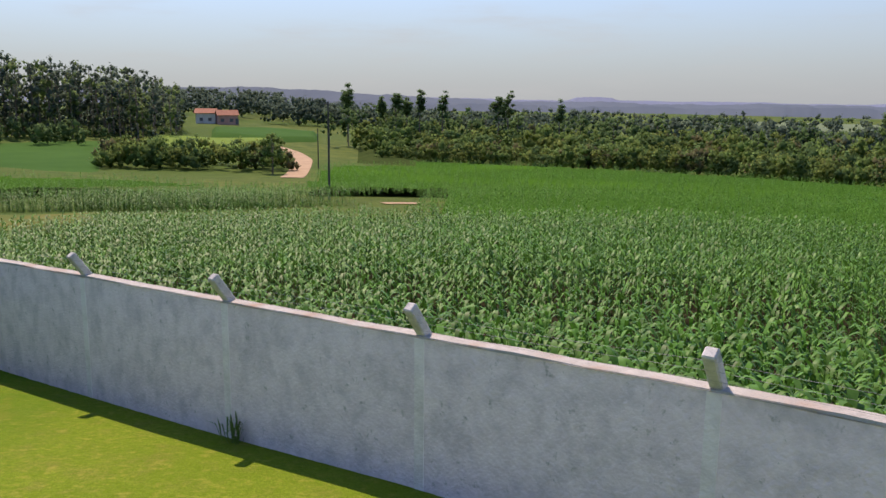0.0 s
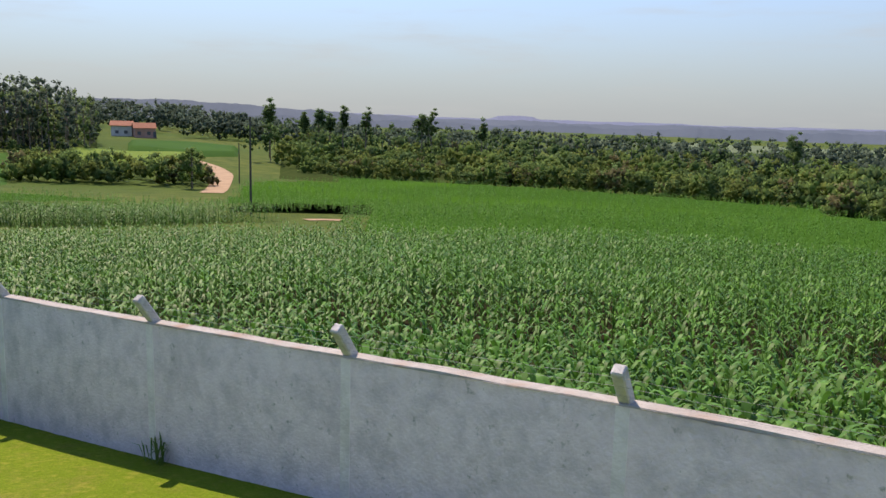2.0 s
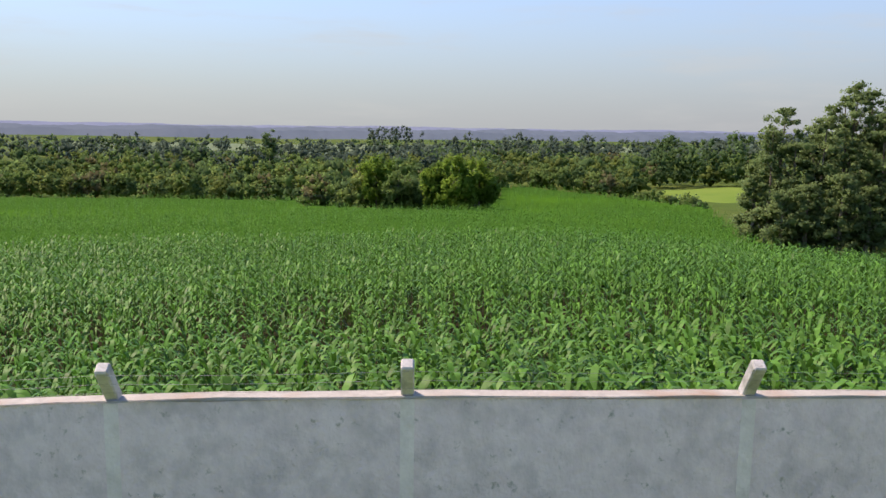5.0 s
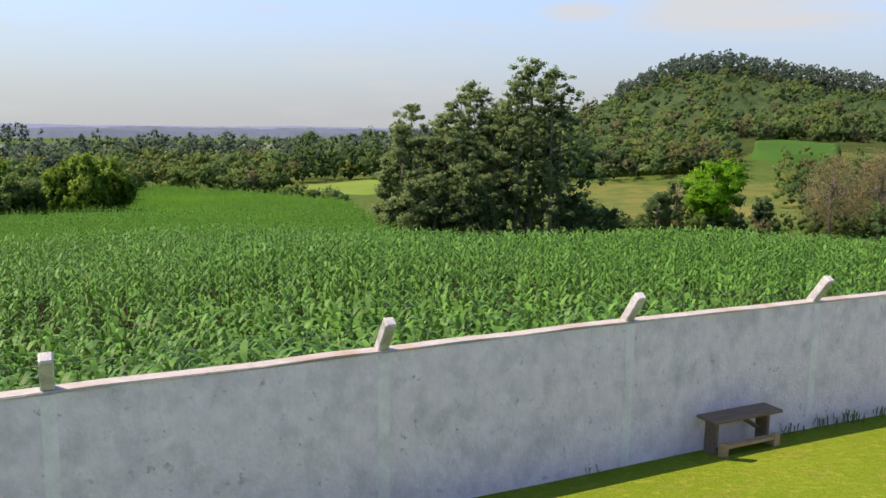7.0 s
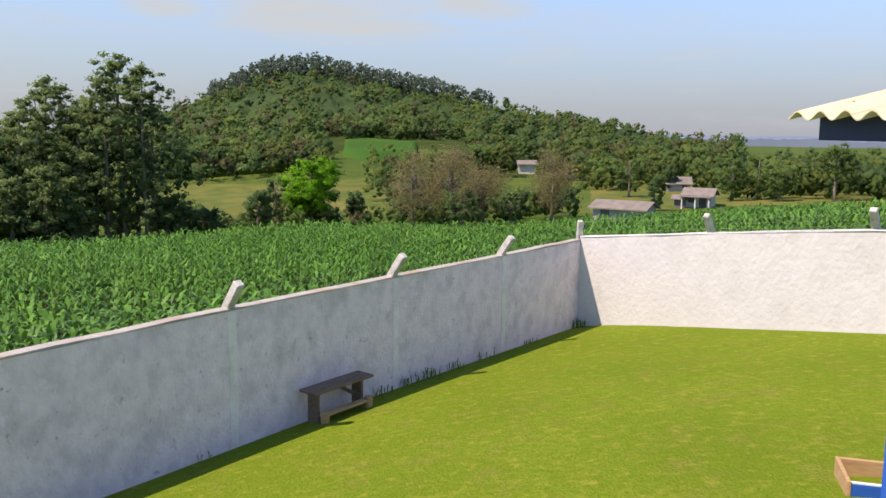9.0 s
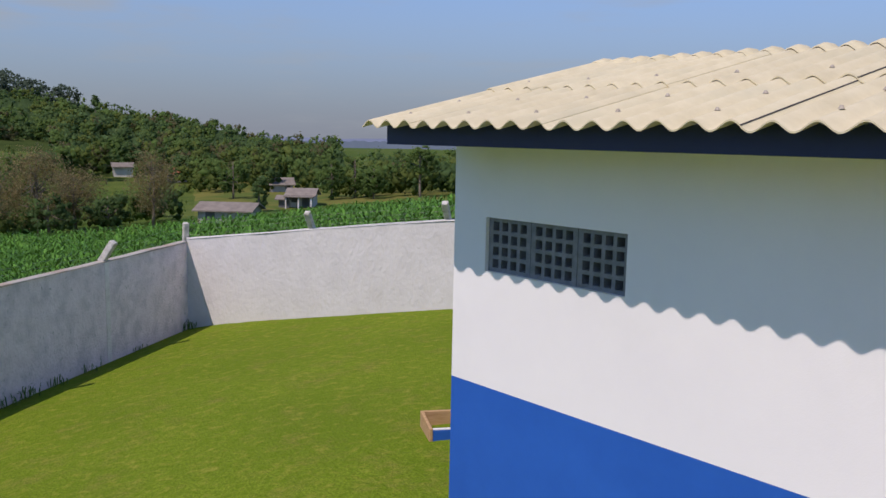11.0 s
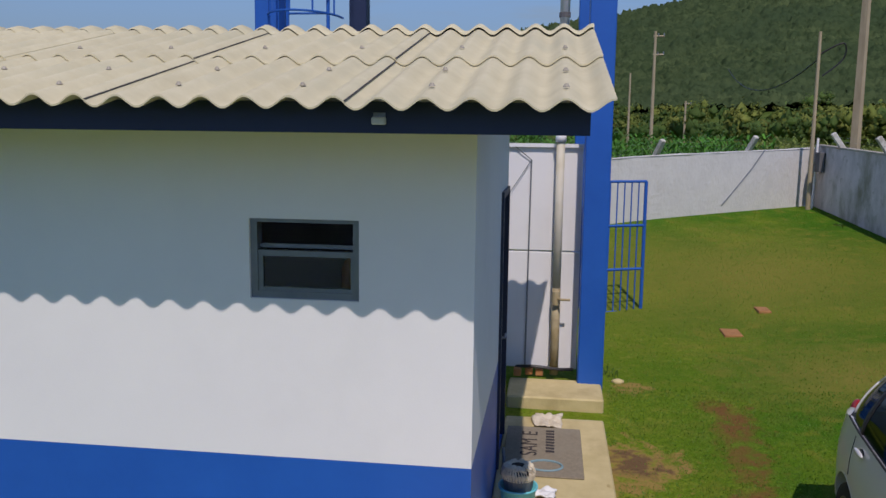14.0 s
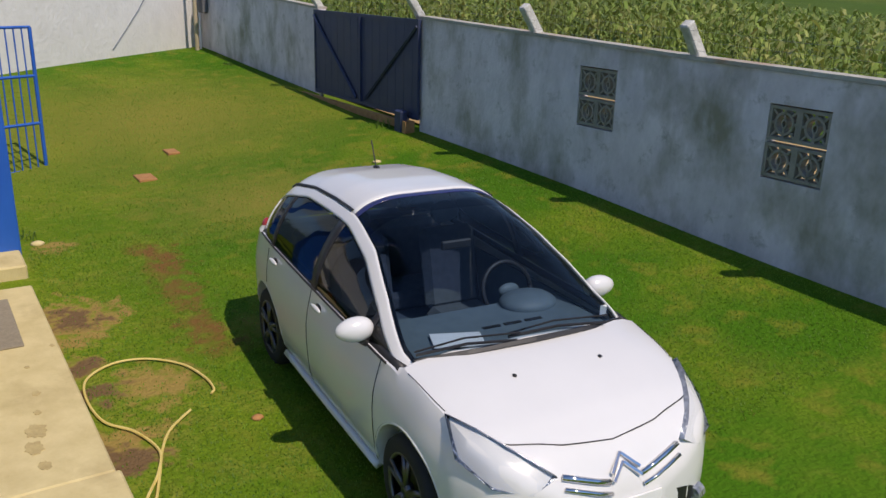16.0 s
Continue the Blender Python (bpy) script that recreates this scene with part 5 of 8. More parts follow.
r = np.random.default_rng(21)
MIX = [(M_FOREST, 4), (M_OLIVE, 3), (M_DARKWOOD, 2.5), (M_RUSSET, 0.8)]
edge = lambda b: np.interp(b, [15.2, 18.6, 32.3, 33.9, 38.4, 45.3, 47.3, 62.3, 75.4, 80.5], [132, 132, 174, 118, 110, 118, 151, 168, 184, 190])  # noqa: E731
# scrub belt along the far side of the field
P, b, d = belt(r, 430, 18.6, 80.5, edge, lambda b: edge(b) + 20)
q = (b > 24) | (d < edge(b) + 5)
P, b, d = P[q], b[q], d[q]
mixed_woods("scrub_belt", "dense mixed green scrub along the field edge", MIX, 31, P, r.uniform(2.4, 5.6, len(P)) * np.where(b < 24, 0.5, 1.0), r.uniform(1.5, 2.8, len(P)) * np.where(b < 24, 0.7, 1.0), 250, 0.20, clumps=15, swell=(0.26, 0.44))
P, b, d = belt(r, 640, 15.2, 82.5, lambda b: edge(b) + 18, lambda b: edge(b) + 130)
q = (b > 23.5) | (d > 198)
P, b, d = P[q], b[q], d[q]
mixed_woods("scrub_belt", "dense mixed green woodland behind the field", MIX, 32, P, r.uniform(3.2, 7.6, len(P)), r.uniform(2.2, 4.0, len(P)), 140, 0.30, clumps=12, swell=(0.26, 0.44))
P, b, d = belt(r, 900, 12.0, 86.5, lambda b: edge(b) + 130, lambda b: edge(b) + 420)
mixed_woods("far_woods", "dark green woods further off on the plain", [(M_HAZEWOOD, 4), (M_DARKWOOD, 1)], 33, P, r.uniform(4, 8.5, len(P)), r.uniform(3, 5.5, len(P)), 60, 0.55, clumps=8, swell=(0.28, 0.46))
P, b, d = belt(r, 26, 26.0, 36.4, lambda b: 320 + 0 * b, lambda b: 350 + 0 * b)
woods("tall_trees", "dark tall trees standing in a row on the plain", M_HAZEWOOD, 44, P, r.uniform(8, 13.5, len(P)), r.uniform(2.2, 3.6, len(P)), 150, 0.4, clumps=12, base=0.05, swell=(0.3, 0.46))
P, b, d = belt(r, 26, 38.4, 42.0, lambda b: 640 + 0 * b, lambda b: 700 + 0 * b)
woods("tall_trees", "dark tall trees standing in a row on the plain", M_HAZEWOOD, 45, P, r.uniform(10, 15.5, len(P)), r.uniform(2.6, 4.4, len(P)), 90, 0.7, clumps=8, base=0.05, swell=(0.3, 0.5))
P, b, d = belt(r, 34, 16.9, 22.8, lambda b: 196 + 0 * b, lambda b: 225 + 0 * b)
woods("tall_trees", "dark trees behind the bright valley meadow", M_DARKWOOD, 46, P, r.uniform(6, 13.5, len(P)), r.uniform(1.8, 3.0, len(P)), 230, 0.26, clumps=14, base=0.1, swell=(0.28, 0.46))
P, b, d = belt(r, 26, 60.3, 86.5, lambda b: 225 + 0 * b, lambda b: 300 + 0 * b)
woods("tall_trees", "dark round headed trees standing above the woods", M_DARKWOOD, 34, P, r.uniform(7, 11, len(P)), r.uniform(2.2, 3.4, len(P)), 260, 0.3, clumps=16, base=0.25, swell=(0.3, 0.46), stems=0.2)
P, b, d = belt(r, 5, 45.3, 59.3, lambda b: 200 + 0 * b, lambda b: 240 + 0 * b)
woods("tall_trees", "single round trees standing above the scrub", M_FOREST, 47, P, r.uniform(8.5, 11.5, len(P)), r.uniform(2.0, 3.0, len(P)), 300, 0.28, clumps=14, base=0.15, swell=(0.3, 0.46), stems=0.2)
# eucalyptus wood by the far house
P, b, d = belt(r, 400, 93.9, 120.4, lambda b: 236 + 0 * b, lambda b: 300 + 0 * b)
mixed_woods("eucalyptus_wood", "tall slim eucalyptus wood beyond the fields", [(M_EUC, 2), (M_HAZEWOOD, 4)], 35, P, r.uniform(13, 21, len(P)) * np.interp(b, [93.4, 96, 101, 107.4, 120], [0.75, 0.95, 1.03, 1.1, 1.15]), r.uniform(2.0, 3.3, len(P)), 270, 0.30, clumps=20, base=0.0, swell=(0.26, 0.46), stems=0.2)
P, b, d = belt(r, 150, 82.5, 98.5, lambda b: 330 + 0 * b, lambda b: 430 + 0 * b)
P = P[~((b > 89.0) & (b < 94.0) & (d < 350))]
woods("far_woods", "dark woods behind the far house", M_HAZEWOOD, 36, P, r.uniform(6, 11, len(P)), r.uniform(3, 5, len(P)), 100, 0.5, clumps=10, swell=(0.28, 0.46))
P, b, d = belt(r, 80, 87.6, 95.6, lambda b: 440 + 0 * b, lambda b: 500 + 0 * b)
woods("tall_trees", "tall plantation behind the far house, tinted blue for haze", M_HAZEWOOD, 54, P, r.uniform(9.5, 12.5, len(P)), r.uniform(2.4, 3.4, len(P)), 130, 0.5, clumps=9, base=0.02, swell=(0.34, 0.52))
P, b, d = belt(r, 90, 86.3, 98.5, lambda b: 156 + 0 * b, lambda b: 176 + 0 * b)
mixed_woods("scrub_belt", "rounded green scrub beside the dirt road", MIX, 37, P, r.uniform(2.4, 5.4, len(P)), r.uniform(1.7, 3.0, len(P)), 260, 0.20, clumps=14, swell=(0.26, 0.44))
P, b, d = belt(r, 40, 96.5, 114.4, lambda b: 212 + 0 * b, lambda b: 238 + 0 * b)
woods("scrub_belt", "dark bushes along the meadow below the wood", M_DARKWOOD, 48, P, r.uniform(2.5, 5.5, len(P)), r.uniform(2, 3.4, len(P)), 190, 0.26, clumps=12, swell=(0.28, 0.46))
# bushes behind the field
P, b, d = belt(r, 105, -23.8, 16.3, lambda b: 96 + 0 * b, lambda b: 116 + 0 * b)
q = ~((b > -3.8) & (b < 1.4)) & ~((b > -10.9) & (b < -6.9))
P, b, d = P[q], b[q], d[q]
mixed_woods("valley_trees", "green trees and bushes in the valley behind the field", MIX, 38, P, r.uniform(1.6, 4.2, len(P)), r.uniform(1.3, 2.6, len(P)), 420, 0.13, clumps=18, swell=(0.26, 0.42))
P, b, d = belt(r, 46, -33.4, -23.8, lambda b: 150 + 0 * b, lambda b: 192 + 0 * b)
mixed_woods("valley_trees", "garden trees between the small houses", MIX, 49, P, r.uniform(3.0, 6.5, len(P)), r.uniform(1.8, 3.4, len(P)), 260, 0.2, clumps=14, swell=(0.26, 0.42))
P, b, d = belt(r, 46, -16.6, 2.3, lambda b: 92 + 0 * b, lambda b: 104 + 0 * b)
mixed_woods("valley_trees", "low bushes along the lower edge of the meadow", MIX, 50, P, r.uniform(0.9, 2.2, len(P)), r.uniform(0.9, 1.7, len(P)), 220, 0.11, clumps=14, swell=(0.26, 0.42))
P, b, d = belt(r, 55, -17.1, -9.5, lambda b: 122 + 0 * b, lambda b: 186 + 0 * b)
mixed_woods("valley_trees", "scattered trees on the meadow below the hill", MIX, 51, P, r.uniform(2.2, 5.0, len(P)), r.uniform(1.5, 3.0, len(P)), 230, 0.18, clumps=14, swell=(0.26, 0.42))
P, b, d = belt(r, 70, -57.9, -32.9, lambda b: 130 + 0 * b, lambda b: 160 + 0 * b)
mixed_woods("valley_trees", "green hedge trees behind the maize", MIX, 52, P, r.uniform(2.0, 5.2, len(P)), r.uniform(1.6, 3.0, len(P)), 240, 0.19, clumps=14, swell=(0.26, 0.42))
# hill forest
P, b, d = belt(r, 1250, -33.8, 12.9, lambda b: 168 + 0 * b, lambda b: 455 + 0 * b)
q = ~((b > -16.0) & (b < -6.5) & (d < 246))
P, b, d = P[q], b[q], d[q]
P2, b2, d2 = belt(r, 70, -17.0, -5.8, lambda b: 236 + 0 * b, lambda b: 256 + 0 * b)
P, b, d = np.concatenate([P, P2]), np.r_[b, b2], np.r_[d, d2]
HH, WW = r.uniform(4, 9, len(P)), r.uniform(2.2, 4.2, len(P))
HILL = [(M_FOREST, 4), (M_OLIVE, 1.6), (M_DARKWOOD, 3), (M_RUSSET, 1.2)]
q = d < 255
mixed_woods("hill_forest", "mixed green forest covering the hill", HILL, 39, P[q], HH[q] * 0.85, WW[q] * 0.85, 260, 0.23, clumps=16, swell=(0.26, 0.42))
mixed_woods("hill_forest", "mixed green forest covering the hill", HILL, 53, P[~q], HH[~q], WW[~q], 90, 0.36, clumps=11, swell=(0.27, 0.45))
P, b, d = belt(r, 560, -17.4, 1.3, lambda b: 395 + 0 * b, lambda b: 450 + 0 * b)
woods("hill_plantation", "dark tall plantation trees on the hill top", M_HAZEWOOD, 40, P, r.uniform(9, 13.5, len(P)), r.uniform(1.7, 2.6, len(P)), 100, 0.42, clumps=9, base=0.02, swell=(0.3, 0.5))
# trees behind the end wall
P, b, d = belt(r, 190, -62.0, -36.2, lambda b: 126 + 0 * b, lambda b: 240 + 0 * b)
mixed_woods("valley_trees", "green trees behind the maize and the small houses", MIX, 41, P, r.uniform(3, 6.6, len(P)), r.uniform(2.0, 3.4, len(P)), 230, 0.22, clumps=13, swell=(0.26, 0.42))
# mountain forest: a closed canopy of domed crowns, with single crowns standing out
def forest_canopy(name, label, mat, b0, b1, d0, d1, crown, tall, seed):
    """Unbroken far tree tops; crown: angular width in degrees; tall: crown height as a share of the distance."""
    rg = np.random.default_rng(seed)
    step = crown / 4
    bs = np.arange(b0, b1, step)
    vs = np.arange(math.log(d0), math.log(d1), math.radians(step) * 2.2)
    V, B = np.meshgrid(vs, bs, indexing="ij")
    u, w = (B - b0) / crown, (V - vs[0]) / (math.radians(crown) * 2.2)
    nu, nw = int(u.max()) + 4, int(w.max()) + 4
    ju, jw, jh = rg.uniform(0, 1, (nw, nu)), rg.uniform(0, 1, (nw, nu)), rg.uniform(0.45, 1.0, (nw, nu))
    iu, iw = u.astype(int) + 1, w.astype(int) + 1
    dome = np.zeros_like(u)
    for a in (-1, 0, 1):
        for c in (-1, 0, 1):
            k, m = np.clip(iw + a, 0, nw - 1), np.clip(iu + c, 0, nu - 1)
            q2 = ((u + 1 - m - ju[k, m]) ** 2 + (w + 1 - k - jw[k, m]) ** 2) / 0.95
            dome = np.maximum(dome, jh[k, m] * np.sqrt(np.clip(1 - q2, 0, 1)))
    D = np.exp(V)
    x, y = polar(B, D)
    z = ground_height(x, y) + D * tall * (dome + rg.normal(size=D.shape) * 0.14)
    idx = np.arange(D.size).reshape(D.shape)
    f = np.stack([idx[:-1, :-1], idx[:-1, 1:], idx[1:, 1:], idx[1:, :-1]], -1).reshape(-1, 4)
    return tagged(mesh_object(name, np.stack([x, y, z], -1).reshape(-1, 3), f, mat, smooth=True), label, "trees", kind="stuff")


forest_canopy("hill_canopy", "closed green tree tops covering the hill", M_DARKWOOD, -34.0, 12.9, 250, 452, 0.70, 0.011, 72)
forest_canopy("hill_canopy", "closed green tree tops on the lower hill", M_DARKWOOD, -5.8, 12.9, 176, 252, 0.80, 0.013, 73)
forest_canopy("mountain_canopy", "closed dark green tree tops covering the mountain side", M_MOUNTAIN, -136, -70, 165, 660, 0.52, 0.012, 71)
P, b, d = belt(r, 230, -135.0, -88.0, lambda b: 75 + 0 * b, lambda b: 172 + 0 * b)
mixed_woods("mountain_scrub", "lighter green scrub at the foot of the mountain", [(M_SCRUB, 3), (M_FOREST, 2)], 43, P, r.uniform(1.3, 3.4, len(P)), r.uniform(1.4, 2.6, len(P)), 260, 0.18, clumps=10, swell=(0.3, 0.5))

# eucalyptus group
def eucalyptus(bearing, d, top, seed, bare=0.1, label="tall eucalyptus with sweeping ragged grey green foliage"):
    """A tall slim trunk with ascending limbs; each limb carries a drooping head of leaf sprays."""
    rg = np.random.default_rng(seed)
    x, y = polar(bearing, d)
    z = ground_at(x, y)
    h = top - z
    t = thing("eucalyptus_tree", label, "tree", (x, y, z - 0.1), group="eucalyptus trees behind the field")
    heads = int(9 + h * 0.45)
    us = np.r_[np.linspace(bare + 0.05, 0.93, heads), 0.985]
    ang = np.arange(heads + 1) * 2.4 + rg.uniform(0, 6)
    reach = h * np.interp(us, [0, 0.25, 0.55, 0.8, 0.94, 1.0], [0.12, 0.15, 0.15, 0.115, 0.06, 0.0]) * rg.uniform(0.7, 1.25, heads + 1)
    c0 = np.stack([np.cos(ang) * reach, np.sin(ang) * reach, us * h - 0.25], -1)
    per = 8
    droop = rg.normal(size=(heads + 1, per, 3)) * np.array([0.62, 0.62, 0.5]) * (0.8 + 0.035 * h)
    droop[..., 2] -= 0.35 * np.hypot(droop[..., 0], droop[..., 1])
    droop *= np.interp(us, [0, 0.8, 1.0], [1.0, 0.9, 0.5])[:, None, None]
    c = (c0[:, None, :] + droop).reshape(-1, 3)
    c[:, 2] = np.minimum(c[:, 2], h - 0.3)
    radii = rg.uniform(0.30, 0.62, (len(c), 1)) * np.array([1.15, 1.15, 0.75])
    v, f, nrm = foliage(rg, c, radii, 4600, 0.135, np.repeat(c0 - np.array([0, 0, 0.8]), per, axis=0))
    mesh_object("crown", v, f, M_EUC, t, smooth=True, normals=nrm)
    bm = bmesh.new()
    bend = rg.uniform(-0.03, 0.03, 2) * h
    line = [Vector((bend[0] * math.sin(math.pi * u), bend[1] * math.sin(math.pi * u), u * h)) for u in (0, 0.2, 0.4, 0.6, 0.8, 0.97)]
    tube(bm, line, [0.24, 0.20, 0.16, 0.12, 0.08, 0.03], 7)
    for k in range(0, heads, 2):
        u = max(us[k] - 0.16, 0.12)
        a = Vector((bend[0] * math.sin(math.pi * u), bend[1] * math.sin(math.pi * u), u * h))
        e = Vector(c0[k])
        tube(bm, [a, a.lerp(e, 0.5) - Vector((0, 0, 0.2)), e], [0.075, 0.05, 0.02], 5)
    part("trunk", bm, M_BARK, t, "pale slim trunk", smooth=True)
    return t


for k, (bb, dd, top) in enumerate(((16.1, 85, -0.2), (15.3, 84, 3.2), (14.6, 86, 5.1), (13.9, 83, 2.2), (13.0, 87, 3.4), (12.2, 84, 4.4), (11.4, 86, 6.2), (10.6, 85, 7.3), (9.9, 87, 6.6), (9.2, 84, 4.6))):
    eucalyptus(bb, dd, top, 261 + 7 * k)
for k, (bb, dd, top) in enumerate(((8.3, 86, 5.6), (7.6, 84, 7.4), (6.9, 86, 9.2), (6.45, 85, 9.7), (5.7, 87, 8.2), (5.1, 84, 8.6), (4.6, 86, 6.0))):
    eucalyptus(bb, dd, top, 361 + 7 * k, 0.14, "tall eucalyptus with a partly bare trunk")
for k, (bb, dd, top) in enumerate(((14.4, 80, -2.2), (12.9, 80, -1.4), (11.0, 80, -0.6), (9.6, 81, -1.6), (8.8, 91, 3.8), (12.6, 92, 3.0))):
    eucalyptus(bb, dd, top, 461 + 7 * k, 0.03, "young eucalyptus with foliage down to the ground")
# single tall trees above the woods
for k, (bb, dd, top, w) in enumerate(((83.0, 252, 6.7, 3.0), (80.7, 262, 3.6, 1.9), (79.7, 262, 4.9, 3.0), (79.0, 268, 3.4, 2.2), (78.05, 262, 5.4, 2.0), (76.5, 262, 4.6, 2.4), (72.9, 255, 4.2, 3.0), (72.1, 252, 5.0, 3.6), (68.6, 262, 2.0, 2.0), (48.5, 222, 1.7, 3.0), (-18.45, 402, 19.2, 2.2))):
    gz = ground_at(*polar(bb, dd))
    tree("tall_single_tree", "single tall dark tree standing above the woods", bb, dd, top - gz, w, M_DARKWOOD, 570 + k, n=1500, clumps=42, spread=0.85, size=0.26, base_share=0.42, trunk=0.25, limbs=10, group="tall trees above the woods", hollow=0.25, taper=0.35)
tree("bright_tree", "round tree in fresh bright green leaf", -5.4, 96, 8.5, 3.9, M_BRIGHT, 81, n=7000, clumps=110, spread=0.80, size=0.15, base_share=0.12, hollow=0.35)
for k, (bb, dd, h, w) in enumerate(((-12.4, 92, 8.6, 3.4), (-15.1, 90, 9.2, 3.6), (-17.2, 95, 7.0, 3.0), (-21.8, 92, 8.2, 2.5))):
    tree("bare_tree", "half bare brown twigged tree", bb, dd, h, w, M_BROWN, 90 + k, n=5200, clumps=70, spread=0.50, size=0.11, base_share=0.15, limbs=30, group="half bare trees behind the field", bare=True)
for k, (bb, dd, h, w) in enumerate(((4.0, 86, 5.0, 2.4), (2.8, 88, 4.2, 2.4), (1.4, 90, 3.4, 2.0), (-1.8, 94, 5.0, 1.8), (-3.0, 98, 6.2, 1.9), (-8.5, 100, 4.4, 1.4), (-15.7, 88, 4.4, 2.4), (-19.1, 92, 4.2, 2.4))):
    tree("dark_bush_tree", "low dark green spreading tree", bb, dd, h, w, M_DARKWOOD, 110 + k, n=1700, clumps=44, spread=0.48, size=0.16, base_share=0.0, group="dark trees behind the field")
for k, (bb, dd, h, w) in enumerate(((35.4, 104, 8.0, 3.4), (34.0, 107, 7.0, 2.6), (37.0, 108, 7.2, 2.6), (41.2, 113, 7.8, 2.8), (39.6, 111, 5.4, 2.6))):
    tree("bamboo_clump", "large feathery bamboo clump at the field edge", bb, dd, h, w, M_BAMBOO if k < 4 else M_FOREST, 120 + k, n=3200, clumps=60, spread=0.6, size=0.22, base_share=0.02, limbs=4, group="bamboo clumps", hollow=0.4, tall=1.3)
tree("dark_tree", "dark round tree beside the dirt road", 87.8, 150, 8.0, 2.8, M_FOREST, 130, n=1600, clumps=36, spread=0.65, size=0.22, base_share=0.1)
tree("garden_tree", "green tree with a pale slim trunk", -39.5, 122, 8.2, 2.8, M_FOREST, 131, n=2000, clumps=40, spread=0.6, size=0.17, base_share=0.42, trunk=0.22)
for k, (bb, dd, h, w) in enumerate(((-33.4, 126, 6.8, 2.5), (-35.0, 128, 7.2, 2.6), (-36.3, 124, 5.6, 2.2), (-26.9, 136, 7.2, 3.2))):
    tree("garden_tree", "dense dark green garden tree beside the cottages", bb, dd, h, w, M_FOREST, 133 + k, n=1900, clumps=40, spread=0.6, size=0.18, base_share=0.06, group="garden trees by the cottages")
tree("column_tree", "dark narrow cypress shaped tree", -28.7, 112, 5.6, 1.2, M_DARKWOOD, 132, n=1400, clumps=34, spread=0.42, size=0.16, base_share=0.03)


# ---- parked car ----
M_CARWHITE = material("car_white_paint", (0.66, 0.66, 0.66), (0.70, 0.70, 0.70), 1.0, 0.25, spec=0.5)
M_CARWHITE.node_tree.nodes["Principled BSDF"].inputs["Coat Weight"].default_value = 0.6
M_BLACKPL = material("black_plastic", (0.012, 0.012, 0.014), (0.02, 0.02, 0.022), 8, 0.5)
M_TYRE = material("tyre_rubber", (0.014, 0.014, 0.014), (0.022, 0.022, 0.022), 20, 0.85)
M_RIM = material("dark_alloy", (0.10, 0.10, 0.11), (0.16, 0.16, 0.17), 8, 0.35, metal=0.8)
M_CHROME = material("chrome", (0.6, 0.6, 0.62), (0.7, 0.7, 0.72), 4, 0.12, metal=1.0)
M_TAIL = material("tail_lamp_red", (0.35, 0.02, 0.02), (0.45, 0.03, 0.03), 6, 0.2)
M_SEAT = material("seat_cloth", (0.06, 0.075, 0.09), (0.10, 0.115, 0.13), 20, 0.9)
M_DASH = material("dashboard_plastic", (0.105, 0.14, 0.16), (0.135, 0.175, 0.195), 12, 0.6)
M_PAPER = material("white_card", (0.75, 0.75, 0.75), (0.8, 0.8, 0.8), 4, 0.7)
M_LENS = material("lamp_reflector", (0.16, 0.18, 0.22), (0.62, 0.64, 0.68), 22, 0.25, 0.6, 18, metal=0.6, bump_dist=0.03)


def tinted(name, tint, ior=1.45):
    m = bpy.data.materials.new(name)
    m.use_nodes = True
    n, l = m.node_tree.nodes, m.node_tree.links
    t, g, x, f = n.new("ShaderNodeBsdfTransparent"), n.new("ShaderNodeBsdfGlossy"), n.new("ShaderNodeMixShader"), n.new("ShaderNodeFresnel")
    t.inputs["Color"].default_value = (*tint, 1)
    g.inputs["Roughness"].default_value = 0.03
    f.inputs["IOR"].default_value = ior
    l.new(f.outputs["Fac"], x.inputs["Fac"])
    l.new(t.outputs["BSDF"], x.inputs[1])
    l.new(g.outputs["BSDF"], x.inputs[2])
    l.new(x.outputs["Shader"], n["Material Output"].inputs["Surface"])
    return m


M_SCREEN = tinted("windscreen_glass", (0.62, 0.72, 0.82))
M_SCREENTOP = tinted("windscreen_top_glass", (0.26, 0.31, 0.46))
M_SIDEGLASS = tinted("side_glass", (0.16, 0.18, 0.20))
M_CLEAR = tinted("lamp_cover", (0.92, 0.94, 0.96), 1.25)
M_SUNBAND = material("windscreen_top_band", (0.022, 0.026, 0.10), (0.032, 0.036, 0.13), 3, 0.08)


def lerp_table(x, xs, ys):
    return float(np.interp(x, xs, ys))


def half_width(x):
    return lerp_table(x, [-1.97, -1.93, -1.84, -1.6, -1.2, 0, 0.8, 1.3, 1.6, 1.78, 1.90, 1.96, 1.99], [0.50, 0.66, 0.77, 0.835, 0.86, 0.865, 0.86, 0.84, 0.79, 0.71, 0.58, 0.42, 0.25])


def belt(x):
    return lerp_table(x, [-1.97, -1.9, -1.5, -0.5, 0.95, 1.35, 1.7, 1.85, 1.95, 1.99], [0.80, 0.95, 1.02, 0.98, 0.935, 0.86, 0.77, 0.70, 0.58, 0.50])


def top_line(x):
    """Centre line of bonnet, cabin sill and tail of the lower body."""
    return lerp_table(x, [-1.97, -1.9, -1.5, 0.85, 1.04, 1.25, 1.45, 1.65, 1.80, 1.90, 1.96, 1.99], [0.84, 0.99, 1.03, 1.00, 1.01, 0.98, 0.93, 0.865, 0.79, 0.70, 0.60, 0.52])


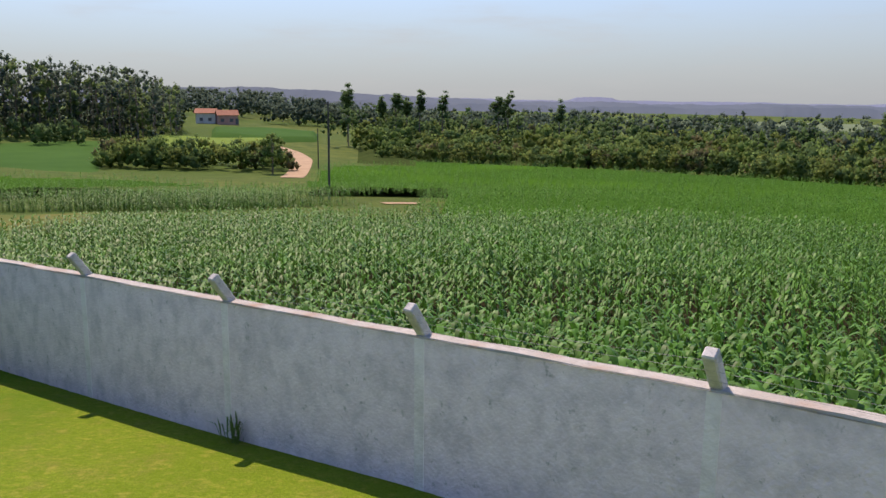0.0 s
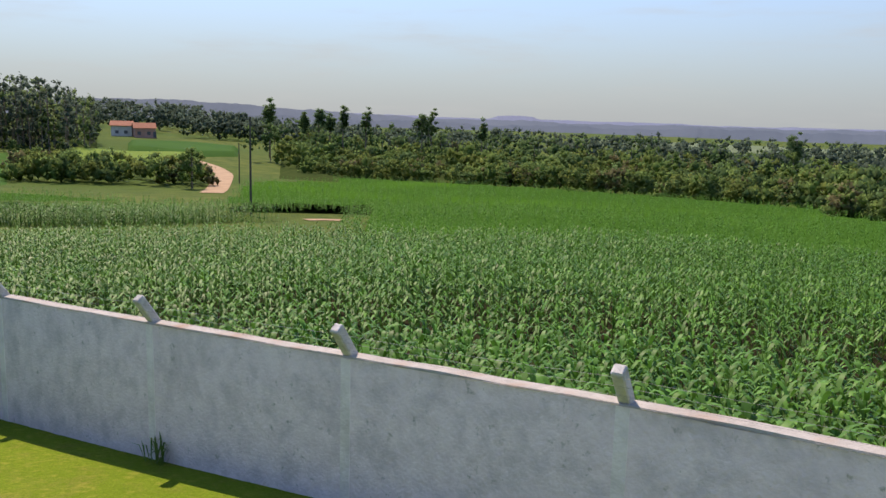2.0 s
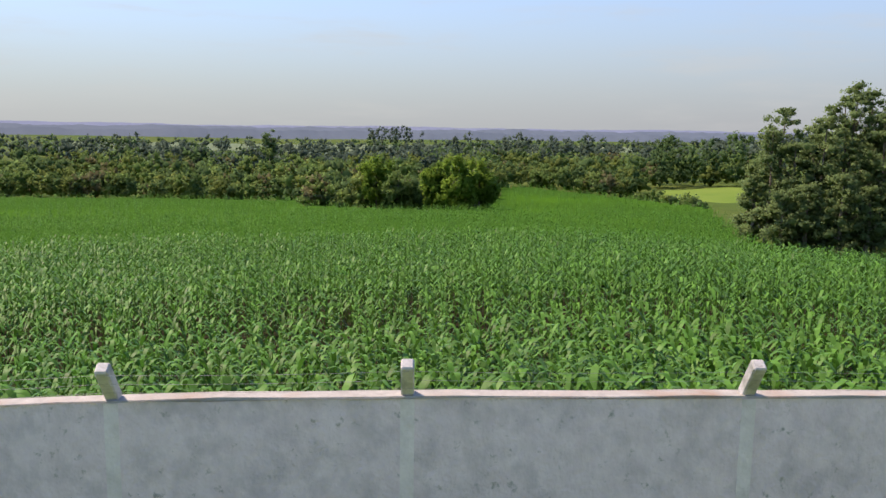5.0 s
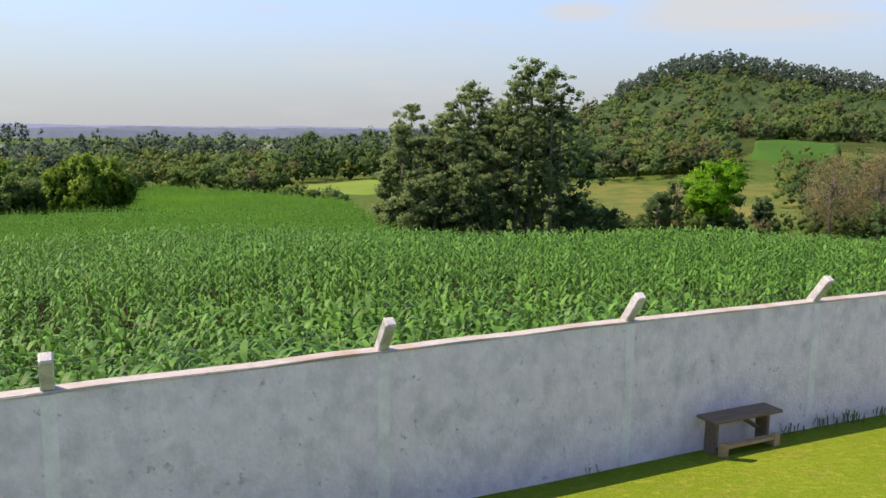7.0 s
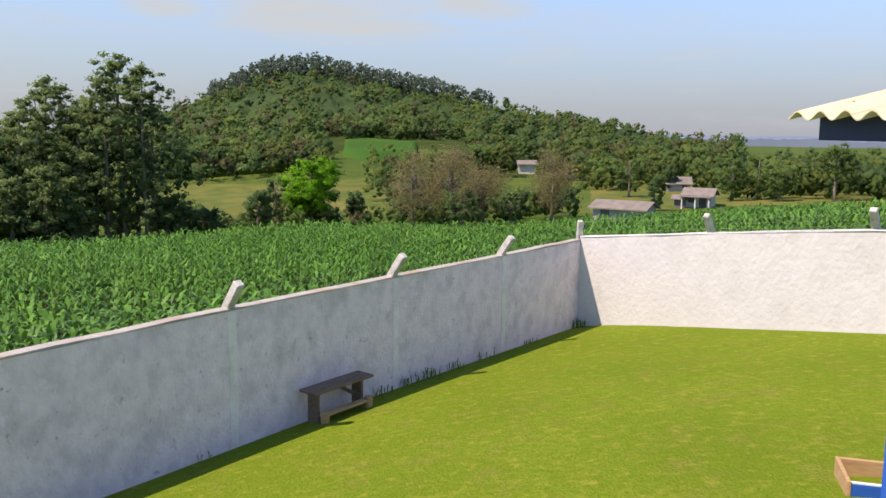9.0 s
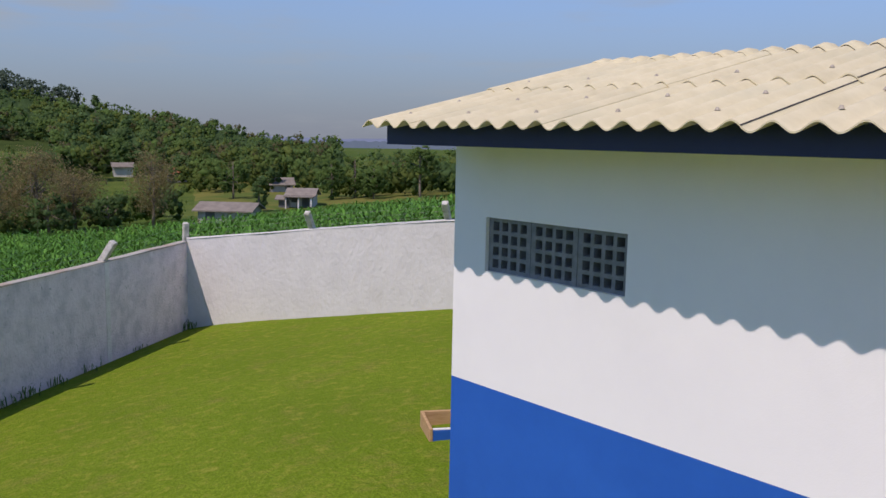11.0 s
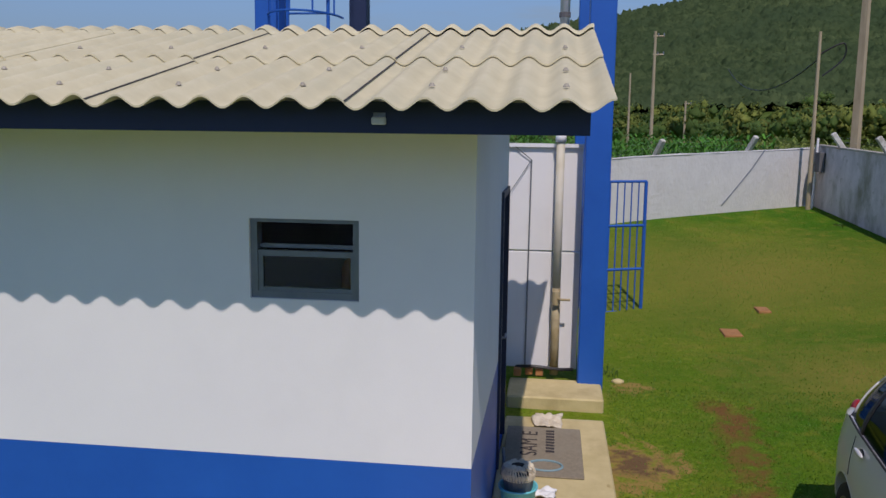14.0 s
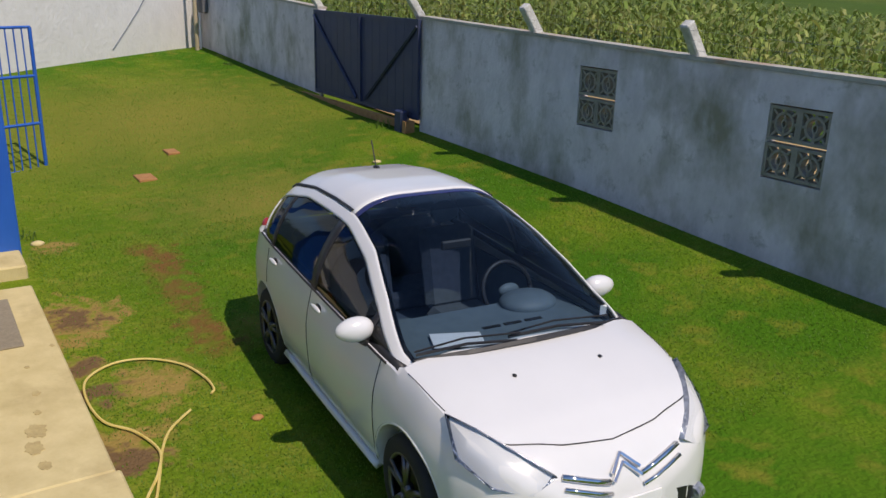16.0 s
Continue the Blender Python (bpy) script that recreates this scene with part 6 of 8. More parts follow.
def side_y(x, z):
    """Half width of the body side at a height."""
    w, b = half_width(x), belt(x)
    u = (z - 0.22) / max(b - 0.22, 0.05)
    return w * float(np.interp(u, [0, 0.08, 0.25, 0.5, 0.68, 0.80, 1.0], [0.90, 0.95, 0.985, 1.0, 1.0, 0.985, 0.945]))


def lower_body():
    xs = np.r_[np.linspace(-1.97, -1.8, 5), np.linspace(-1.72, 1.5, 42), np.linspace(1.56, 1.99, 14)]
    bm = bmesh.new()
    rings = []
    for x in xs:
        b, t = belt(x), top_line(x)
        pts = [(side_y(x, z), z) for z in np.linspace(0.22, b, 11)]
        yb = pts[-1][0]
        pts += [(yb * 0.965, b + (t - b) * 0.35 + 0.012), (yb * 0.88, b + (t - b) * 0.62 + 0.012), (yb * 0.6, b + (t - b) * 0.88 + 0.01), (yb * 0.3, t), (0, t + 0.004)]
        if -1.62 < x < 1.0:
            pts[-5:] = [(yb * 0.965, b + 0.004), (yb * 0.90, b - 0.004), (yb * 0.885, 0.44), (yb * 0.3, 0.42), (0, 0.42)]
        full = [(y, z) for y, z in pts] + [(-y, z) for y, z in pts[-2::-1]]
        rings.append([bm.verts.new((x, y, z)) for y, z in full])
    for r0, r1 in zip(rings, rings[1:]):
        n = len(r0)
        for k in range(n - 1):
            bm.faces.new((r0[k], r1[k], r1[k + 1], r0[k + 1]))
        bm.faces.new((r0[-1], r1[-1], r1[0], r0[0]))
    bm.faces.new(rings[0])
    bm.faces.new(rings[-1][::-1])
    return bm


AXLES = (1.17, -1.295)


def body_top(x, y):
    """Height of the bonnet and nose skin."""
    b, t = belt(x), top_line(x)
    yb = side_y(x, b)
    u = min(abs(y) / yb, 1.0)
    return float(np.interp(u, [0, 0.3, 0.6, 0.88, 0.965, 1.0], [t + 0.004, t, b + (t - b) * 0.88 + 0.01, b + (t - b) * 0.62 + 0.012, b + (t - b) * 0.35 + 0.012, b]))


def nose_x(y, z):
    """Where the nose skin reaches down to a height."""
    for x in np.linspace(1.5, 1.985, 98):
        if side_y(x, belt(x)) <= abs(y) or body_top(x, y) <= z:
            return float(x)
    return 1.985


def cut_wheels(bm):
    """The lower body with its wheel wells cut out."""
    bmesh.ops.recalc_face_normals(bm, faces=bm.faces)
    me = bpy.data.meshes.new("lower_body")
    bm.to_mesh(me)
    bm.free()
    body = new("lower_body", me)
    tools = []
    for x in AXLES:
        b2 = bmesh.new()
        for s in (1, -1):
            tube(b2, [(x, s * 0.56, 0.31), (x, s * 1.1, 0.31)], 0.365, 40)
        bmesh.ops.recalc_face_normals(b2, faces=b2.faces)
        m2 = bpy.data.meshes.new("well")
        b2.to_mesh(m2)
        b2.free()
        tools.append(new("well", m2))
        mod = body.modifiers.new("well", "BOOLEAN")
        mod.operation, mod.solver, mod.object = "DIFFERENCE", "EXACT", tools[-1]
    bpy.context.view_layer.update()
    done = bpy.data.meshes.new_from_object(body.evaluated_get(bpy.context.evaluated_depsgraph_get()))
    body.modifiers.clear()
    body.data = done
    for t in tools:
        bpy.data.objects.remove(t)
    done.materials.clear()
    done.materials.append(M_CARWHITE)
    done.polygons.foreach_set("use_smooth", np.ones(len(done.polygons), dtype=bool))
    done.set_sharp_from_angle(angle=radians(35))
    return body


ROOF_X = [-1.86, -1.78, -1.62, -1.35, -1.0, -0.6, -0.32, -0.05, 0.25, 0.55, 0.85, 1.06]
ROOF_Z = [1.02, 1.20, 1.405, 1.52, 1.565, 1.585, 1.58, 1.55, 1.48, 1.36, 1.185, 1.005]


def cabin_point(x, v):
    zb, zc = belt(x) - 0.005, lerp_table(x, ROOF_X, ROOF_Z)
    wb = half_width(x) * 0.945 * lerp_table(x, [-1.86, -1.7, -1.4, 0.5, 0.90, 1.06], [0.86, 0.93, 1, 1, 0.97, 0.90])
    a = v * math.pi / 2
    y = wb * (1 - 0.23 * math.sin(a) ** 1.2) * max(math.cos(a), 0.0) ** 0.42
    return (x, y, zb + (zc - zb) * math.sin(a) ** 0.92)


def side_top(x):
    return lerp_table(x, [-1.86, -1.7, -1.5, -1.0, -0.2, 0.2, 0.55, 0.90, 1.06], [0.10, 0.26, 0.40, 0.50, 0.50, 0.42, 0.27, 0.05, 0.03])


def band_top(x):
    return lerp_table(x, [-1.86, -1.7, -1.5, -1.0, -0.2, 0.2, 0.55, 0.90, 1.06], [0.32, 0.45, 0.55, 0.60, 0.60, 0.53, 0.39, 0.20, 0.14])


def cabin_patch(x0, x1, lo, hi, nx=24, nv=10, inset=0.0, only=0):
    """A patch of the cabin shell on both sides between two height curves."""
    bm = bmesh.new()
    for s in ((only,) if only else (1,)):
        grid = []
        for x in np.linspace(x0, x1, nx):
            a, b = lo(x), (hi(x) if hi is not None else None)
            row = []
            vs = np.linspace(a, b, nv) if b is not None else np.r_[np.linspace(a, 1, nv), np.linspace(1, a, nv)[1:]]
            for k, v in enumerate(vs):
                p = Vector(cabin_point(x, v))
                sg = s if b is not None else (1 if k < nv else -1)
                q = Vector((p.x, p.y * sg, p.z))
                q -= Vector((0, q.y, q.z - 0.9)).normalized() * inset
                row.append(bm.verts.new(q))
            grid.append(row)
        for r0, r1 in zip(grid, grid[1:]):
            for k in range(len(r0) - 1):
                bm.faces.new((r0[k], r0[k + 1], r1[k + 1], r1[k]))
    bmesh.ops.remove_doubles(bm, verts=bm.verts, dist=1e-5)
    return bm


def shell(bm, thick=0.012):
    bmesh.ops.recalc_face_normals(bm, faces=bm.faces)
    bmesh.ops.solidify(bm, geom=bm.faces[:], thickness=thick)
    return bm


def wheel(car, x, s):
    cy = s * 0.735
    w = part("wheel", tyre_mesh(x, cy), M_TYRE, car, "black tyre on a dark alloy rim", smooth=True)
    bm = bmesh.new()
    o = cy + s * 0.085
    for k in range(5):
        a = 2 * math.pi * k / 5 + 0.3
        for da in (-0.16, 0.16):
            p0 = Vector((x + 0.04 * math.cos(a), o, 0.31 + 0.04 * math.sin(a)))
            p1 = Vector((x + 0.205 * math.cos(a + da), o + s * 0.005, 0.31 + 0.205 * math.sin(a + da)))
            tube(bm, [p0, p1], [0.020, 0.014], 6)
    tube(bm, [(x, o - s * 0.03, 0.31), (x, o + s * 0.012, 0.31)], 0.05, 12)
    ring = [(x + 0.205 * math.cos(q), o, 0.31 + 0.205 * math.sin(q)) for q in np.linspace(0, 2 * math.pi, 33)]
    tube(bm, ring, 0.014, 6, cap=False)
    part("rim", bm, M_RIM, w, smooth=True)
    bm = bmesh.new()
    tube(bm, [(x, o - s * 0.07, 0.31), (x, o - s * 0.06, 0.31)], 0.20, 24)
    part("brake_disc", bm, M_BLACKPL, w)


def tyre_mesh(x, cy):
    bm = bmesh.new()
    prof = [(0.205, -0.095), (0.26, -0.10), (0.295, -0.09), (0.308, -0.06), (0.31, 0.0), (0.308, 0.06), (0.295, 0.09), (0.26, 0.10), (0.205, 0.095)]
    n = 36
    rings = [[bm.verts.new((x + r * math.cos(q), cy + y, 0.31 + r * math.sin(q))) for r, y in prof] for q in (2 * math.pi * k / n for k in range(n))]
    for k in range(n):
        for i in range(len(prof) - 1):
            bm.faces.new((rings[k][i], rings[k][i + 1], rings[(k + 1) % n][i + 1], rings[(k + 1) % n][i]))
    return bm


def seam(pts, radius=0.004):
    bm = bmesh.new()
    tube(bm, pts, radius, 5)
    return bm


def ellipsoid(centre, radii, seg=20, rings=12):
    bm = bmesh.new()
    bmesh.ops.create_uvsphere(bm, u_segments=seg, v_segments=rings, radius=1.0)
    bmesh.ops.transform(bm, matrix=Matrix.Translation(centre) @ Matrix.Diagonal((*radii, 1)), verts=bm.verts)
    return bm


def make_car():
    car = thing("hatchback_car", "white compact hatchback parked on the lawn beside the slab", "car")
    body = cut_wheels(lower_body())
    body.parent = car
    zero = lambda x: 0.0  # noqa: E731
    part("roof", shell(cabin_patch(-1.66, -0.24, band_top, None, 30, 10)), M_CARWHITE, car, smooth=True)
    for s in (1, -1):
        part("roof_arch", shell(cabin_patch(-1.86, 1.06, side_top, band_top, 60, 6, only=s), 0.02), M_CARWHITE, car, smooth=True)
        part("rear_pillar", shell(cabin_patch(-1.86, -1.52, zero, side_top, 12, 8, only=s), 0.015), M_CARWHITE, car, smooth=True)
    for s in (1, -1):
        part("pillar_trim", cabin_patch(-1.80, 1.02, side_top, band_top, 40, 5, 0.034, s), M_BLACKPL, car, smooth=True)
    for s in (1, -1):
        part("door_top", seam([(x, s * (half_width(x) * 0.945 - 0.045), belt(x) + 0.002) for x in np.linspace(-1.55, 0.98, 24)], 0.032), M_BLACKPL, car, smooth=True)
    part("roof_lining", cabin_patch(-1.66, -0.24, band_top, None, 20, 8, 0.03), M_SEAT, car, smooth=True)
    part("windscreen", cabin_patch(0.06, 1.06, band_top, None, 30, 12, 0.006), M_SCREEN, car, "dark tinted tall windscreen", smooth=True)
    part("windscreen_top", cabin_patch(-0.185, 0.06, band_top, None, 12, 12, 0.006), M_SCREENTOP, car, "darker blue tinted upper windscreen", smooth=True)
    part("windscreen_band", shell(cabin_patch(-0.24, -0.185, band_top, None, 6, 12, 0.003), 0.008), M_SUNBAND, car, "dark blue upper windscreen edge", smooth=True)
    part("rear_window", cabin_patch(-1.86, -1.66, band_top, None, 10, 12, 0.006), M_SIDEGLASS, car, smooth=True)
    lowsill = lambda x: 0.02  # noqa: E731
    for x0, x1 in ((-1.52, -1.22), (-1.16, -0.34), (-0.24, 0.56), (0.61, 0.88)):
        for s in (1, -1):
            part("side_window", cabin_patch(x0, x1, lowsill, lambda x: side_top(x) - 0.015, 16, 8, 0.008, s), M_SIDEGLASS, car, smooth=True)
    for x0, x1 in ((-1.22, -1.16), (-0.34, -0.24), (0.56, 0.61)):
        for s in (1, -1):
            part("window_pillar", shell(cabin_patch(x0, x1, zero, side_top, 3, 8, 0.004, s), 0.01), M_BLACKPL, car, smooth=True)
    for s in (1, -1):
        part("gutter_strip", seam([(p[0], s * p[1], p[2] + 0.004) for p in (cabin_point(x, band_top(x) + 0.01) for x in np.linspace(-1.50, -0.28, 20))], 0.011), M_BLACKPL, car)
        part("belt_strip", seam([(x, s * (half_width(x) * 0.945 + 0.004), belt(x)) for x in np.linspace(-1.5, 0.88, 24)], 0.008), M_BLACKPL, car)
        for xs in ((0.80, 0.80, 0.82), (-0.30, -0.30, -0.30), (-1.08, -1.2, -1.25)):
            pts = []
            for u, z in zip(np.linspace(0, 1, 9), np.linspace(0.30, 0.97, 9)):
                x = lerp_table(u, [0, 0.5, 1], xs)
                if math.hypot(x + 1.295, z - 0.31) < 0.38:
                    continue
                pts.append((x, s * (side_y(x, min(z, belt(x))) + 0.001), z if z < belt(x) else belt(x)))
            part("door_gap", seam(pts, 0.003), M_BLACKPL, car)
        part("sill", seam([(x, s * (side_y(x, 0.27) + 0.004), 0.25) for x in np.linspace(-0.9, 0.78, 14)], 0.03), M_CARWHITE, car, smooth=True)
        for x in (-0.13, -1.06):
            z = 0.895 if x > -0.5 else 0.925
            h = part("door_handle", ellipsoid((x, s * (side_y(x, z) + 0.022), z), (0.085, 0.016, 0.018)), M_CARWHITE, car, smooth=True)
            part("handle_recess", ellipsoid((x - 0.005, s * (side_y(x, z) - 0.004), z - 0.01), (0.06, 0.010, 0.032)), M_BLACKPL, h, smooth=True)
        bm = ellipsoid((0, 0, 0), (0.075, 0.118, 0.084))
        for w in bm.verts:
            k = 1.0 - 0.22 * (w.co.y * s / 0.118 + 1) / 2
            w.co.z *= k
            w.co.x = max(w.co.x * k, -0.045)
        bmesh.ops.translate(bm, verts=bm.verts, vec=(0.575, s * 0.872, 1.025))
        mir = part("door_mirror", bm, M_CARWHITE, car, "white door mirror with a black foot", smooth=True)
        part("mirror_foot", seam([(0.60, s * 0.80, 0.935), (0.58, s * 0.86, 0.975)], 0.026), M_BLACKPL, mir)
        part("mirror_glass", boxes((0.524, 0.531, s * 0.865 - 0.068, s * 0.865 + 0.068, 0.98, 1.065)), M_CHROME, mir)
        # headlamp
        lamp_pts = [(x, y, body_top(x, y) + 0.002) for x, y in ((1.43, 0.735), (1.58, 0.655), (1.73, 0.555), (1.83, 0.465), (1.90, 0.375))] + [(1.885, 0.50, 0.625), (1.79, 0.665, 0.65), (1.60, 0.765, 0.735)]
        bm = bmesh.new()
        c = Vector((1.72, 0.60, 0.745))
        rim = [bm.verts.new((x + 0.022, s * (y + 0.022), z + 0.012)) for x, y, z in lamp_pts]
        mid = [bm.verts.new((c.x + (x - c.x) * 0.7 - 0.03, s * (c.y + (y - c.y) * 0.7 - 0.03), c.z + (z - c.z) * 0.7 - 0.02)) for x, y, z in lamp_pts]
        hub = bm.verts.new((c.x - 0.05, s * (c.y - 0.05), c.z - 0.03))
        back = [bm.verts.new((c.x + (x - c.x) * 0.9 - 0.04, s * (c.y + (y - c.y) * 0.9 - 0.04), c.z + (z - c.z) * 0.9 - 0.02)) for x, y, z in lamp_pts]
        for k in range(8):
            j = (k + 1) % 8
            bm.faces.new((rim[k], rim[j], mid[j], mid[k]))
            bm.faces.new((mid[k], mid[j], hub))
            bm.faces.new((rim[j], rim[k], back[k], back[j]))
        hl = part("headlight", bm, M_LENS, car, "clear headlamp with a silver reflector", smooth=True)
        for cx, cy2, cz, rr in ((1.66, 0.672, 0.755, 0.062), (1.80, 0.54, 0.705, 0.048)):
            ring = [Vector((cx + 0.015, s * (cy2 + 0.0), cz + 0.005)) + rr * (math.cos(q) * Vector((-0.55, s * 0.83, 0.0)).normalized() + math.sin(q) * Vector((-0.35, -s * 0.2, 0.9)).normalized()) for q in np.linspace(0, 2 * math.pi, 21)]
            part("lamp_ring", seam(ring, 0.011), M_ALU, hl, smooth=True)
            part("lamp_bulb", ellipsoid((cx - 0.01, s * (cy2 - 0.02), cz - 0.01), (rr * 0.7, rr * 0.7, rr * 0.7), 14, 8), M_CHROME, hl, smooth=True)
        bm = bmesh.new()
        cov = [bm.verts.new((x + 0.024, s * (y + 0.024), z + 0.014)) for x, y, z in lamp_pts]
        top = bm.verts.new((c.x + 0.055, s * (c.y + 0.05), c.z + 0.03))
        for k in range(8):
            bm.faces.new((cov[k], cov[(k + 1) % 8], top))
        part("lamp_cover", bm, M_CLEAR, hl, smooth=True)
        part("tail_light", ellipsoid((-1.80, s * 0.665, 0.93), (0.10, 0.055, 0.12)), M_TAIL, car, smooth=True)
        bm = bmesh.new()
        tube(bm, [(x0, s * 0.9 * y0, z0) for x0, y0, z0 in ((1.90, 0.62, 0.36), (1.93, 0.54, 0.36))], 0.05, 12)
        part("fog_lamp", bm, M_LENS, car)
        for x in AXLES:
            part("arch_lip", seam([(x + 0.372 * math.cos(q), s * (side_y(x + 0.37 * math.cos(q), 0.31 + 0.37 * math.sin(q)) - 0.006), 0.31 + 0.372 * math.sin(q)) for q in np.linspace(0.0, math.pi, 24)], 0.010), M_CARWHITE, car, smooth=True)
            wheel(car, x, s)
    # bonnet edge, chrome grille, bumper opening
    gap = lambda y: lerp_table(abs(y), [0, 0.29, 0.55, 0.60], [1.83, 1.80, 1.725, 1.70])  # noqa: E731
    part("bonnet_gap", seam([(gap(y), y, body_top(gap(y), y) + 0.002) for y in np.linspace(-0.57, 0.57, 33)], 0.004), M_BLACKPL, car)
    for s in (1, -1):
        part("bonnet_gap", seam([(x, s * y, body_top(x, y) + 0.001) for x, y in ((1.08, 0.775), (1.15, 0.768), (1.25, 0.76), (1.34, 0.75), (1.42, 0.735))], 0.0025), M_BLACKPL, car)
        for drop, rad in ((0.0, 0.017), (0.05, 0.012)):
            row = [(0.10, 0.620), (0.18, 0.640), (0.27, 0.668), (0.36, 0.695)]
            part("grille_bar", seam([(nose_x(y, z - drop) + 0.004, s * y, z - drop) for y, z in row], rad), M_CHROME, car, "chrome grille bar", smooth=True)
        for top in (0.725, 0.69):
            part("chevron_badge", seam([(nose_x(0, top) + 0.006, 0.0, top), (nose_x(0.10, top - 0.085) + 0.008, s * 0.085, top - 0.065)], 0.011), M_CHROME, car, "chrome chevron shaped badge")
    part("lower_grille", shell(lower_grille(), 0.02), M_BLACKPL, car, "black lower air intake")
    part("number_plate", boxes((1.992, 2.004, -0.20, 0.20, 0.44, 0.53)), M_PAPER, car)
    # cowl, wipers, washer jets, aerial
    part("cowl", seam([(lerp_table(abs(y), [0, 0.4, 0.70], [1.115, 1.09, 1.00]), y, lerp_table(abs(y), [0, 0.4, 0.70], [1.022, 1.009, 0.974])) for y in np.linspace(-0.70, 0.70, 21)], 0.018), M_BLACKPL, car)
    for y0, y1 in ((0.52, -0.12), (-0.10, -0.70)):
        wp = part("wiper", seam([(1.085, y0, 1.022), (1.045, (y0 + y1) / 2, 1.040), (1.02, y1, 1.02)], 0.009), M_BLACKPL, car)
        part("wiper_blade", seam([(1.035, y0 + 0.05, 1.040), (1.005, (y0 + y1) / 2, 1.058), (1.0, y1, 1.03)], 0.006), M_BLACKPL, wp)
    for y in (0.32, -0.32):
        part("washer_jet", ellipsoid((1.345, y * 0.88, body_top(1.345, y * 0.88) + 0.004), (0.016, 0.012, 0.008), 10, 6), M_BLACKPL, car, smooth=True)
    ae = part("aerial_base", ellipsoid((-1.10, 0, 1.557), (0.045, 0.022, 0.018), 12, 8), M_BLACKPL, car, smooth=True)
    part("aerial", seam([(-1.11, 0, 1.562), (-1.20, 0, 1.75)], 0.005), M_BLACKPL, ae)
    # cabin
    part("cabin_floor", boxes((-1.6, 0.7, -0.74, 0.74, 0.42, 0.46)), M_DASH, car)
    part("dashboard", boxes((0.35, 1.03, -0.69, 0.69, 0.70, 0.945), bevel=0.04), M_DASH, car)
    for s in (1, -1):
        part("door_card", boxes((-1.58, 0.95, s * 0.70 - 0.015, s * 0.70 + 0.015, 0.46, 0.93)), M_DASH, car)
    part("instrument_hood", ellipsoid((0.47, 0.38, 0.955), (0.16, 0.20, 0.075)), M_DASH, car, smooth=True)
    ring = [Vector((0.25, 0.36, 0.97)) + 0.185 * (math.cos(q) * Vector((0, 1, 0)) + math.sin(q) * Vector((-0.35, 0, 0.94))) for q in np.linspace(0, 2 * math.pi, 29)]
    sw = part("steering_wheel", seam(ring, 0.017), M_BLACKPL, car, smooth=True)
    part("wheel_boss", ellipsoid((0.27, 0.36, 0.97), (0.035, 0.08, 0.05)), M_DASH, sw, smooth=True)
    for y in (0.36, -0.36):
        st = part("front_seat", boxes((-0.50, 0.0, y - 0.24, y + 0.24, 0.46, 0.62), bevel=0.05), M_SEAT, car)
        bm = boxes((-0.06, 0.06, y - 0.23, y + 0.23, 0.0, 0.62), bevel=0.05)
        bmesh.ops.transform(bm, matrix=Matrix.Translation((-0.48, 0, 0.58)) @ Matrix.Rotation(radians(-14), 4, "Y"), verts=bm.verts)
        part("seat_back", bm, M_SEAT, st)
        part("head_rest", ellipsoid((-0.66, y, 1.28), (0.05, 0.12, 0.085)), M_SEAT, st, smooth=True)
    part("rear_seat", boxes((-1.35, -1.15, -0.62, 0.62, 0.6, 1.08), (-1.2, -0.8, -0.62, 0.62, 0.46, 0.62), bevel=0.04), M_SEAT, car)
    part("inner_mirror", boxes((0.16, 0.19, -0.11, 0.11, 1.28, 1.34), bevel=0.01), M_BLACKPL, car)
    part("dash_card", boxes((-0.095, 0.095, -0.15, 0.15, 0, 0.006), m=Matrix.Translation((0.83, -0.34, 0.962)) @ Matrix.Rotation(radians(-18), 4, "Z")), M_PAPER, car, "white paper card on the dashboard")
    part("sticker", boxes((0.905, 0.91, 0.62, 0.67, 0.985, 1.045)), M_PAPER, car)
    for y in np.linspace(-0.1, 0.2, 3):
        part("air_vent", boxes((0.70, 0.73, y, y + 0.12, 0.946, 0.951)), M_BLACKPL, car)
    return car


def lower_grille():
    bm = bmesh.new()
    rows = []
    for y in np.linspace(-0.50, 0.50, 19):
        x = lerp_table(abs(y), [0, 0.25, 0.42, 0.58], [1.998, 1.985, 1.962, 1.90])
        k = math.sqrt(max(0.0, 1 - (y / 0.505) ** 2))
        rows.append([bm.verts.new((x, y, z)) for z in (0.37 - 0.08 * k, 0.38, 0.40 + 0.10 * k)])
    for a, b in zip(rows, rows[1:]):
        for k in range(2):
            bm.faces.new((a[k], b[k], b[k + 1], a[k + 1]))
    return bm


CAR_AT = (4.37, -2.748, -0.107)
car = make_car()
car.matrix_world = pose(*CAR_AT, 0.0, 0.0, 175.6)


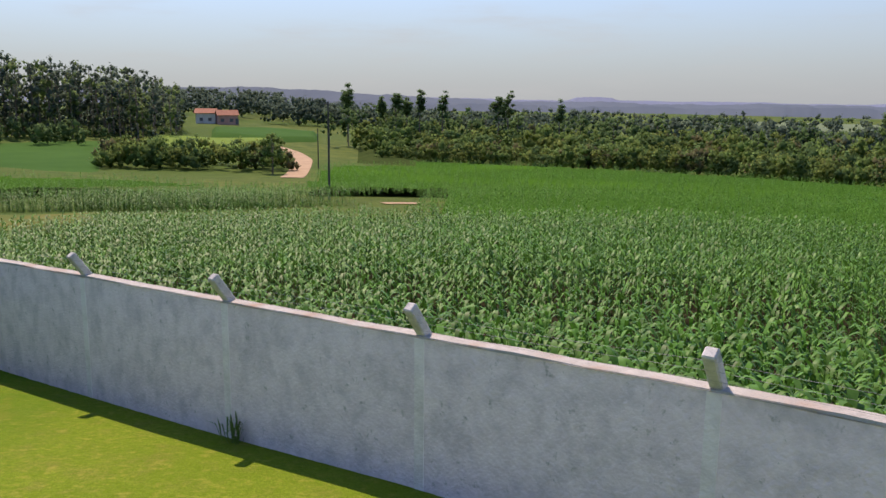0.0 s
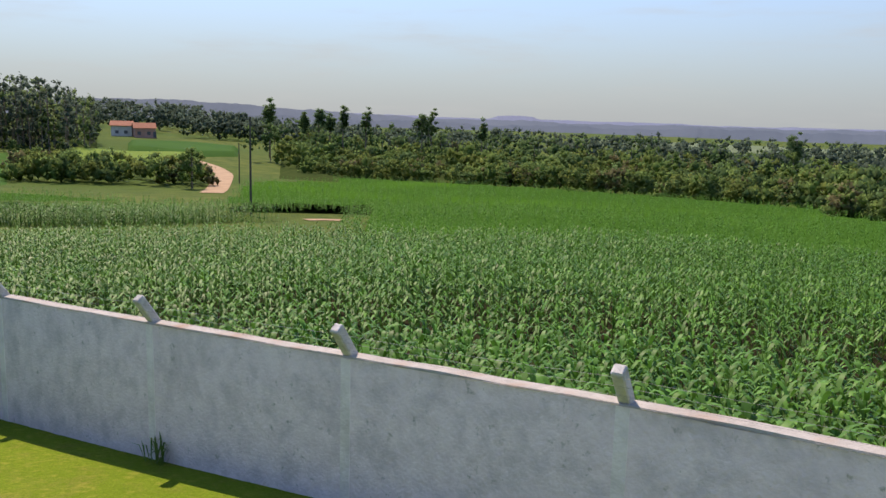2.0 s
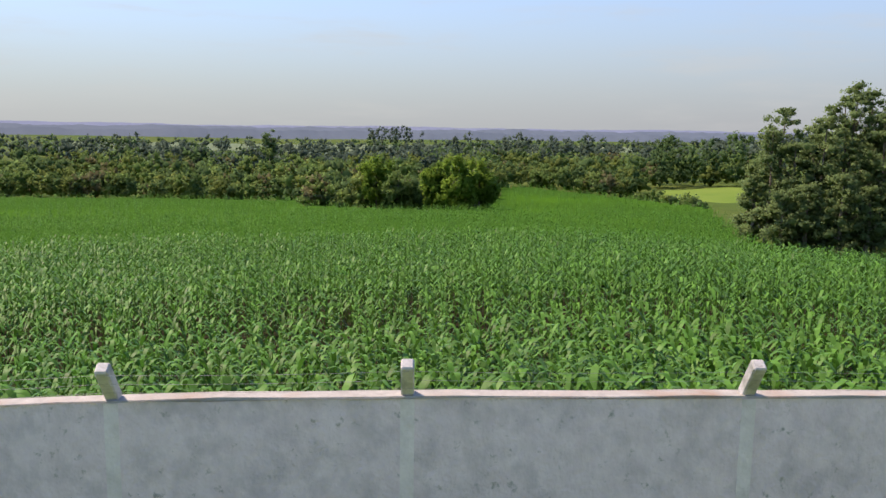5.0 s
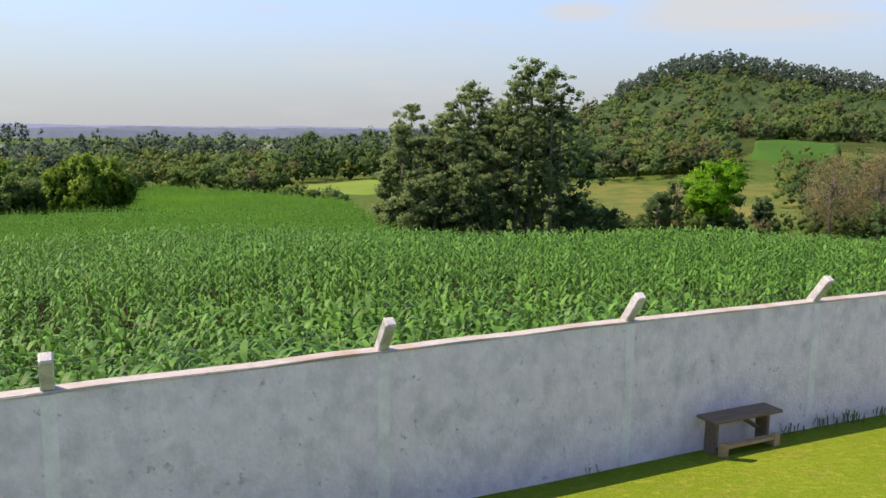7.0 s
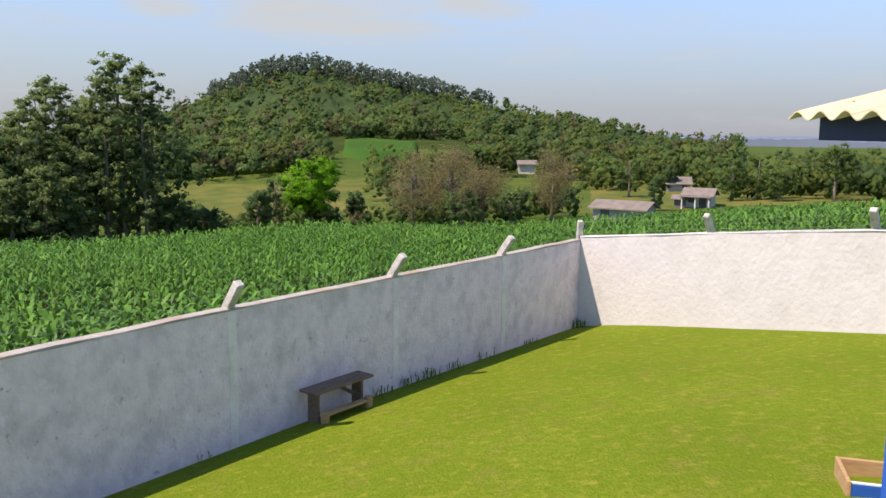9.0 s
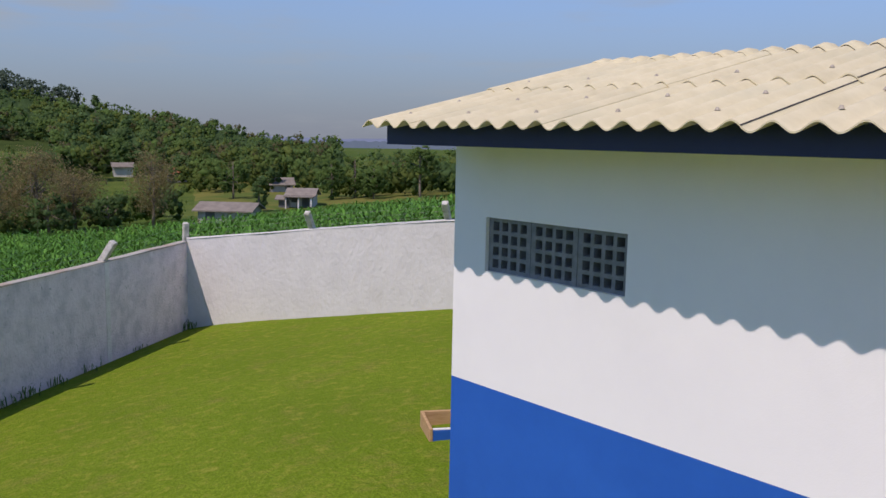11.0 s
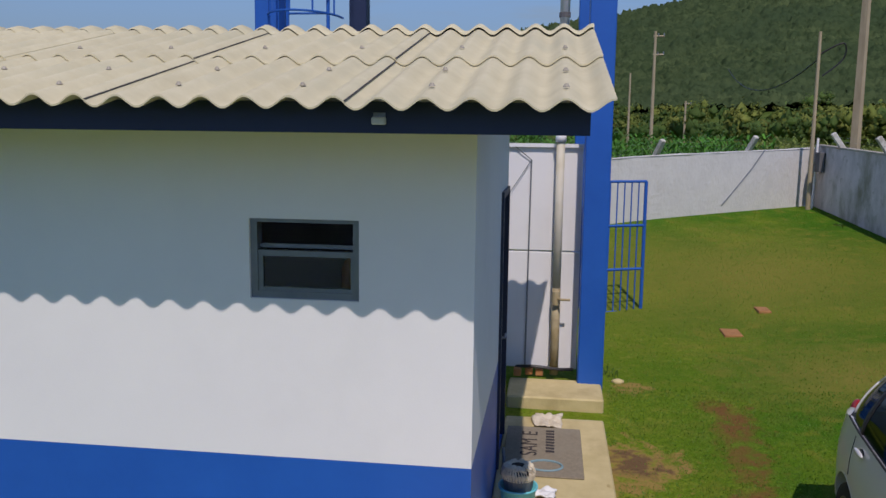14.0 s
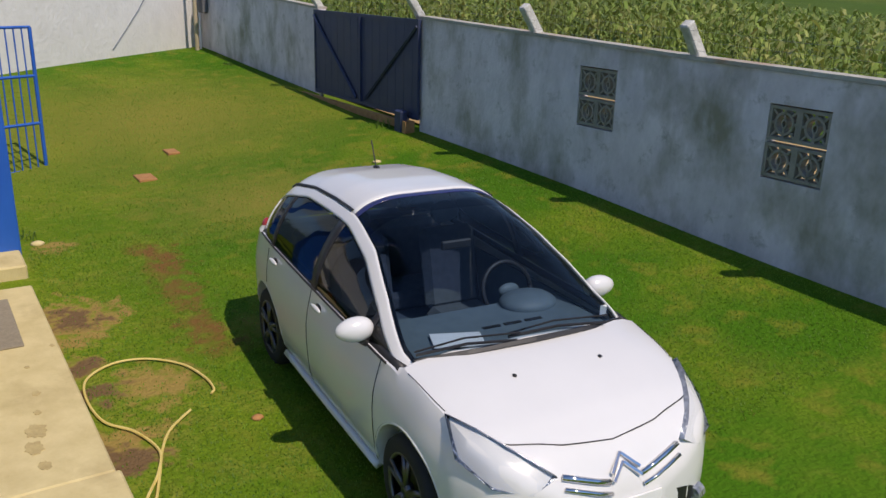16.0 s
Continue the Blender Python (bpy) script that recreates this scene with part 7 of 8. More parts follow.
# ---- yard things ----
def bench():
    at = A0 + FB * 7.32 - FN * 0.32
    t = thing("wooden_bench", "dark weathered wooden bench against the plaster wall", "bench", (*at, ground_at(*at)), math.degrees(math.atan2(FB[1], FB[0])))
    part("seat", boxes((-0.56, 0.56, -0.15, 0.16, 0.425, 0.462), bevel=0.006), M_WOOD, t)
    for x in (-0.42, 0.42):
        part("side_board", boxes((x - 0.022, x + 0.022, -0.06, 0.13, -0.05, 0.423), bevel=0.005), M_WOOD, t)
        part("foot_block", boxes((x - 0.045, x + 0.045, -0.22, -0.13, -0.06, 0.185), bevel=0.008), M_PALEWOOD, t, "pale sawn timber foot")
    part("stretcher", boxes((-0.375, 0.375, -0.205, -0.10, 0.12, 0.155), bevel=0.004), M_PALEWOOD, t)
    for s in (1, -1):
        bm = bmesh.new()
        tube(bm, [(0.0 if s < 0 else 0.44, 0.06, 0.42 if s < 0 else 0.30), (0.36 if s < 0 else 0.44, 0.06, 0.20 if s < 0 else 0.30)], 0.028, 4)
        if s < 0:
            part("brace", bm, M_WOOD, t)
        else:
            bm.free()
    return t


bench()


def bucket():
    t = thing("bucket", "turquoise plastic bucket holding a mop wringer on the slab", "bucket", (5.47, 0.135, 0.25))
    bm = bmesh.new()
    n = 28
    prof = [(0.095, 0.0), (0.102, 0.02), (0.120, 0.20), (0.132, 0.205), (0.132, 0.22), (0.117, 0.215), (0.09, 0.03)]
    rings = [[bm.verts.new((r * math.cos(q), r * math.sin(q), z)) for r, z in prof] for q in (2 * math.pi * k / n for k in range(n))]
    for k in range(n):
        for i in range(len(prof) - 1):
            bm.faces.new((rings[k][i], rings[(k + 1) % n][i], rings[(k + 1) % n][i + 1], rings[k][i + 1]))
    bm.faces.new([rg[0] for rg in rings][::-1])
    bm.faces.new([rg[-1] for rg in rings])
    part("pail", bm, M_TURQ, t, smooth=True)
    bm = bmesh.new()
    tube(bm, [(0, 0, 0.16), (0, 0, 0.275), (0, 0, 0.285)], [0.085, 0.105, 0.11], 20)
    part("inner_basket", bm, M_GREYPL, t, "grey plastic basket")
    bm = bmesh.new()
    r = np.random.default_rng(3)
    for k in range(34):
        a = 2 * math.pi * k / 34
        e = r.uniform(-0.008, 0.008)
        tube(bm, [(0.035 * math.cos(a), 0.035 * math.sin(a), 0.335), (0.062 * math.cos(a), 0.062 * math.sin(a), 0.362 + e), (0.092 * math.cos(a), 0.092 * math.sin(a), 0.350 + e), (0.106 * math.cos(a + 0.1), 0.106 * math.sin(a + 0.1), 0.315 + e), (0.100 * math.cos(a + 0.15), 0.100 * math.sin(a + 0.15), 0.275)], 0.010, 5)
    part("mop_head", bm, M_MOP, t, "damp beige string mop head")
    part("dirt", ellipsoid((-0.012, 0, 0.348), (0.058, 0.058, 0.020), 14, 8), M_SOIL, t)
    bm = bmesh.new()
    tube(bm, [(0.03, 0.08, 0.28), (0.09, 0.10, 0.36), (0.13, 0.11, 0.42)], 0.011, 6)
    part("handle", bm, M_GREYPL, t)
    return t


M_TURQ = material("turquoise_plastic", (0.14, 0.56, 0.62), (0.18, 0.64, 0.70), 3, 0.4)
M_GREYPL = material("grey_plastic", (0.10, 0.11, 0.12), (0.16, 0.17, 0.18), 6, 0.5)
M_MOP = material("mop_string", (0.58, 0.49, 0.35), (0.78, 0.70, 0.55), 20, 0.95, 0.4, 80)
M_SOIL = material("wet_soil", (0.03, 0.018, 0.01), (0.07, 0.04, 0.02), 20, 0.9)
M_MAT = material("door_mat", (0.24, 0.20, 0.14), (0.33, 0.28, 0.20), 40, 0.95, 0.5, 150, stain=(0.30, 0.26, 0.19), stain_scale=3)
M_PRINT = material("mat_print", (0.035, 0.03, 0.03), (0.06, 0.05, 0.05), 30, 0.95)
M_PRINTBLUE = material("mat_print_blue", (0.18, 0.30, 0.34), (0.24, 0.36, 0.40), 30, 0.9)
bucket()
mat = thing("door_mat", "brown printed doormat lying on the entrance slab", "mat", (6.64, -0.02, 0.252))
part("mat_body", boxes((-0.52, 0.52, -0.31, 0.31, 0, 0.012), bevel=0.004), M_MAT, mat)


def letters(text, at, size, turn):
    cu = bpy.data.curves.new("lettering", "FONT")
    cu.body, cu.size, cu.extrude = text, size, 0.001
    cu.space_character = 1.05
    ob = new("lettering", cu)
    bpy.context.view_layer.update()
    me = bpy.data.meshes.new_from_object(ob.evaluated_get(bpy.context.evaluated_depsgraph_get()))
    bpy.data.objects.remove(ob)
    me.materials.clear()
    me.materials.append(M_PRINT)
    done = new("lettering", me)
    done.parent = mat
    done.matrix_basis = pose(*at, 0, 0, turn)
    return done


letters("SAM", (-0.14, 0.05, 0.014), 0.19, 0)
letters("E", (0.305, 0.05, 0.014), 0.19, 0)
for k in range(8):
    part("print_bar", boxes((-0.05 + 0.065 * k, -0.01 + 0.065 * k, -0.09, -0.02, 0.0125, 0.0145)), M_PRINT, mat)
ring = [(-0.33 + 0.10 * math.cos(q), -0.02 + 0.13 * math.sin(q), 0.016) for q in np.linspace(0, 2 * math.pi, 25)]
bm = bmesh.new()
tube(bm, ring, 0.010, 5, cap=False)
part("print_ring", bm, M_PRINTBLUE, mat)
# cloths
for at, sc, lab, mt in (((7.33, -0.05, 0.262), (0.17, 0.12, 0.025), "crumpled beige floor cloth on the slab edge", M_MOP), ((5.80, 0.02, 0.27), (0.07, 0.13, 0.035), "folded white rag beside the bucket", M_PAPER)):
    bm = bmesh.new()
    bmesh.ops.create_grid(bm, x_segments=18, y_segments=14, size=1.0)
    for v in bm.verts:
        e = noise.noise(v.co * 2.3 + Vector(at)) + 0.5 * noise.noise(v.co * 6.0)
        k = 1 + 0.25 * noise.noise(v.co * 1.4)
        v.co = Vector((v.co.x * sc[0] * k, v.co.y * sc[1] * k, (0.4 + e) * sc[2]))
    bmesh.ops.recalc_face_normals(bm, faces=bm.faces)
    bmesh.ops.solidify(bm, geom=bm.faces[:], thickness=0.006)
    bmesh.ops.translate(bm, verts=bm.verts, vec=at)
    tagged(part("floor_cloth", bm, mt, smooth=True), lab, "cloth")

# hose and tap
M_HOSE = material("yellow_hose", (0.62, 0.47, 0.12), (0.74, 0.60, 0.22), 10, 0.5)
hose = thing("garden_hose", "pale yellow garden hose looped on the grass", "hose")
pts = [(4.05, -0.60), (4.29, -0.72), (4.5, -0.83), (4.75, -0.9), (5.04, -0.82), (5.26, -0.67), (5.64, -0.63), (5.94, -0.69), (6.12, -0.91), (6.09, -1.15), (5.89, -1.36), (5.62, -1.45), (5.41, -1.46), (5.34, -1.42)]


def smooth_path(pts, n=8):
    out = []
    for i in range(len(pts) - 1):
        p = [Vector(pts[max(i - 1, 0)]), Vector(pts[i]), Vector(pts[i + 1]), Vector(pts[min(i + 2, len(pts) - 1)])]
        for k in range(n):
            t = k / n
            out.append(0.5 * (2 * p[1] + (p[2] - p[0]) * t + (2 * p[0] - 5 * p[1] + 4 * p[2] - p[3]) * t * t + (3 * p[1] - p[0] - 3 * p[2] + p[3]) * t ** 3))
    return out + [Vector(pts[-1])]


def on_ground(pts, lift):
    return [(p.x, p.y, ground_at(p.x, p.y) + lift) for p in smooth_path(pts)]


bm = bmesh.new()
tube(bm, on_ground(pts, 0.02), 0.0095, 6)
part("loop", bm, M_HOSE, hose)
bm = bmesh.new()
tube(bm, on_ground([(4.0, -0.66), (4.26, -0.76), (4.5, -0.84), (4.75, -0.92), (4.97, -1.03), (5.17, -1.22)], 0.02), 0.0095, 6)
part("tail", bm, M_HOSE, hose)
tap = thing("garden_tap", "dark garden tap with a pale hose on the blue wall", "tap")
bm = bmesh.new()
tube(bm, [(4.18, 0.42, 0.82), (4.10, 0.42, 0.82), (4.07, 0.42, 0.79)], 0.014, 8)
tube(bm, [(4.11, 0.42, 0.82), (4.11, 0.42, 0.87)], 0.010, 6)
tube(bm, [(4.11, 0.38, 0.87), (4.11, 0.46, 0.87)], 0.008, 6)
part("valve", bm, M_NAVYGATE, tap, "dark tap valve")
bm = bmesh.new()
tube(bm, smooth_path([(4.07, 0.42, 0.80), (4.03, 0.38, 0.74), (4.02, 0.32, 0.55), (4.02, 0.28, 0.30), (4.0, 0.1, 0.268), (3.8, -0.3, 0.265), (3.6, -0.9, 0.12)]), 0.014, 8)
part("hose", bm, M_CREAM, tap, "pale plastic hose", smooth=True)

# covers, stones, bricks
M_BRICKRED = material("red_clay", (0.34, 0.155, 0.055), (0.44, 0.215, 0.08), 12, 0.9, 0.3, 40)
for x, y, sx, sy, lab in ((11.47, -2.46, 0.19, 0.12, "flat red clay cover lying in the grass"), (12.54, -3.11, 0.16, 0.09, "flat red clay cover lying in the grass")):
    z = ground_at(x, y)
    tagged(part("clay_cover", boxes((x - sx, x + sx, y - sy, y + sy, z - 0.02, z + 0.024), bevel=0.008), M_BRICKRED), lab, "cover", group="clay covers in the lawn")
for x, y, s in ((4.89, -1.60, 0.035), (9.15, -0.80, 0.06), (9.9, -5.2, 0.05)):
    bm = bmesh.new()
    bmesh.ops.create_icosphere(bm, subdivisions=2, radius=1.0)
    for v in bm.verts:
        v.co *= 1 + 0.25 * noise.noise(v.co * 2 + Vector((x, y, 0)))
    bmesh.ops.transform(bm, matrix=Matrix.Translation((x, y, ground_at(x, y) + 0.01)) @ Matrix.Diagonal((s, s * 1.2, s * 0.5, 1)), verts=bm.verts)
    tagged(part("stone", bm, M_BRICKRED if s < 0.04 else M_SLAB, smooth=True), "small earthy stone lying in the grass", "stone", group="stones in the lawn")
# dried mud on the slab
M_MUD = material("dried_mud", (0.36, 0.275, 0.12), (0.52, 0.41, 0.19), 14, 0.95, 0.4, 60)
for k, (x, y, s) in enumerate(((5.32, -0.30, 0.035), (4.81, -0.235, 0.085), (4.62, -0.20, 0.075), (5.75, -0.30, 0.022), (4.40, -0.22, 0.05), (6.05, -0.50, 0.022), (5.05, -0.27, 0.03))):
    r = np.random.default_rng(900 + k)
    bm = bmesh.new()
    rim = s * (0.75 + 0.45 * r.random(18))
    top = [bm.verts.new((x + q * math.cos(a), y + 0.7 * q * math.sin(a), 0.2535)) for q, a in zip(rim, np.linspace(0, 6.283, 18, endpoint=False))]
    low = [bm.verts.new((v.co.x * 1.0, v.co.y * 1.0, 0.2485)) for v in top]
    bm.faces.new(top)
    for i in range(18):
        bm.faces.new((low[i], low[(i + 1) % 18], top[(i + 1) % 18], top[i]))
    tagged(part("mud_patch", bm, M_MUD), "small dried brown mud patch on the slab", "mud", kind="stuff")
# low timber box with a blue board beside the building
crate = thing("timber_frame", "low timber frame with a blue painted board on the lawn", "timber frame", (5.06, 5.67, ground_at(5.2, 5.7) - 0.05), -30.0)
part("board", boxes((0.0, 0.95, 0.0, 0.03, 0.01, 0.150), bevel=0.004), M_BLUE, crate, "blue painted board")
part("board_edge", boxes((0.0, 0.95, 0.002, 0.034, 0.152, 0.162)), M_PAPER, crate)
part("side_board", boxes((-0.035, -0.002, -0.004, 0.52, 0.0, 0.17), bevel=0.004), M_PALEWOOD, crate)
part("back_board", boxes((0.0, 0.95, 0.485, 0.52, 0.0, 0.17), bevel=0.004), M_PALEWOOD, crate)
# cylinder inside the pump house
bm = bmesh.new()
tube(bm, [(4.85, 1.12, 0.27), (4.85, 1.12, 1.98), (4.85, 1.12, 2.03), (4.85, 1.12, 2.05)], [0.045, 0.045, 0.03, 0.012], 16)
tagged(part("orange_cylinder", bm, material("orange_paint", (0.55, 0.16, 0.04), (0.65, 0.22, 0.06), 6, 0.6), smooth=True), "tall orange cylinder standing inside behind the window", "cylinder")
# rubble and pipes by the white wall
for k, (x, y) in enumerate(((8.86, 0.28), (8.92, 0.16), (8.9, 0.05))):
    bm = boxes((x - 0.06, x + 0.06, y - 0.04, y + 0.04, 0.22, 0.30), bevel=0.01, m=None)
    tagged(part("brick_bit", bm, M_BRICKRED), "broken red brick bit by the wall", "brick", group="brick bits by the wall")
bm = bmesh.new()
tube(bm, smooth_path([(8.9, 0.3, 0.30), (8.82, 0.1, 0.33), (8.86, -0.15, 0.30), (8.95, -0.3, 0.28)]), 0.018, 6)
tagged(part("black_pipe", bm, M_BLACKPL), "short black plastic pipe lying by the wall", "pipe")


# meter box, conduit and a drawn wire shadow in the yard's corner
meter = thing("meter_box", "dark meter box with a pale conduit in the wall corner", "meter box")
part("cabinet", boxes((21.05, 21.40, -6.44, -6.30, 1.95, 2.42), bevel=0.015), M_DARK, meter)
bm = bmesh.new()
tube(bm, smooth_path([(21.45, -6.36, 2.75), (21.45, -6.35, 2.2), (21.42, -6.33, 1.6), (21.30, -6.28, 1.05)]), 0.028, 8)
part("conduit", bm, M_WHITE, meter, "pale plastic conduit", smooth=True)
# grey tube on the wall that draws a stay wire's cast shadow
bm = bmesh.new()
tube(bm, [(20.96, -5.02, 2.46), (20.75, -4.70, 2.02), (20.50, -4.30, 1.55), (20.28, -3.97, 1.18)], 0.012, 6)
tagged(part("stay_wire_shadow", bm, M_ALU), "thin grey tube drawn as a stay wire shadow slanting down the whitewashed wall", "cable")


# ---- poles and cables ----
def pole(name, label, x, y, z0, height, r0, mat, arms=0, square=False, group=""):
    t = thing(name, label, "pole", (x, y, z0), group=group)
    bm = bmesh.new()
    tube(bm, [(0, 0, -0.5), (0, 0, height)], [r0, r0 * 0.65], 4 if square else 10)
    part("shaft", bm, mat, t)
    for k in range(arms):
        bm = bmesh.new()
        zz = height - 0.25 - 0.9 * k
        tube(bm, [(0, -0.45, zz), (0, 0.1, zz)], 0.05, 4)
        part("cross_arm", bm, mat, t)
        for yy in (-0.42, -0.15):
            bm = bmesh.new()
            tube(bm, [(0, yy, zz), (0, yy, zz + 0.16)], 0.035, 6)
            part("insulator", bm, M_ALU, t)
    return t


def pole_at(name, label, bearing, d, top_elev, r0, mat, **k):
    x, y = polar(bearing, d)
    z = ground_at(x, y)
    return pole(name, label, x, y, z, 2.72 + d * math.tan(radians(top_elev)) - z, r0, mat, **k)


pole_at("utility_pole", "slim concrete utility pole with cross arms", -96.4, 44, 6.75, 0.10, M_POLE, arms=2)
pole_at("utility_pole", "thin far concrete utility pole", -94.9, 74, 4.1, 0.11, M_POLE)
pole_at("utility_pole", "short far utility pole beyond the maize", -98.5, 74, 2.3, 0.12, M_POLE, arms=1)
p_corner = pole_at("service_pole", "slim service pole in the wall corner with cables", -106.2, 22.0, 6.5, 0.055, M_POLE)
pole_at("power_pole", "stout tan concrete power pole behind the wall", -108.6, 25.5, 14.0, 0.15, M_POLE, square=True)
pole_at("road_pole", "dark timber pole standing beside the dirt road", 83.6, 90, -0.4, 0.13, M_DARKPOLE, arms=1)
pole_at("road_pole", "dark timber pole further along the dirt road", 84.8, 165, -2.2, 0.13, M_DARKPOLE)
cx, cy = polar(-106.2, 22.0)
bm = bmesh.new()
far = Vector((*polar(-101, 46), 6.2))
a = Vector((cx, cy, 4.6))
tube(bm, [a.lerp(far, u) - Vector((0, 0, 3.6 * u * (1 - u))) for u in np.linspace(0, 1, 12)], 0.02, 5)
tube(bm, smooth_path([(cx, cy, 4.7), (cx - 0.1, cy - 0.5, 4.95), (cx, cy - 0.55, 4.6), (cx, cy - 0.1, 4.2)]), 0.02, 5)
tagged(part("overhead_cable", bm, M_BLACKPL), "slack black overhead cable on the service pole", "cable")


mx_, my_ = polar(-99.5, 520)
mz_ = ground_at(mx_, my_)
bm = bmesh.new()
tube(bm, [(mx_, my_, mz_), (mx_, my_, mz_ + 26)], [0.5, 0.25], 5)
tagged(part("radio_mast", bm, M_ALU), "slim grey radio mast on the mountain ridge", "mast")


# ---- dirt road and far buildings ----
M_DIRT = material("red_dirt", (0.33, 0.215, 0.115), (0.46, 0.315, 0.18), 0.4, 0.95, 0.2, 3)


def ribbon(name, label, path, width, mat, lift=0.06):
    pts = smooth_path([Vector((*polar(b, d), 0)) for b, d in path], 10)
    v, f = [], []
    for i, p in enumerate(pts):
        dr = (pts[min(i + 1, len(pts) - 1)] - pts[max(i - 1, 0)]).normalized()
        s = Vector((-dr.y, dr.x, 0))
        for k in (-1, -0.3, 0.3, 1):
            q = p + s * k * width / 2
            v.append((q.x, q.y, ground_at(q.x, q.y) + lift))
        if i:
            o = 4 * (i - 1)
            f += [(o + k, o + k + 1, o + k + 5, o + k + 4) for k in range(3)]
    return tagged(mesh_object(name, v, f, mat, smooth=True), label, "road", kind="structure")


ribbon("dirt_road", "pale brown dirt road curving down the valley", [(89.2, 246), (88.2, 228), (86.6, 208), (85.9, 190), (85.9, 172), (86.2, 150), (86.5, 138)], 3.8, M_DIRT, 0.1)
ribbon("dirt_road_near", "bare reddish dirt at the end of the maize block", [(79.9, 84), (78.7, 84.6), (77.4, 84.4)], 2.4, M_DIRT, 0.08)
M_FIELDA = material("crop_green", (0.032, 0.095, 0.016), (0.052, 0.13, 0.024), 0.05, 0.9, 0.3, 1.0, spec=0.03)
M_FIELDB = material("meadow_bright", (0.120, 0.205, 0.034), (0.175, 0.25, 0.05), 0.05, 0.9, 0.3, 1.0, spec=0.03)
M_FIELDC = material("dry_meadow", (0.105, 0.130, 0.030), (0.175, 0.165, 0.048), 0.09, 0.9, 0.4, 1.0, spec=0.03, stain=(0.085, 0.125, 0.030), stain_scale=0.16, stain_range=(0.46, 0.6), speck=(0.20, 0.17, 0.07), speck_scale=0.6)

# far field green, paled to paint distance haze into it
M_FIELDP = material("haze_pale_field", (0.13, 0.18, 0.10), (0.17, 0.22, 0.13), 0.02, 0.95, spec=0.02)


def land_patch(name, label, b0, b1, d0, d1, mat, lift=0.25):
    bb, dd = np.meshgrid(np.linspace(b0, b1, max(24, int(abs(b1 - b0)))), np.linspace(d0, d1, max(12, int((d1 - d0) / 9))))
    u, w = (bb - b0) / (b1 - b0), (dd - d0) / (d1 - d0)
    dd = dd + (d1 - d0) * 0.10 * np.sin(u * 7 + b0) * (w - 0.5) * 2
    x, y = polar(bb, dd)
    e = np.minimum(np.minimum(u, 1 - u), np.minimum(w, 1 - w))
    z = ground_height(x, y) + np.where(e < 0.02, -0.3, lift)
    i = np.arange(bb.size).reshape(bb.shape)
    f = np.stack([i[:-1, :-1], i[:-1, 1:], i[1:, 1:], i[1:, :-1]], -1).reshape(-1, 4)
    return tagged(mesh_object(name, np.stack([x, y, z], -1).reshape(-1, 3), f, mat, smooth=True), label, "field", kind="structure")


# dark sheets that paint the shade below the far woods
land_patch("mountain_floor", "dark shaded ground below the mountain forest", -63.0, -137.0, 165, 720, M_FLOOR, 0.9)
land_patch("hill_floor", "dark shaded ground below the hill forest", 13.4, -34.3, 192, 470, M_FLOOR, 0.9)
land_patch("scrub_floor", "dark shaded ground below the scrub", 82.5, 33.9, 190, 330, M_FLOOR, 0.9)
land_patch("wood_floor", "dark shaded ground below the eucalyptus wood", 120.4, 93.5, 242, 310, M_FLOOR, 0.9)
land_patch("field_far", "flat green crop field beyond the maize", 114.4, 98.3, 150, 225, M_FIELDA)
land_patch("field_strip", "dry yellowish grass strip between the maize fields", 112.0, 97.5, 62, 74, M_FIELDC, 0.3)
land_patch("field_bright", "bright yellow green meadow in the valley", 95.4, 88.0, 196, 236, M_FIELDB, 1.3)
land_patch("field_crop", "green crop field below the far house", 92.0, 85.0, 240, 285, M_FIELDA, 1.3)
land_patch("field_valley", "bright meadow between the trees", 22.3, 15.7, 158, 195, M_FIELDB)
land_patch("field_hill", "green crop field on the hill side", -7.4, -12.6, 198, 234, M_FIELDA, 1.4)
land_patch("field_dry", "dry yellow meadow below the hill forest", 6.8, -12.4, 112, 166, M_FIELDC)
land_patch("field_garden", "sunny green grass around the small houses", -23.8, -49.8, 112, 175, M_FIELDC)
land_patch("field_mountain", "smooth green pasture on the mountain foot", -126.0, -158.0, 130, 330, M_FIELDB, 0.6)
land_patch("field_plain", "green far field on the plain, paled for haze", 62.3, 23.9, 520, 640, M_FIELDP, 1.0)

M_TILE = material("roof_tile", (0.30, 0.11, 0.06), (0.42, 0.18, 0.10), 1.5, 0.9)
M_OLDROOF = material("old_grey_roof", (0.16, 0.14, 0.12), (0.26, 0.23, 0.20), 1.0, 0.9)
M_FARWHITE = material("far_white_wall", (0.60, 0.58, 0.56), (0.74, 0.72, 0.70), 0.8, 0.9)
M_PINK = material("far_pink_wall", (0.50, 0.26, 0.22), (0.60, 0.34, 0.28), 0.8, 0.9)
M_GREYWALL = material("far_grey_wall", (0.34, 0.33, 0.32), (0.46, 0.45, 0.44), 0.8, 0.9)


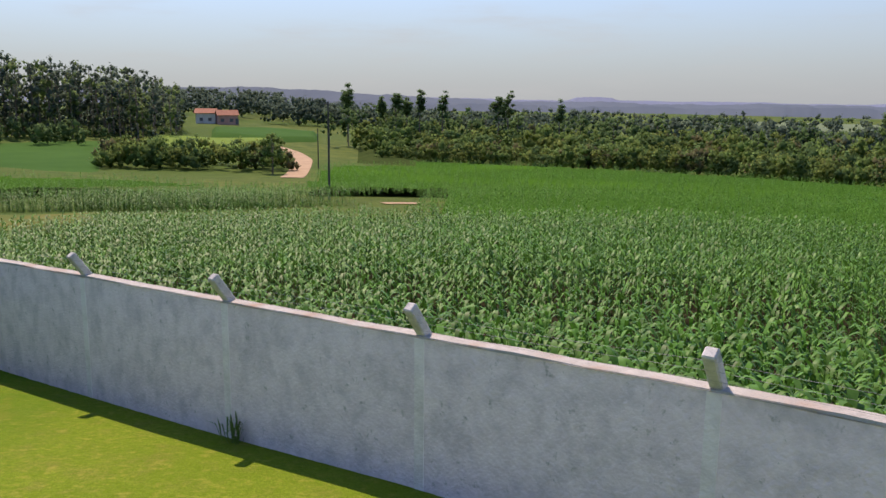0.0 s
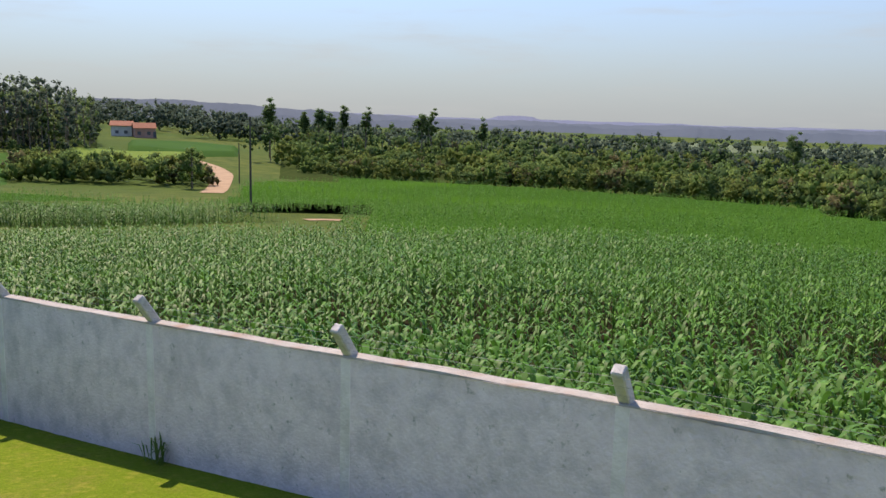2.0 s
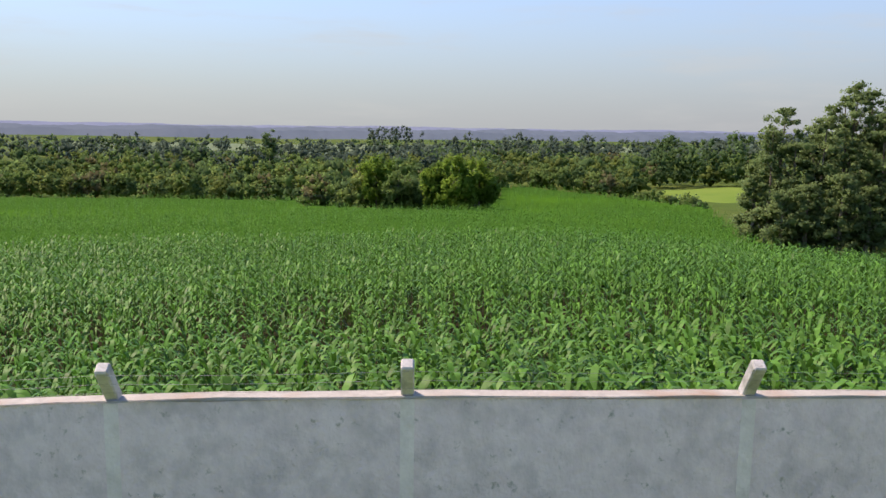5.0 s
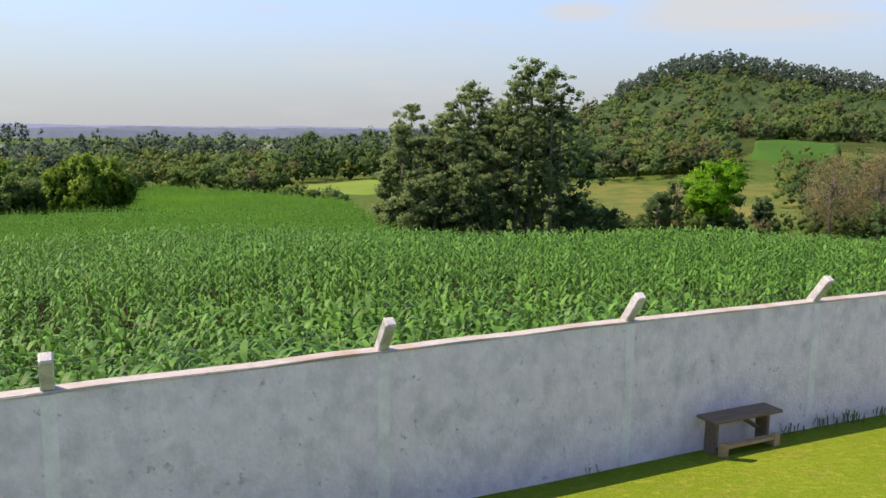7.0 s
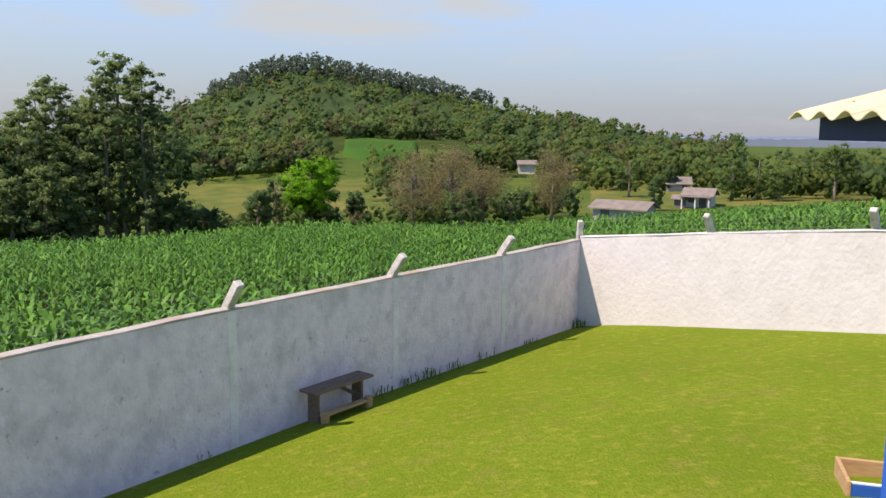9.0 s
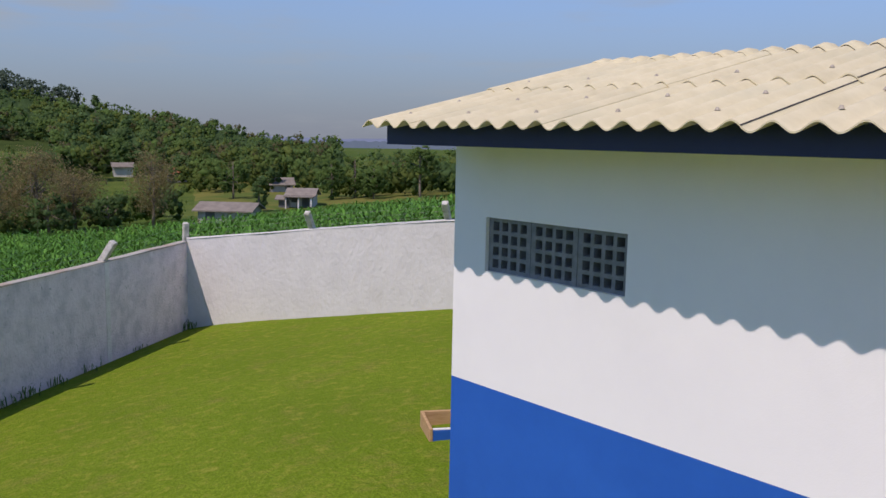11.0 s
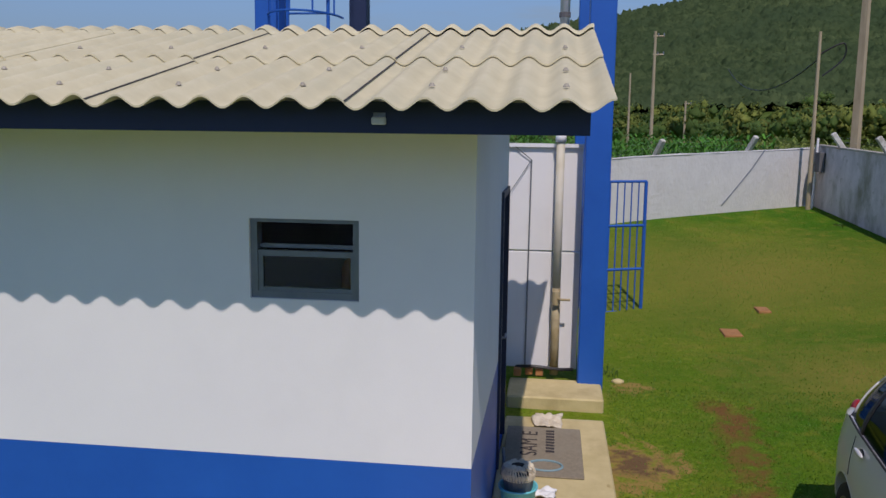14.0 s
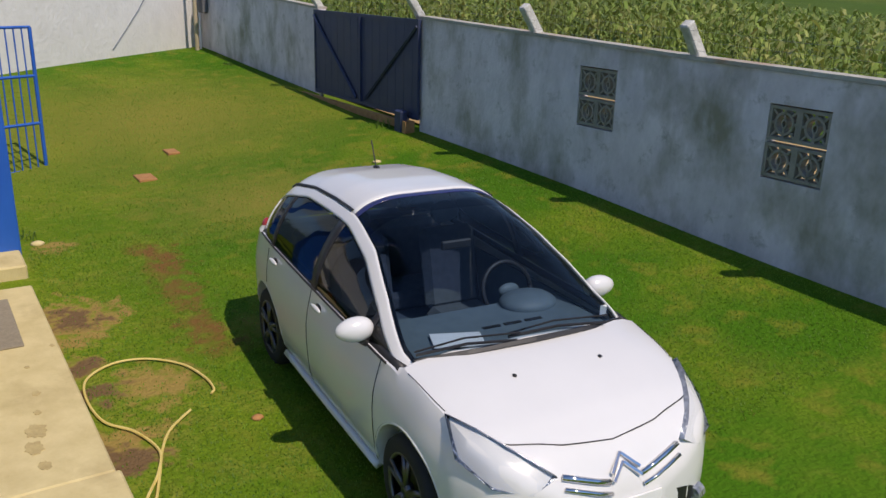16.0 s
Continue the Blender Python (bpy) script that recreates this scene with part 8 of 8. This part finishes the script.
def cottage(name, label, bearing, d, lx, ly, wall_h, roof_h, wall, roof_mat, turn=0.0, openings=(), porch=False, group=""):
    x, y = polar(bearing, d)
    t = thing(name, label, "house", (x, y, ground_at(x, y)), bearing + turn, group=group)
    part("wall", boxes((-lx / 2, lx / 2, -ly / 2, ly / 2, -0.8, wall_h)), wall, t)
    for s in (1, -1):
        bm = bmesh.new()
        o, ex, sl = 0.45, 0.5, roof_h / (ly / 2)
        v = [bm.verts.new((xx, s * yy, zz)) for xx in (-lx / 2 - o, lx / 2 + o) for yy, zz in ((0, wall_h + roof_h), (ly / 2 + ex, wall_h - ex * sl), (ly / 2 + ex, wall_h - ex * sl + 0.14), (0, wall_h + roof_h + 0.14))]
        for q in ((0, 1, 2, 3), (7, 6, 5, 4), (0, 4, 5, 1), (1, 5, 6, 2), (2, 6, 7, 3)):
            bm.faces.new([v[i] for i in q])
        part("roof", bm, roof_mat, t)
    for xx in (-lx / 2, lx / 2 - 0.1):
        bm = bmesh.new()
        v = [bm.verts.new((xx + dx, yy, zz)) for dx in (0, 0.1) for yy, zz in ((-ly / 2, wall_h), (ly / 2, wall_h), (0, wall_h + roof_h - 0.02))]
        for q in ((0, 1, 2), (5, 4, 3), (0, 3, 4, 1), (1, 4, 5, 2), (2, 5, 3, 0)):
            bm.faces.new([v[i] for i in q])
        part("gable", bm, wall, t)
    for nm, xx, zz, w, h in openings:
        part(nm, boxes((xx - w / 2, xx + w / 2, -ly / 2 - 0.04, -ly / 2 + 0.05, zz, zz + h)), M_DARK, t)
    if porch:
        for xx in (-lx / 2, 0, lx / 2):
            part("porch_post", boxes((xx - 0.08, xx + 0.08, -ly / 2 - 1.5, -ly / 2 - 1.35, -0.8, wall_h - 0.3)), wall, t)
        part("porch_roof", boxes((-lx / 2 - 0.3, lx / 2 + 0.3, -ly / 2 - 1.7, -ly / 2 - 0.05, wall_h - 0.3, wall_h - 0.18)), roof_mat, t)
    return t


cottage("farm_shed", "long low grey shed with an old sheet roof", -26.7, 92, 5.7, 3.6, 1.5, 0.6, M_GREYWALL, M_OLDROOF, -20, [("door", -1.5, 0.0, 1.0, 1.6)])
cottage("cottage", "small white cottage with dark doorways and a grey roof", -31.5, 118, 3.5, 3.0, 1.8, 0.7, M_FARWHITE, M_OLDROOF, -12, [("door", 0.7, 0.0, 1.0, 1.5), ("window", -0.8, 0.7, 1.0, 0.7)], True)
cottage("cottage_annexe", "low dark shed beside the white cottage", -30.3, 117, 1.4, 1.6, 1.4, 0.3, M_GREYWALL, M_OLDROOF, -12, [("door", 0.0, 0.0, 1.4, 1.2)])
cottage("brown_house", "old brown roofed farmhouse among the trees", -30.0, 152, 3.8, 3.2, 1.7, 0.9, M_GREYWALL, M_OLDROOF, 10, [("window", 1.0, 0.8, 0.9, 0.9)])
cottage("white_house", "far white walled house half hidden by trees", -20.0, 178, 3.5, 3.0, 2.0, 0.6, M_FARWHITE, M_OLDROOF, 5)
cottage("white_house", "far brown roofed house half hidden by trees", -23.3, 172, 3.6, 3.2, 1.8, 0.9, M_GREYWALL, M_TILE, 5)
cottage("villa", "pale pink villa with an orange tile roof", 91.0, 316, 7.0, 6.0, 3.4, 1.6, M_PINK, M_TILE, 8, [("window", -2, 0.9, 1.2, 1.2), ("window", 1.2, 0.9, 1.2, 1.2), ("door", 3.2, 0.0, 1.1, 2.1)])
cottage("villa_wing", "cream wing of the far villa with tiles", 92.3, 320, 7.0, 6.0, 3.8, 1.4, M_FARWHITE, M_TILE, -6, [("window", -1.5, 0.9, 1.2, 1.1), ("window", 1.5, 0.9, 1.2, 1.1)])

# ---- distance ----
# blue distance haze is painted into both ridge colours
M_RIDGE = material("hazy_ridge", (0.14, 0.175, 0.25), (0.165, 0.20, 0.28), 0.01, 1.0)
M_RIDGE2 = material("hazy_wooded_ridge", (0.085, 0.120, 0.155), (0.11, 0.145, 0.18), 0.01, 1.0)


def ridge(name, label, b0, b1, d, base, tops, seed, mat, rough):
    r = np.random.default_rng(seed)
    bb = np.linspace(b0, b1, 420)
    h = np.interp(np.linspace(0, 1, 420), np.linspace(0, 1, len(tops)), tops)
    for f, a in ((17, 0.45), (41, 0.28), (97, 0.18), (203, 0.12)):
        h = h + rough * a * np.sin(np.linspace(0, f * 3.1, 420) + r.uniform(0, 6))
    h = h + r.uniform(-0.2, 0.2, 420) * rough
    x, y = polar(bb, d)
    x2, y2 = polar(bb, d * 1.12)
    v = np.concatenate([np.c_[x, y, np.full(420, base)], np.c_[x2, y2, h]])
    i = np.arange(419)
    return tagged(mesh_object(name, v, np.c_[i, i + 1, i + 421, i + 420], mat, smooth=True), label, "backdrop", kind="structure")


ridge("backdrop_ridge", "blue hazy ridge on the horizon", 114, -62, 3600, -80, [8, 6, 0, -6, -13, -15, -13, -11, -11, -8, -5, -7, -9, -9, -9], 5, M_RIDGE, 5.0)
ridge("backdrop_mesa", "flat topped wooded hill far away, tinted blue for haze", 68.7, 64.8, 3300, -80, [-16, 1, 4, 4, 1, -16], 6, M_RIDGE, 1.0)
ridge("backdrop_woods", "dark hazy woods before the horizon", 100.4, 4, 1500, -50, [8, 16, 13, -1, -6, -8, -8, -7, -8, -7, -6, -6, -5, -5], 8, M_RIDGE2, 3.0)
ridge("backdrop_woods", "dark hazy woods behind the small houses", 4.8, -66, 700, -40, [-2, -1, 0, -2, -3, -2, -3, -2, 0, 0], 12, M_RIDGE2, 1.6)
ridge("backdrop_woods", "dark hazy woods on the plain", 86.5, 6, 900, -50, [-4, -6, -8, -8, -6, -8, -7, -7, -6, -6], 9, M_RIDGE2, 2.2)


# ---- lawn blades and weeds ----
M_BLADE = material("grass_blade", (0.100, 0.235, 0.018), (0.19, 0.33, 0.028), 1.2, 0.6, island=0.25, trans=0.55, stain=(0.20, 0.205, 0.032), stain_scale=2.5, stain_range=(0.54, 0.72))


def lawn(name, n, x0, x1, y0, y1, size, seed):
    r = np.random.default_rng(seed)
    x, y = r.uniform(x0, x1, n), r.uniform(y0, y1, n)
    ok = inside_distance(x, y) > 0.03
    ok &= ~((x > 0.95) & (x < 7.45) & (y > -0.63) & (y < 4.5)) & ~((x > 7.85) & (x < 9.3) & (y > -0.66) & (y < 3.2))
    bare = (np.hypot(x - 7.12, (y + 0.80) * 1.2) < 0.42) | (np.hypot(x - 6.17, y + 0.67) < 0.2) | (np.hypot(x - 5.71, y + 1.10) < 0.25) | (np.hypot(x - 4.8, y + 0.72) < 0.25) | ((x > 7.0) & (x < 8.6) & (abs(y + 1.79) < 0.15)) | ((x > 6.1) & (x < 6.75) & (abs(y + 1.71) < 0.12))
    ok &= ~(bare & (r.uniform(0, 1, n) < 0.8))
    x, y = x[ok], y[ok]
    n = len(x)
    z = ground_height(x, y)
    a = r.uniform(0, 2 * np.pi, n)
    w, h, ln = 0.004 * size, r.uniform(0.010, 0.028, n) * size, r.uniform(0.01, 0.045, n) * size
    c, s = np.cos(a), np.sin(a)
    p = np.stack([x, y, z - 0.004], -1)
    side = np.stack([-s * w, c * w, 0 * a], -1)
    tip = np.stack([c * ln, s * ln, h], -1)
    mid = np.stack([c * ln * 0.35, s * ln * 0.35, h * 0.7], -1)
    v = np.stack([p - side, p + side, p + mid + side * 0.8, p + tip, p + mid - side * 0.8], 1).reshape(-1, 3)
    q = np.arange(n)[:, None] * 5
    me = mesh_object(name, v, np.concatenate([q + np.array([0, 1, 2, 4])]), M_BLADE)
    return tagged(me, "short mown green grass blades of the lawn", "grass", kind="stuff")


lawn("lawn_grass", 24000, 9.0, 22.0, -6.44, -0.5, 1.2, 51)
lawn("lawn_grass", 70000, 3.0, 9.0, -6.44, -0.5, 1.0, 52)


def weeds(at, n, size, seed, label):
    r = np.random.default_rng(seed)
    bm = bmesh.new()
    for k in range(n):
        a = r.uniform(0, 6.28)
        ln, h = r.uniform(0.3, 1.0) * size * 0.5, r.uniform(0.5, 1.0) * size
        w = 0.008 + 0.006 * size
        o = Vector((r.normal() * 0.10, r.normal() * 0.06, 0))
        p = [o, o + Vector((math.cos(a) * ln * 0.4, math.sin(a) * ln * 0.4, h * 0.7)), o + Vector((math.cos(a) * ln, math.sin(a) * ln, h * r.uniform(0.6, 1.0)))]
        sd = Vector((-math.sin(a), math.cos(a), 0)) * w
        v = [bm.verts.new(c) for c in (p[0] - sd * 0.5, p[0] + sd * 0.5, p[1] + sd, p[1] - sd, p[2])]
        bm.faces.new(v[:4])
        bm.faces.new((v[3], v[2], v[4]))
    ob = part("weed_tuft", bm, M_WEED)
    ob.matrix_world = Matrix.Translation((at[0], at[1], ground_at(*at) - 0.01))
    return tagged(ob, label, "weed", kind="stuff")


M_WEED = material("weed_leaf", (0.085, 0.16, 0.03), (0.15, 0.24, 0.05), 3, 0.6, trans=0.4)
r = np.random.default_rng(77)
for u, n, s in ((-8.75, 40, 0.46), (9.0, 22, 0.26), (9.5, 26, 0.30), (8.35, 16, 0.22), (10.1, 20, 0.25), (11.0, 16, 0.2), (14.4, 24, 0.28), (5.3, 12, 0.15), (12.6, 12, 0.15)):
    weeds(A0 + FB * u - FN * 0.17, n, s, int(100 + 10 * u), "tuft of green weeds at the wall foot")
for x, y, n, s in ((9.4, -0.75, 14, 0.14), (11.5, -6.2, 14, 0.18), (18.5, -6.0, 12, 0.15), (13.0, -0.7, 18, 0.3)):
    weeds((x, y), n, s, int(500 + 10 * x), "small tuft of green weeds in the lawn")
